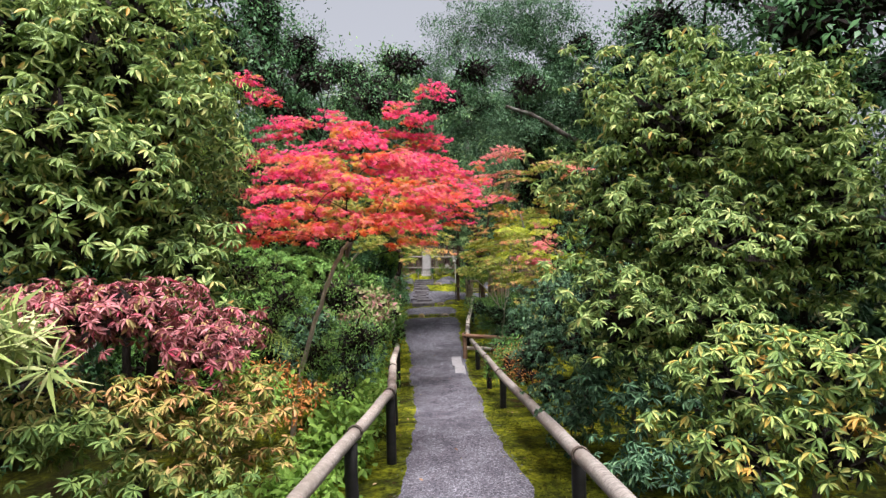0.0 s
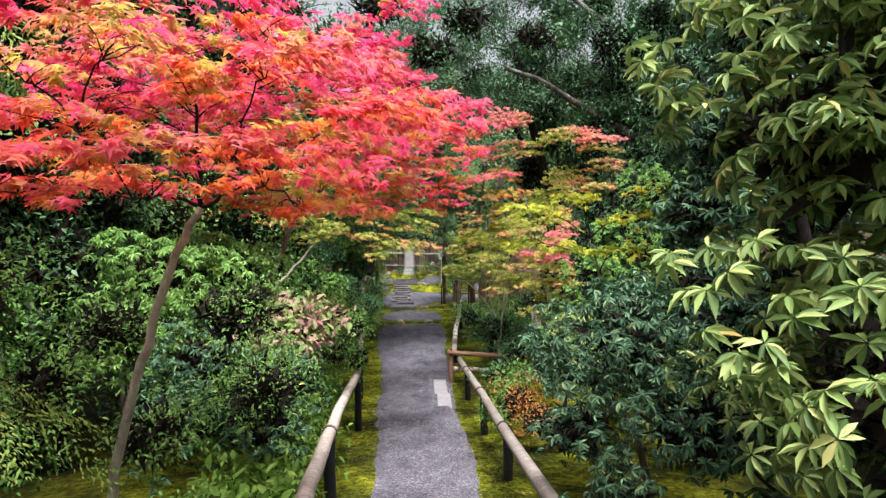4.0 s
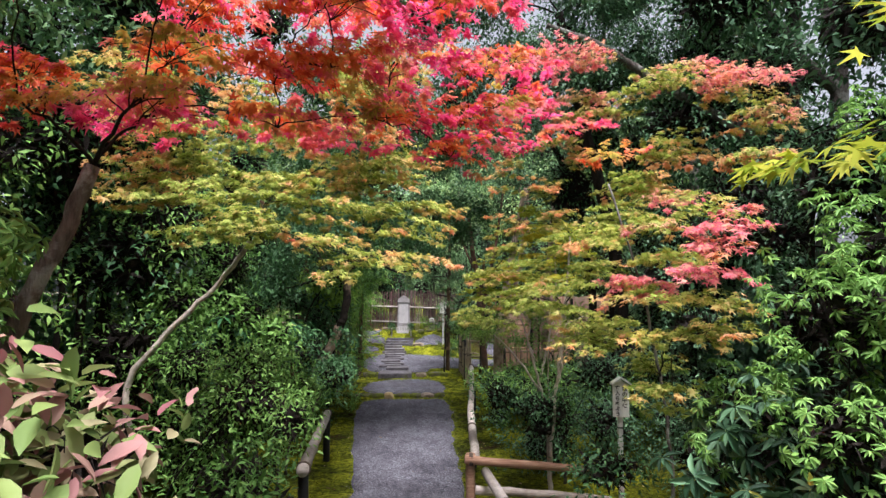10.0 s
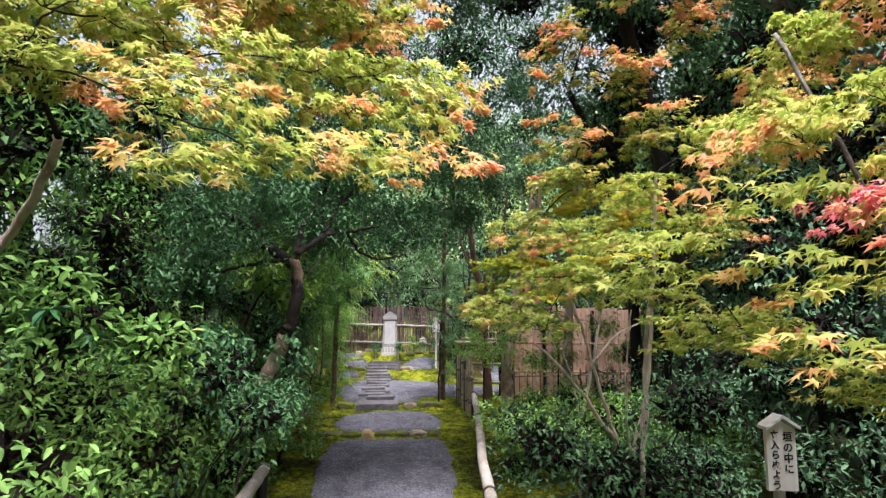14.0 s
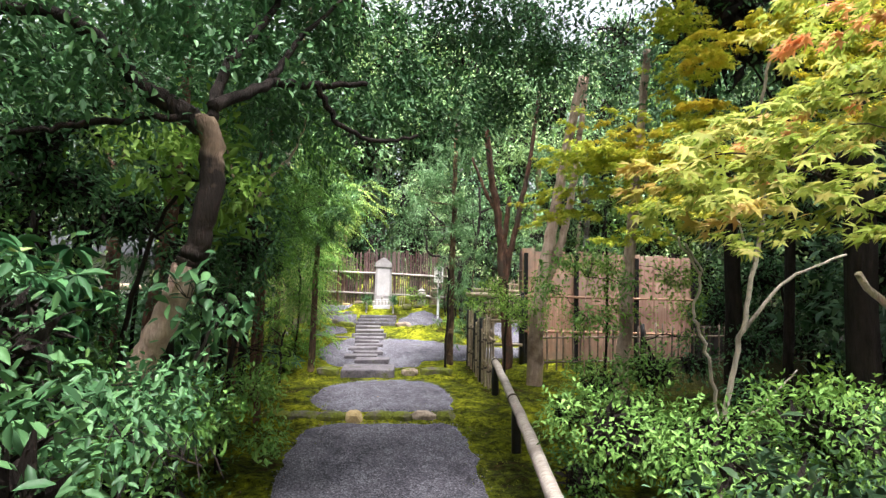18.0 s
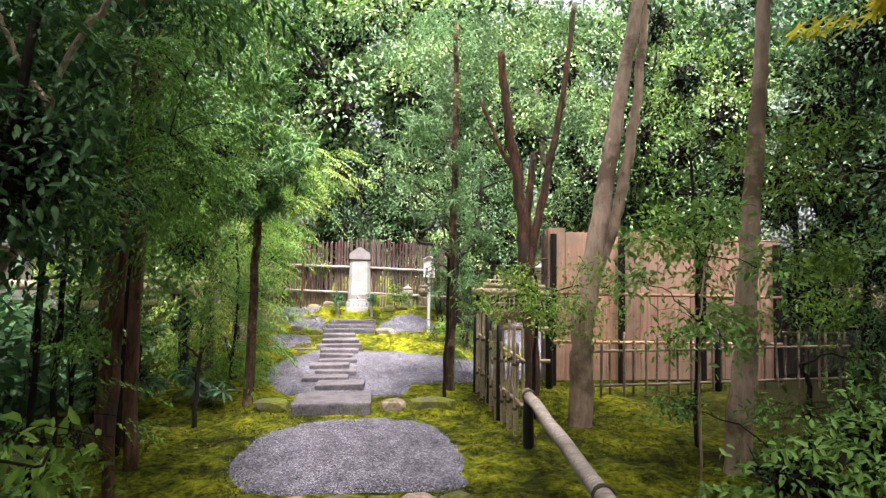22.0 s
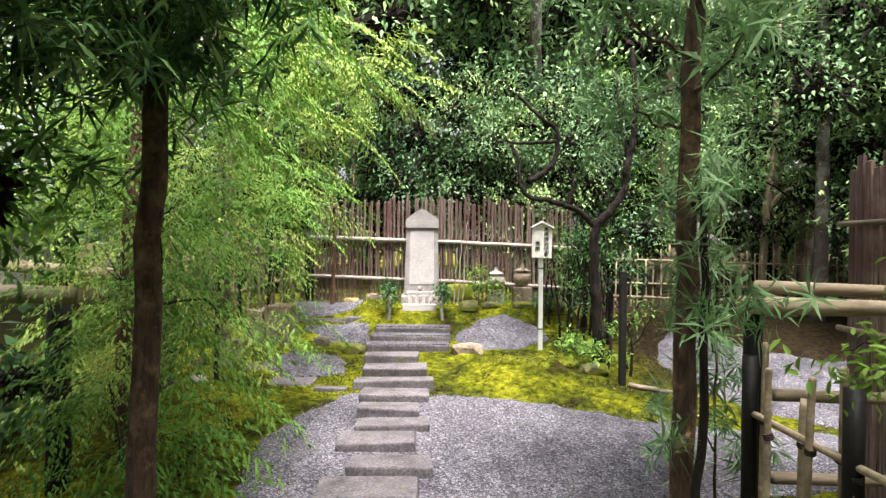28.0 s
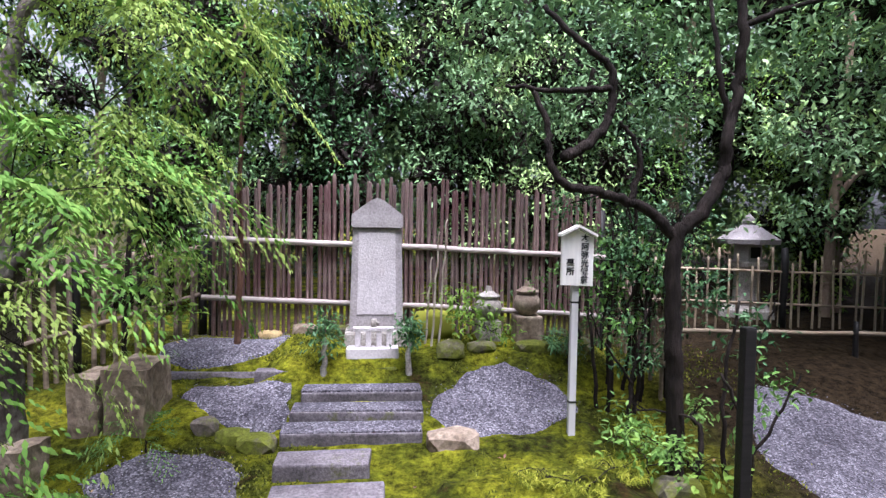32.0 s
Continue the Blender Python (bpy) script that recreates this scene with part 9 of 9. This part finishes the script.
plant("shrub", (-1.5, 13.8, -1.08), [(-1.45, 13.75, -0.6)], [(-1.12, 13.90, 0.03, 0.25, 0.40, 0.16), (-0.95, 14.20, -0.01, 0.20, 0.40, 0.18), (-1.37, 14.20, 0.16, 0.20, 0.40, 0.14)], "broad", LM["shrub_green"], 120, 0.043, 650, "leafy shrub with fresh green leaves below a leaning tree", "shrub", BARK_GREY, 0.02)
plant("fatsia", (-1.75, 14.1, -1.08), [(-1.72, 14.1, -0.4), (-1.7, 14.1, 0.1)], [(-1.44, 14.30, 0.49, 0.21, 0.35, 0.19)], "whorl", LM["fatsia"], 26, 0.1, 651, "fatsia with large glossy fingered leaves", "shrub", BARK_GREY, 0.018)
plant("shrub", (2.0, 14.9, -1.08), [(2.0, 14.9, -0.7)], [(1.12, 15.00, -0.25, 0.36, 0.50, 0.24), (1.55, 14.70, -0.23, 0.41, 0.50, 0.22), (1.88, 14.40, -0.09, 0.32, 0.50, 0.22), (1.43, 14.20, -0.24, 0.34, 0.40, 0.14)], "broad", LM["shrub_fresh"], 170, 0.042, 652, "spreading leafy green shrub beyond the railing", "shrub", BARK_GREY, 0.02)
plant("shrub", (-1.75, 12.1, -1.05), [(-1.75, 12.1, -0.5)], [(-1.47, 12.10, 0.40, 0.48, 0.50, 0.27), (-1.05, 12.00, 0.17, 0.34, 0.45, 0.21), (-1.27, 11.60, 0.20, 0.33, 0.40, 0.18)], "broad", LM["shrub_fresh"], 170, 0.042, 653, "broad mid-green shrub beside the railing", "shrub", BARK_GREY, 0.025)
plant("shrub", (-1.45, 13.2, -1.08), [(-1.45, 13.2, -0.7)], [(-0.85, 13.00, 0.15, 0.25, 0.40, 0.21), (-1.21, 13.60, 0.37, 0.33, 0.40, 0.25)], "broad", LM["evergreen"], 75, 0.06, 654, "dark shrub overhanging a pale railing", "shrub", BARK_GREY, 0.02)
plant("shrub", (1.7, 13.4, -1.08), [(1.7, 13.4, -0.6)], [(0.96, 13.10, -0.05, 0.33, 0.40, 0.26), (2.18, 13.60, 0.11, 0.54, 0.50, 0.37), (2.99, 14.20, 0.39, 0.57, 0.50, 0.33), (1.29, 12.90, -0.15, 0.35, 0.35, 0.17)], "broad", LM["evergreen_blue"], 80, 0.055, 655, "dense bluish green shrub under the maples", "shrub", BARK_GREY, 0.02)
plant("shrub", (-1.9, 11.3, -1.0), [(-1.9, 11.3, -0.6)], [(-1.27, 11.30, 0.24, 0.53, 0.50, 0.30), (-2.08, 12.20, 0.38, 0.51, 0.50, 0.33), (-0.83, 10.90, 0.16, 0.24, 0.35, 0.20)], "broad", LM["shrub_fresh"], 95, 0.05, 656, "dark shrub under a slim maple", "shrub", BARK_GREY, 0.02)
plant("shrub", (1.5, 10.6, -1.0), [(1.5, 10.6, -0.6)], [(1.42, 12.95, -0.24, 0.58, 0.35, 0.40), (1.10, 10.40, -0.42, 0.34, 0.30, 0.19), (1.50, 11.20, -0.28, 0.45, 0.35, 0.22)], "broad", LM["evergreen"], 85, 0.055, 657, "dark low shrub behind the cross poles", "shrub", BARK_DARK, 0.015)
plant("shrub", (2.6, 9.4, -0.95), [(2.6, 9.4, -0.4)], [(2.06, 10.00, 0.21, 0.49, 0.45, 0.36), (2.93, 10.00, 0.56, 0.62, 0.50, 0.36), (2.13, 9.30, -0.04, 0.45, 0.40, 0.23), (1.63, 9.60, -0.14, 0.28, 0.35, 0.20)], "whorl", LM["rhodo_dark"], 60, 0.1, 658, "blue-green rhododendron by the cross poles", "shrub", BARK_GREY, 0.02)
plant("shrub", (3.1, 8.4, -0.85), [(3.0, 8.4, -0.3)], [(3.07, 9.60, 0.95, 0.45, 0.50, 0.32), (2.36, 8.60, 0.28, 0.37, 0.40, 0.25)], "whorl", LM["rhodo_light"], 60, 0.095, 659, "pale green rhododendron with yellow tips", "shrub", BARK_GREY, 0.02)
plant("shrub", (-2.6, 8.5, -0.85), [(-2.6, 8.5, -0.2)], [(-1.99, 8.70, 1.07, 0.38, 0.50, 0.35), (-1.66, 8.50, 0.80, 0.33, 0.40, 0.18), (-1.58, 8.00, 0.56, 0.30, 0.35, 0.17)], "whorl", LM["shrub_lime"], 150, 0.055, 660, "light green azalea behind the hydrangea", "shrub", BARK_GREY, 0.02)
plant("shrub", (-1.5, 10.4, -1.0), [(-1.5, 10.4, -0.7)], [(-1.53, 12.00, -0.04, 0.64, 0.45, 0.38), (-1.02, 10.30, -0.07, 0.33, 0.35, 0.24), (-0.66, 9.60, -0.00, 0.20, 0.30, 0.20)], "broad", LM["shrub_green"], 85, 0.055, 661, "dark leafy shrub along the railing", "shrub", BARK_GREY, 0.015)


# ---------------------------------------------------------------- the woods around
def wood_tree(seed, h, spread, leaf, kind, size, bark):
    rnd = random.Random(seed)
    clumps = []
    n = 13
    for k in range(n):
        u = 0.28 + 0.7 * k / n
        a = k * 2.4 + rnd.uniform(-0.4, 0.4)
        rr = spread * (1 - 0.55 * (u - 0.28)) * rnd.uniform(0.35, 0.75)
        s = spread * rnd.uniform(0.35, 0.52)
        clumps.append((rr * math.cos(a), rr * math.sin(a), h * u, s, s, s * 0.62))
    return plant("tree", (0, 0, 0), [(0.1, 0, h * 0.25), (0.0, 0.1, h * 0.55), (0.1, 0.0, h * 0.85)], clumps, kind, LM[leaf], 16, size * 0.85, seed, "tall evergreen tree of the surrounding woods", "tree", bark, 0.02 * h, "trees of the woods")


PROTO = [wood_tree(301, 7.0, 2.3, "woods", "leafy", 0.15, BARK_GREY), wood_tree(302, 8.5, 2.6, "evergreen", "leafy", 0.16, BARK_DARK), wood_tree(303, 6.0, 2.2, "evergreen_blue", "leafy", 0.14, BARK_GREY), wood_tree(304, 5.0, 2.0, "woods", "leafy", 0.13, BARK_TAN)]
WOODS = [(-3.4, 30.0, 3, 0.9), (-0.8, 31.0, 0, 1.37), (1.8, 30.4, 0, 1.31), (4.2, 30.0, 3, 1.39), (6.8, 28.8, 0, 1.1), (0.5, 34.0, 0, 1.49), (4.8, 34.5, 0, 1.43), (8.5, 32.0, 0, 1.31), (-1.6, 28.3, 3, 0.62), (0.9, 28.0, 3, 0.6), (2.6, 28.6, 2, 0.65), (-3.3, 27.4, 3, 0.65), (5.2, 27.9, 3, 0.7),
         (-5.2, 14.0, 1, 1.0), (-4.8, 10.0, 1, 0.95), (-5.4, 6.0, 1, 1.0), (-4.6, 12.2, 3, 0.8), (-5.0, 3.0, 2, 0.9), (-6.0, -1.0, 1, 1.0), (-8.5, 25.5, 0, 1.1),
         (5.2, 8.5, 1, 0.9), (5.6, 11.5, 2, 1.1), (5.4, 14.6, 1, 0.95), (5.6, 18.0, 0, 1.0), (7.5, 20.5, 1, 1.1), (5.0, 5.5, 1, 0.85), (5.5, 2.0, 2, 0.9), (6.0, -1.5, 1, 1.0), (3.0, -5.0, 0, 1.0), (-2.5, -5.5, 0, 1.0), (0.3, -8.0, 1, 1.0), (4.4, 25.8, 0, 0.7), (-4.6, 16.4, 1, 0.9), (-5.2, 24.5, 0, 0.9), (-3.1, 30.5, 3, 2.3), (-5.5, 34.0, 0, 1.5), (-2.2, 36.0, 1, 1.4), (2.6, 36.5, 0, 1.7), (6.2, 37.0, 1, 1.5), (9.6, 35.0, 0, 1.6), (9.5, 28.5, 0, 1.4), (10.0, 24.5, 1, 1.2), (-7.0, 29.5, 1, 1.1), (7.6, 31.0, 3, 1.9)]
for k, (x, y, p, s) in enumerate(WOODS):
    c = copy_thing(PROTO[p], pose(0, 0, 0))
    c.matrix_basis = pose(x, y, ground_z(x, y) - 0.05, 0, 0, k * 67) @ Matrix.Diagonal((s, s, s, 1))
for ob in PROTO:
    for o in (ob, *ob.children_recursive):
        bpy.data.objects.remove(o)


def wood_bank(name, spots, leaf, seed, label):
    """Far undergrowth that closes the view between the trunks."""
    ob = new(name, crown_mesh(name, "leafy", spots, LM[leaf], 20, 0.2, seed, False))
    return tagged(ob, label, "woods", kind="stuff")


wood_bank("undergrowth", [(-7 + 1.7 * k, 32.5 + 0.6 * math.sin(k), 1.2 + 0.4 * math.sin(k * 2), 1.3, 1.2, 1.7) for k in range(10)], "woods", 401, "leafy undergrowth closing the view behind the fence")
wood_bank("undergrowth", [(-4.9 - 0.4 * math.sin(k), 3 + 2.2 * k, 0.3, 1.0, 1.3, 1.2) for k in range(8)], "evergreen", 402, "dark undergrowth along the garden's side")
wood_bank("undergrowth", [(5.3 + 0.4 * math.sin(k), 3 + 2.2 * k, 0.3, 1.0, 1.3, 1.2) for k in range(8)], "evergreen_blue", 403, "dark undergrowth beyond the shrubs")
wood_bank("undergrowth", [(-3.5 - 0.3 * math.sin(k * 1.7), 13.5 + 0.9 * k, -0.35 + 0.2 * math.sin(k * 2.3), 0.6, 0.7, 0.65) for k in range(9)], "evergreen", 405, "dark low undergrowth between the trunks")
wood_bank("undergrowth", [(-3.3 - 0.35 * (k % 2), 19.6 + 0.75 * k, -0.55 + 0.12 * math.sin(k * 2.1), 0.5, 0.55, 0.45) for k in range(5)], "evergreen", 406, "dark leafy undergrowth behind the old railing")
wood_bank("undergrowth", [(6.6 + 0.6 * k, 27.0 - 0.3 * k, 0.4, 1.0, 1.0, 1.1) for k in range(4)], "evergreen", 404, "dark undergrowth beyond the lantern")


# ---------------------------------------------------------------- small scatter
def scatter(name, count, seed, where, leaf, size, label, category, flat=True):
    rng = np.random.default_rng(seed)
    xy = np.array([where(rng) for _ in range(count)])
    at = np.array([(x, y, ground_z(x, y) + 0.012) for x, y in xy])
    n = len(at)
    nn = np.array([0, 0, 1.0]) + rng.normal(size=(n, 3)) * 0.3
    L = size * rng.uniform(0.6, 1.3, n)
    v, f = leaves(OVAL_LEAF, at, np.cross(nn, rng.normal(size=(n, 3))), nn, L, L * 0.5)
    return tagged(new(name, tri_mesh(name, v, f, LM[leaf])), label, category, kind="stuff")


scatter("fallen_leaves", 900, 501, lambda r: (r.uniform(-3, 3), r.uniform(2, 26)), "litter", 0.035, "fallen brown leaves on the moss", "leaves")


def moss_tufts():
    rng = np.random.default_rng(511)
    n = 120000
    y = np.where(rng.random(n) < 0.3, rng.uniform(3, 18, n), rng.uniform(18, 26.2, n))
    x = walk_x(y) + rng.choice([-1, 1], n) * (0.45 + rng.random(n) ** 1.4 * 2.3)
    dens = np.array([noise.noise(Vector((a * 1.1, b * 1.1, 7))) for a, b in zip(x, y)])
    keep = dens > -0.05
    x, y = x[keep], y[keep]
    at = np.array([(a, b, ground_z(a, b)) for a, b in zip(x, y)])
    m = len(at)
    d = np.array([0, 0, 1.0]) + rng.normal(size=(m, 3)) * 0.8
    L = rng.uniform(0.01, 0.028, m)
    v, f = leaves(BLADE_LEAF, at, d, rng.normal(size=(m, 3)), L, L * 0.5)
    return tagged(new("moss_tufts", tri_mesh("moss_tufts", v, f, LM["moss_tuft"])), "fine bright moss tufts on the ground", "moss", kind="stuff")


moss_tufts()


def pebbles():
    """Loose pebbles on the gravel."""
    rng = np.random.default_rng(521)
    v0 = np.array([(1, 0, 0), (-1, 0, 0), (0, 1, 0), (0, -1, 0), (0, 0, 0.7), (0, 0, -0.3)], float)
    f0 = np.array([(0, 2, 4), (2, 1, 4), (1, 3, 4), (3, 0, 4)])
    xs, ys = [], []
    for bed in GRAVEL_BEDS:
        p = np.array(bed)
        mid, lo, hi = p.mean(axis=0), p.min(axis=0), p.max(axis=0)
        lo[1] = max(lo[1], 2.0)
        n = int((hi - lo).prod() * 1400)
        a, b = rng.uniform(lo[0], hi[0], n), rng.uniform(lo[1], hi[1], n)
        inside = np.zeros(n, bool)
        for (x0, y0), (x1, y1) in zip(p, np.roll(p, -1, axis=0)):
            cross = (y0 > b) != (y1 > b)
            inside ^= cross & (a < (x1 - x0) * (b - y0) / (y1 - y0 + 1e-12) + x0)
        inside &= (b > 10) | (rng.random(n) < 0.6)
        # some have been kicked out over the edge
        xs.append(a[inside] + rng.normal(size=inside.sum()) * 0.035)
        ys.append(b[inside] + rng.normal(size=inside.sum()) * 0.035)
    x, y = np.concatenate(xs), np.concatenate(ys)
    z = np.array([ground_z(a, b) for a, b in zip(x, y)]) + 0.018
    s = rng.uniform(0.003, 0.008, len(x))
    a = rng.uniform(0, 6.28, len(x))
    c, sn = np.cos(a)[:, None], np.sin(a)[:, None]
    px = v0[None, :, 0] * c - v0[None, :, 1] * sn * 0.7
    py = v0[None, :, 0] * sn + v0[None, :, 1] * c * 0.7
    v = np.stack([x[:, None] + px * s[:, None], y[:, None] + py * s[:, None], z[:, None] + v0[None, :, 2] * s[:, None]], 2)
    f = f0[None] + (np.arange(len(x)) * 6)[:, None, None]
    return tagged(new("pebbles", tri_mesh("pebbles", v.reshape(-1, 3), f.reshape(-1, 3), PEBBLE)), "loose grey pebbles on the gravel", "gravel", kind="stuff")


pebbles()
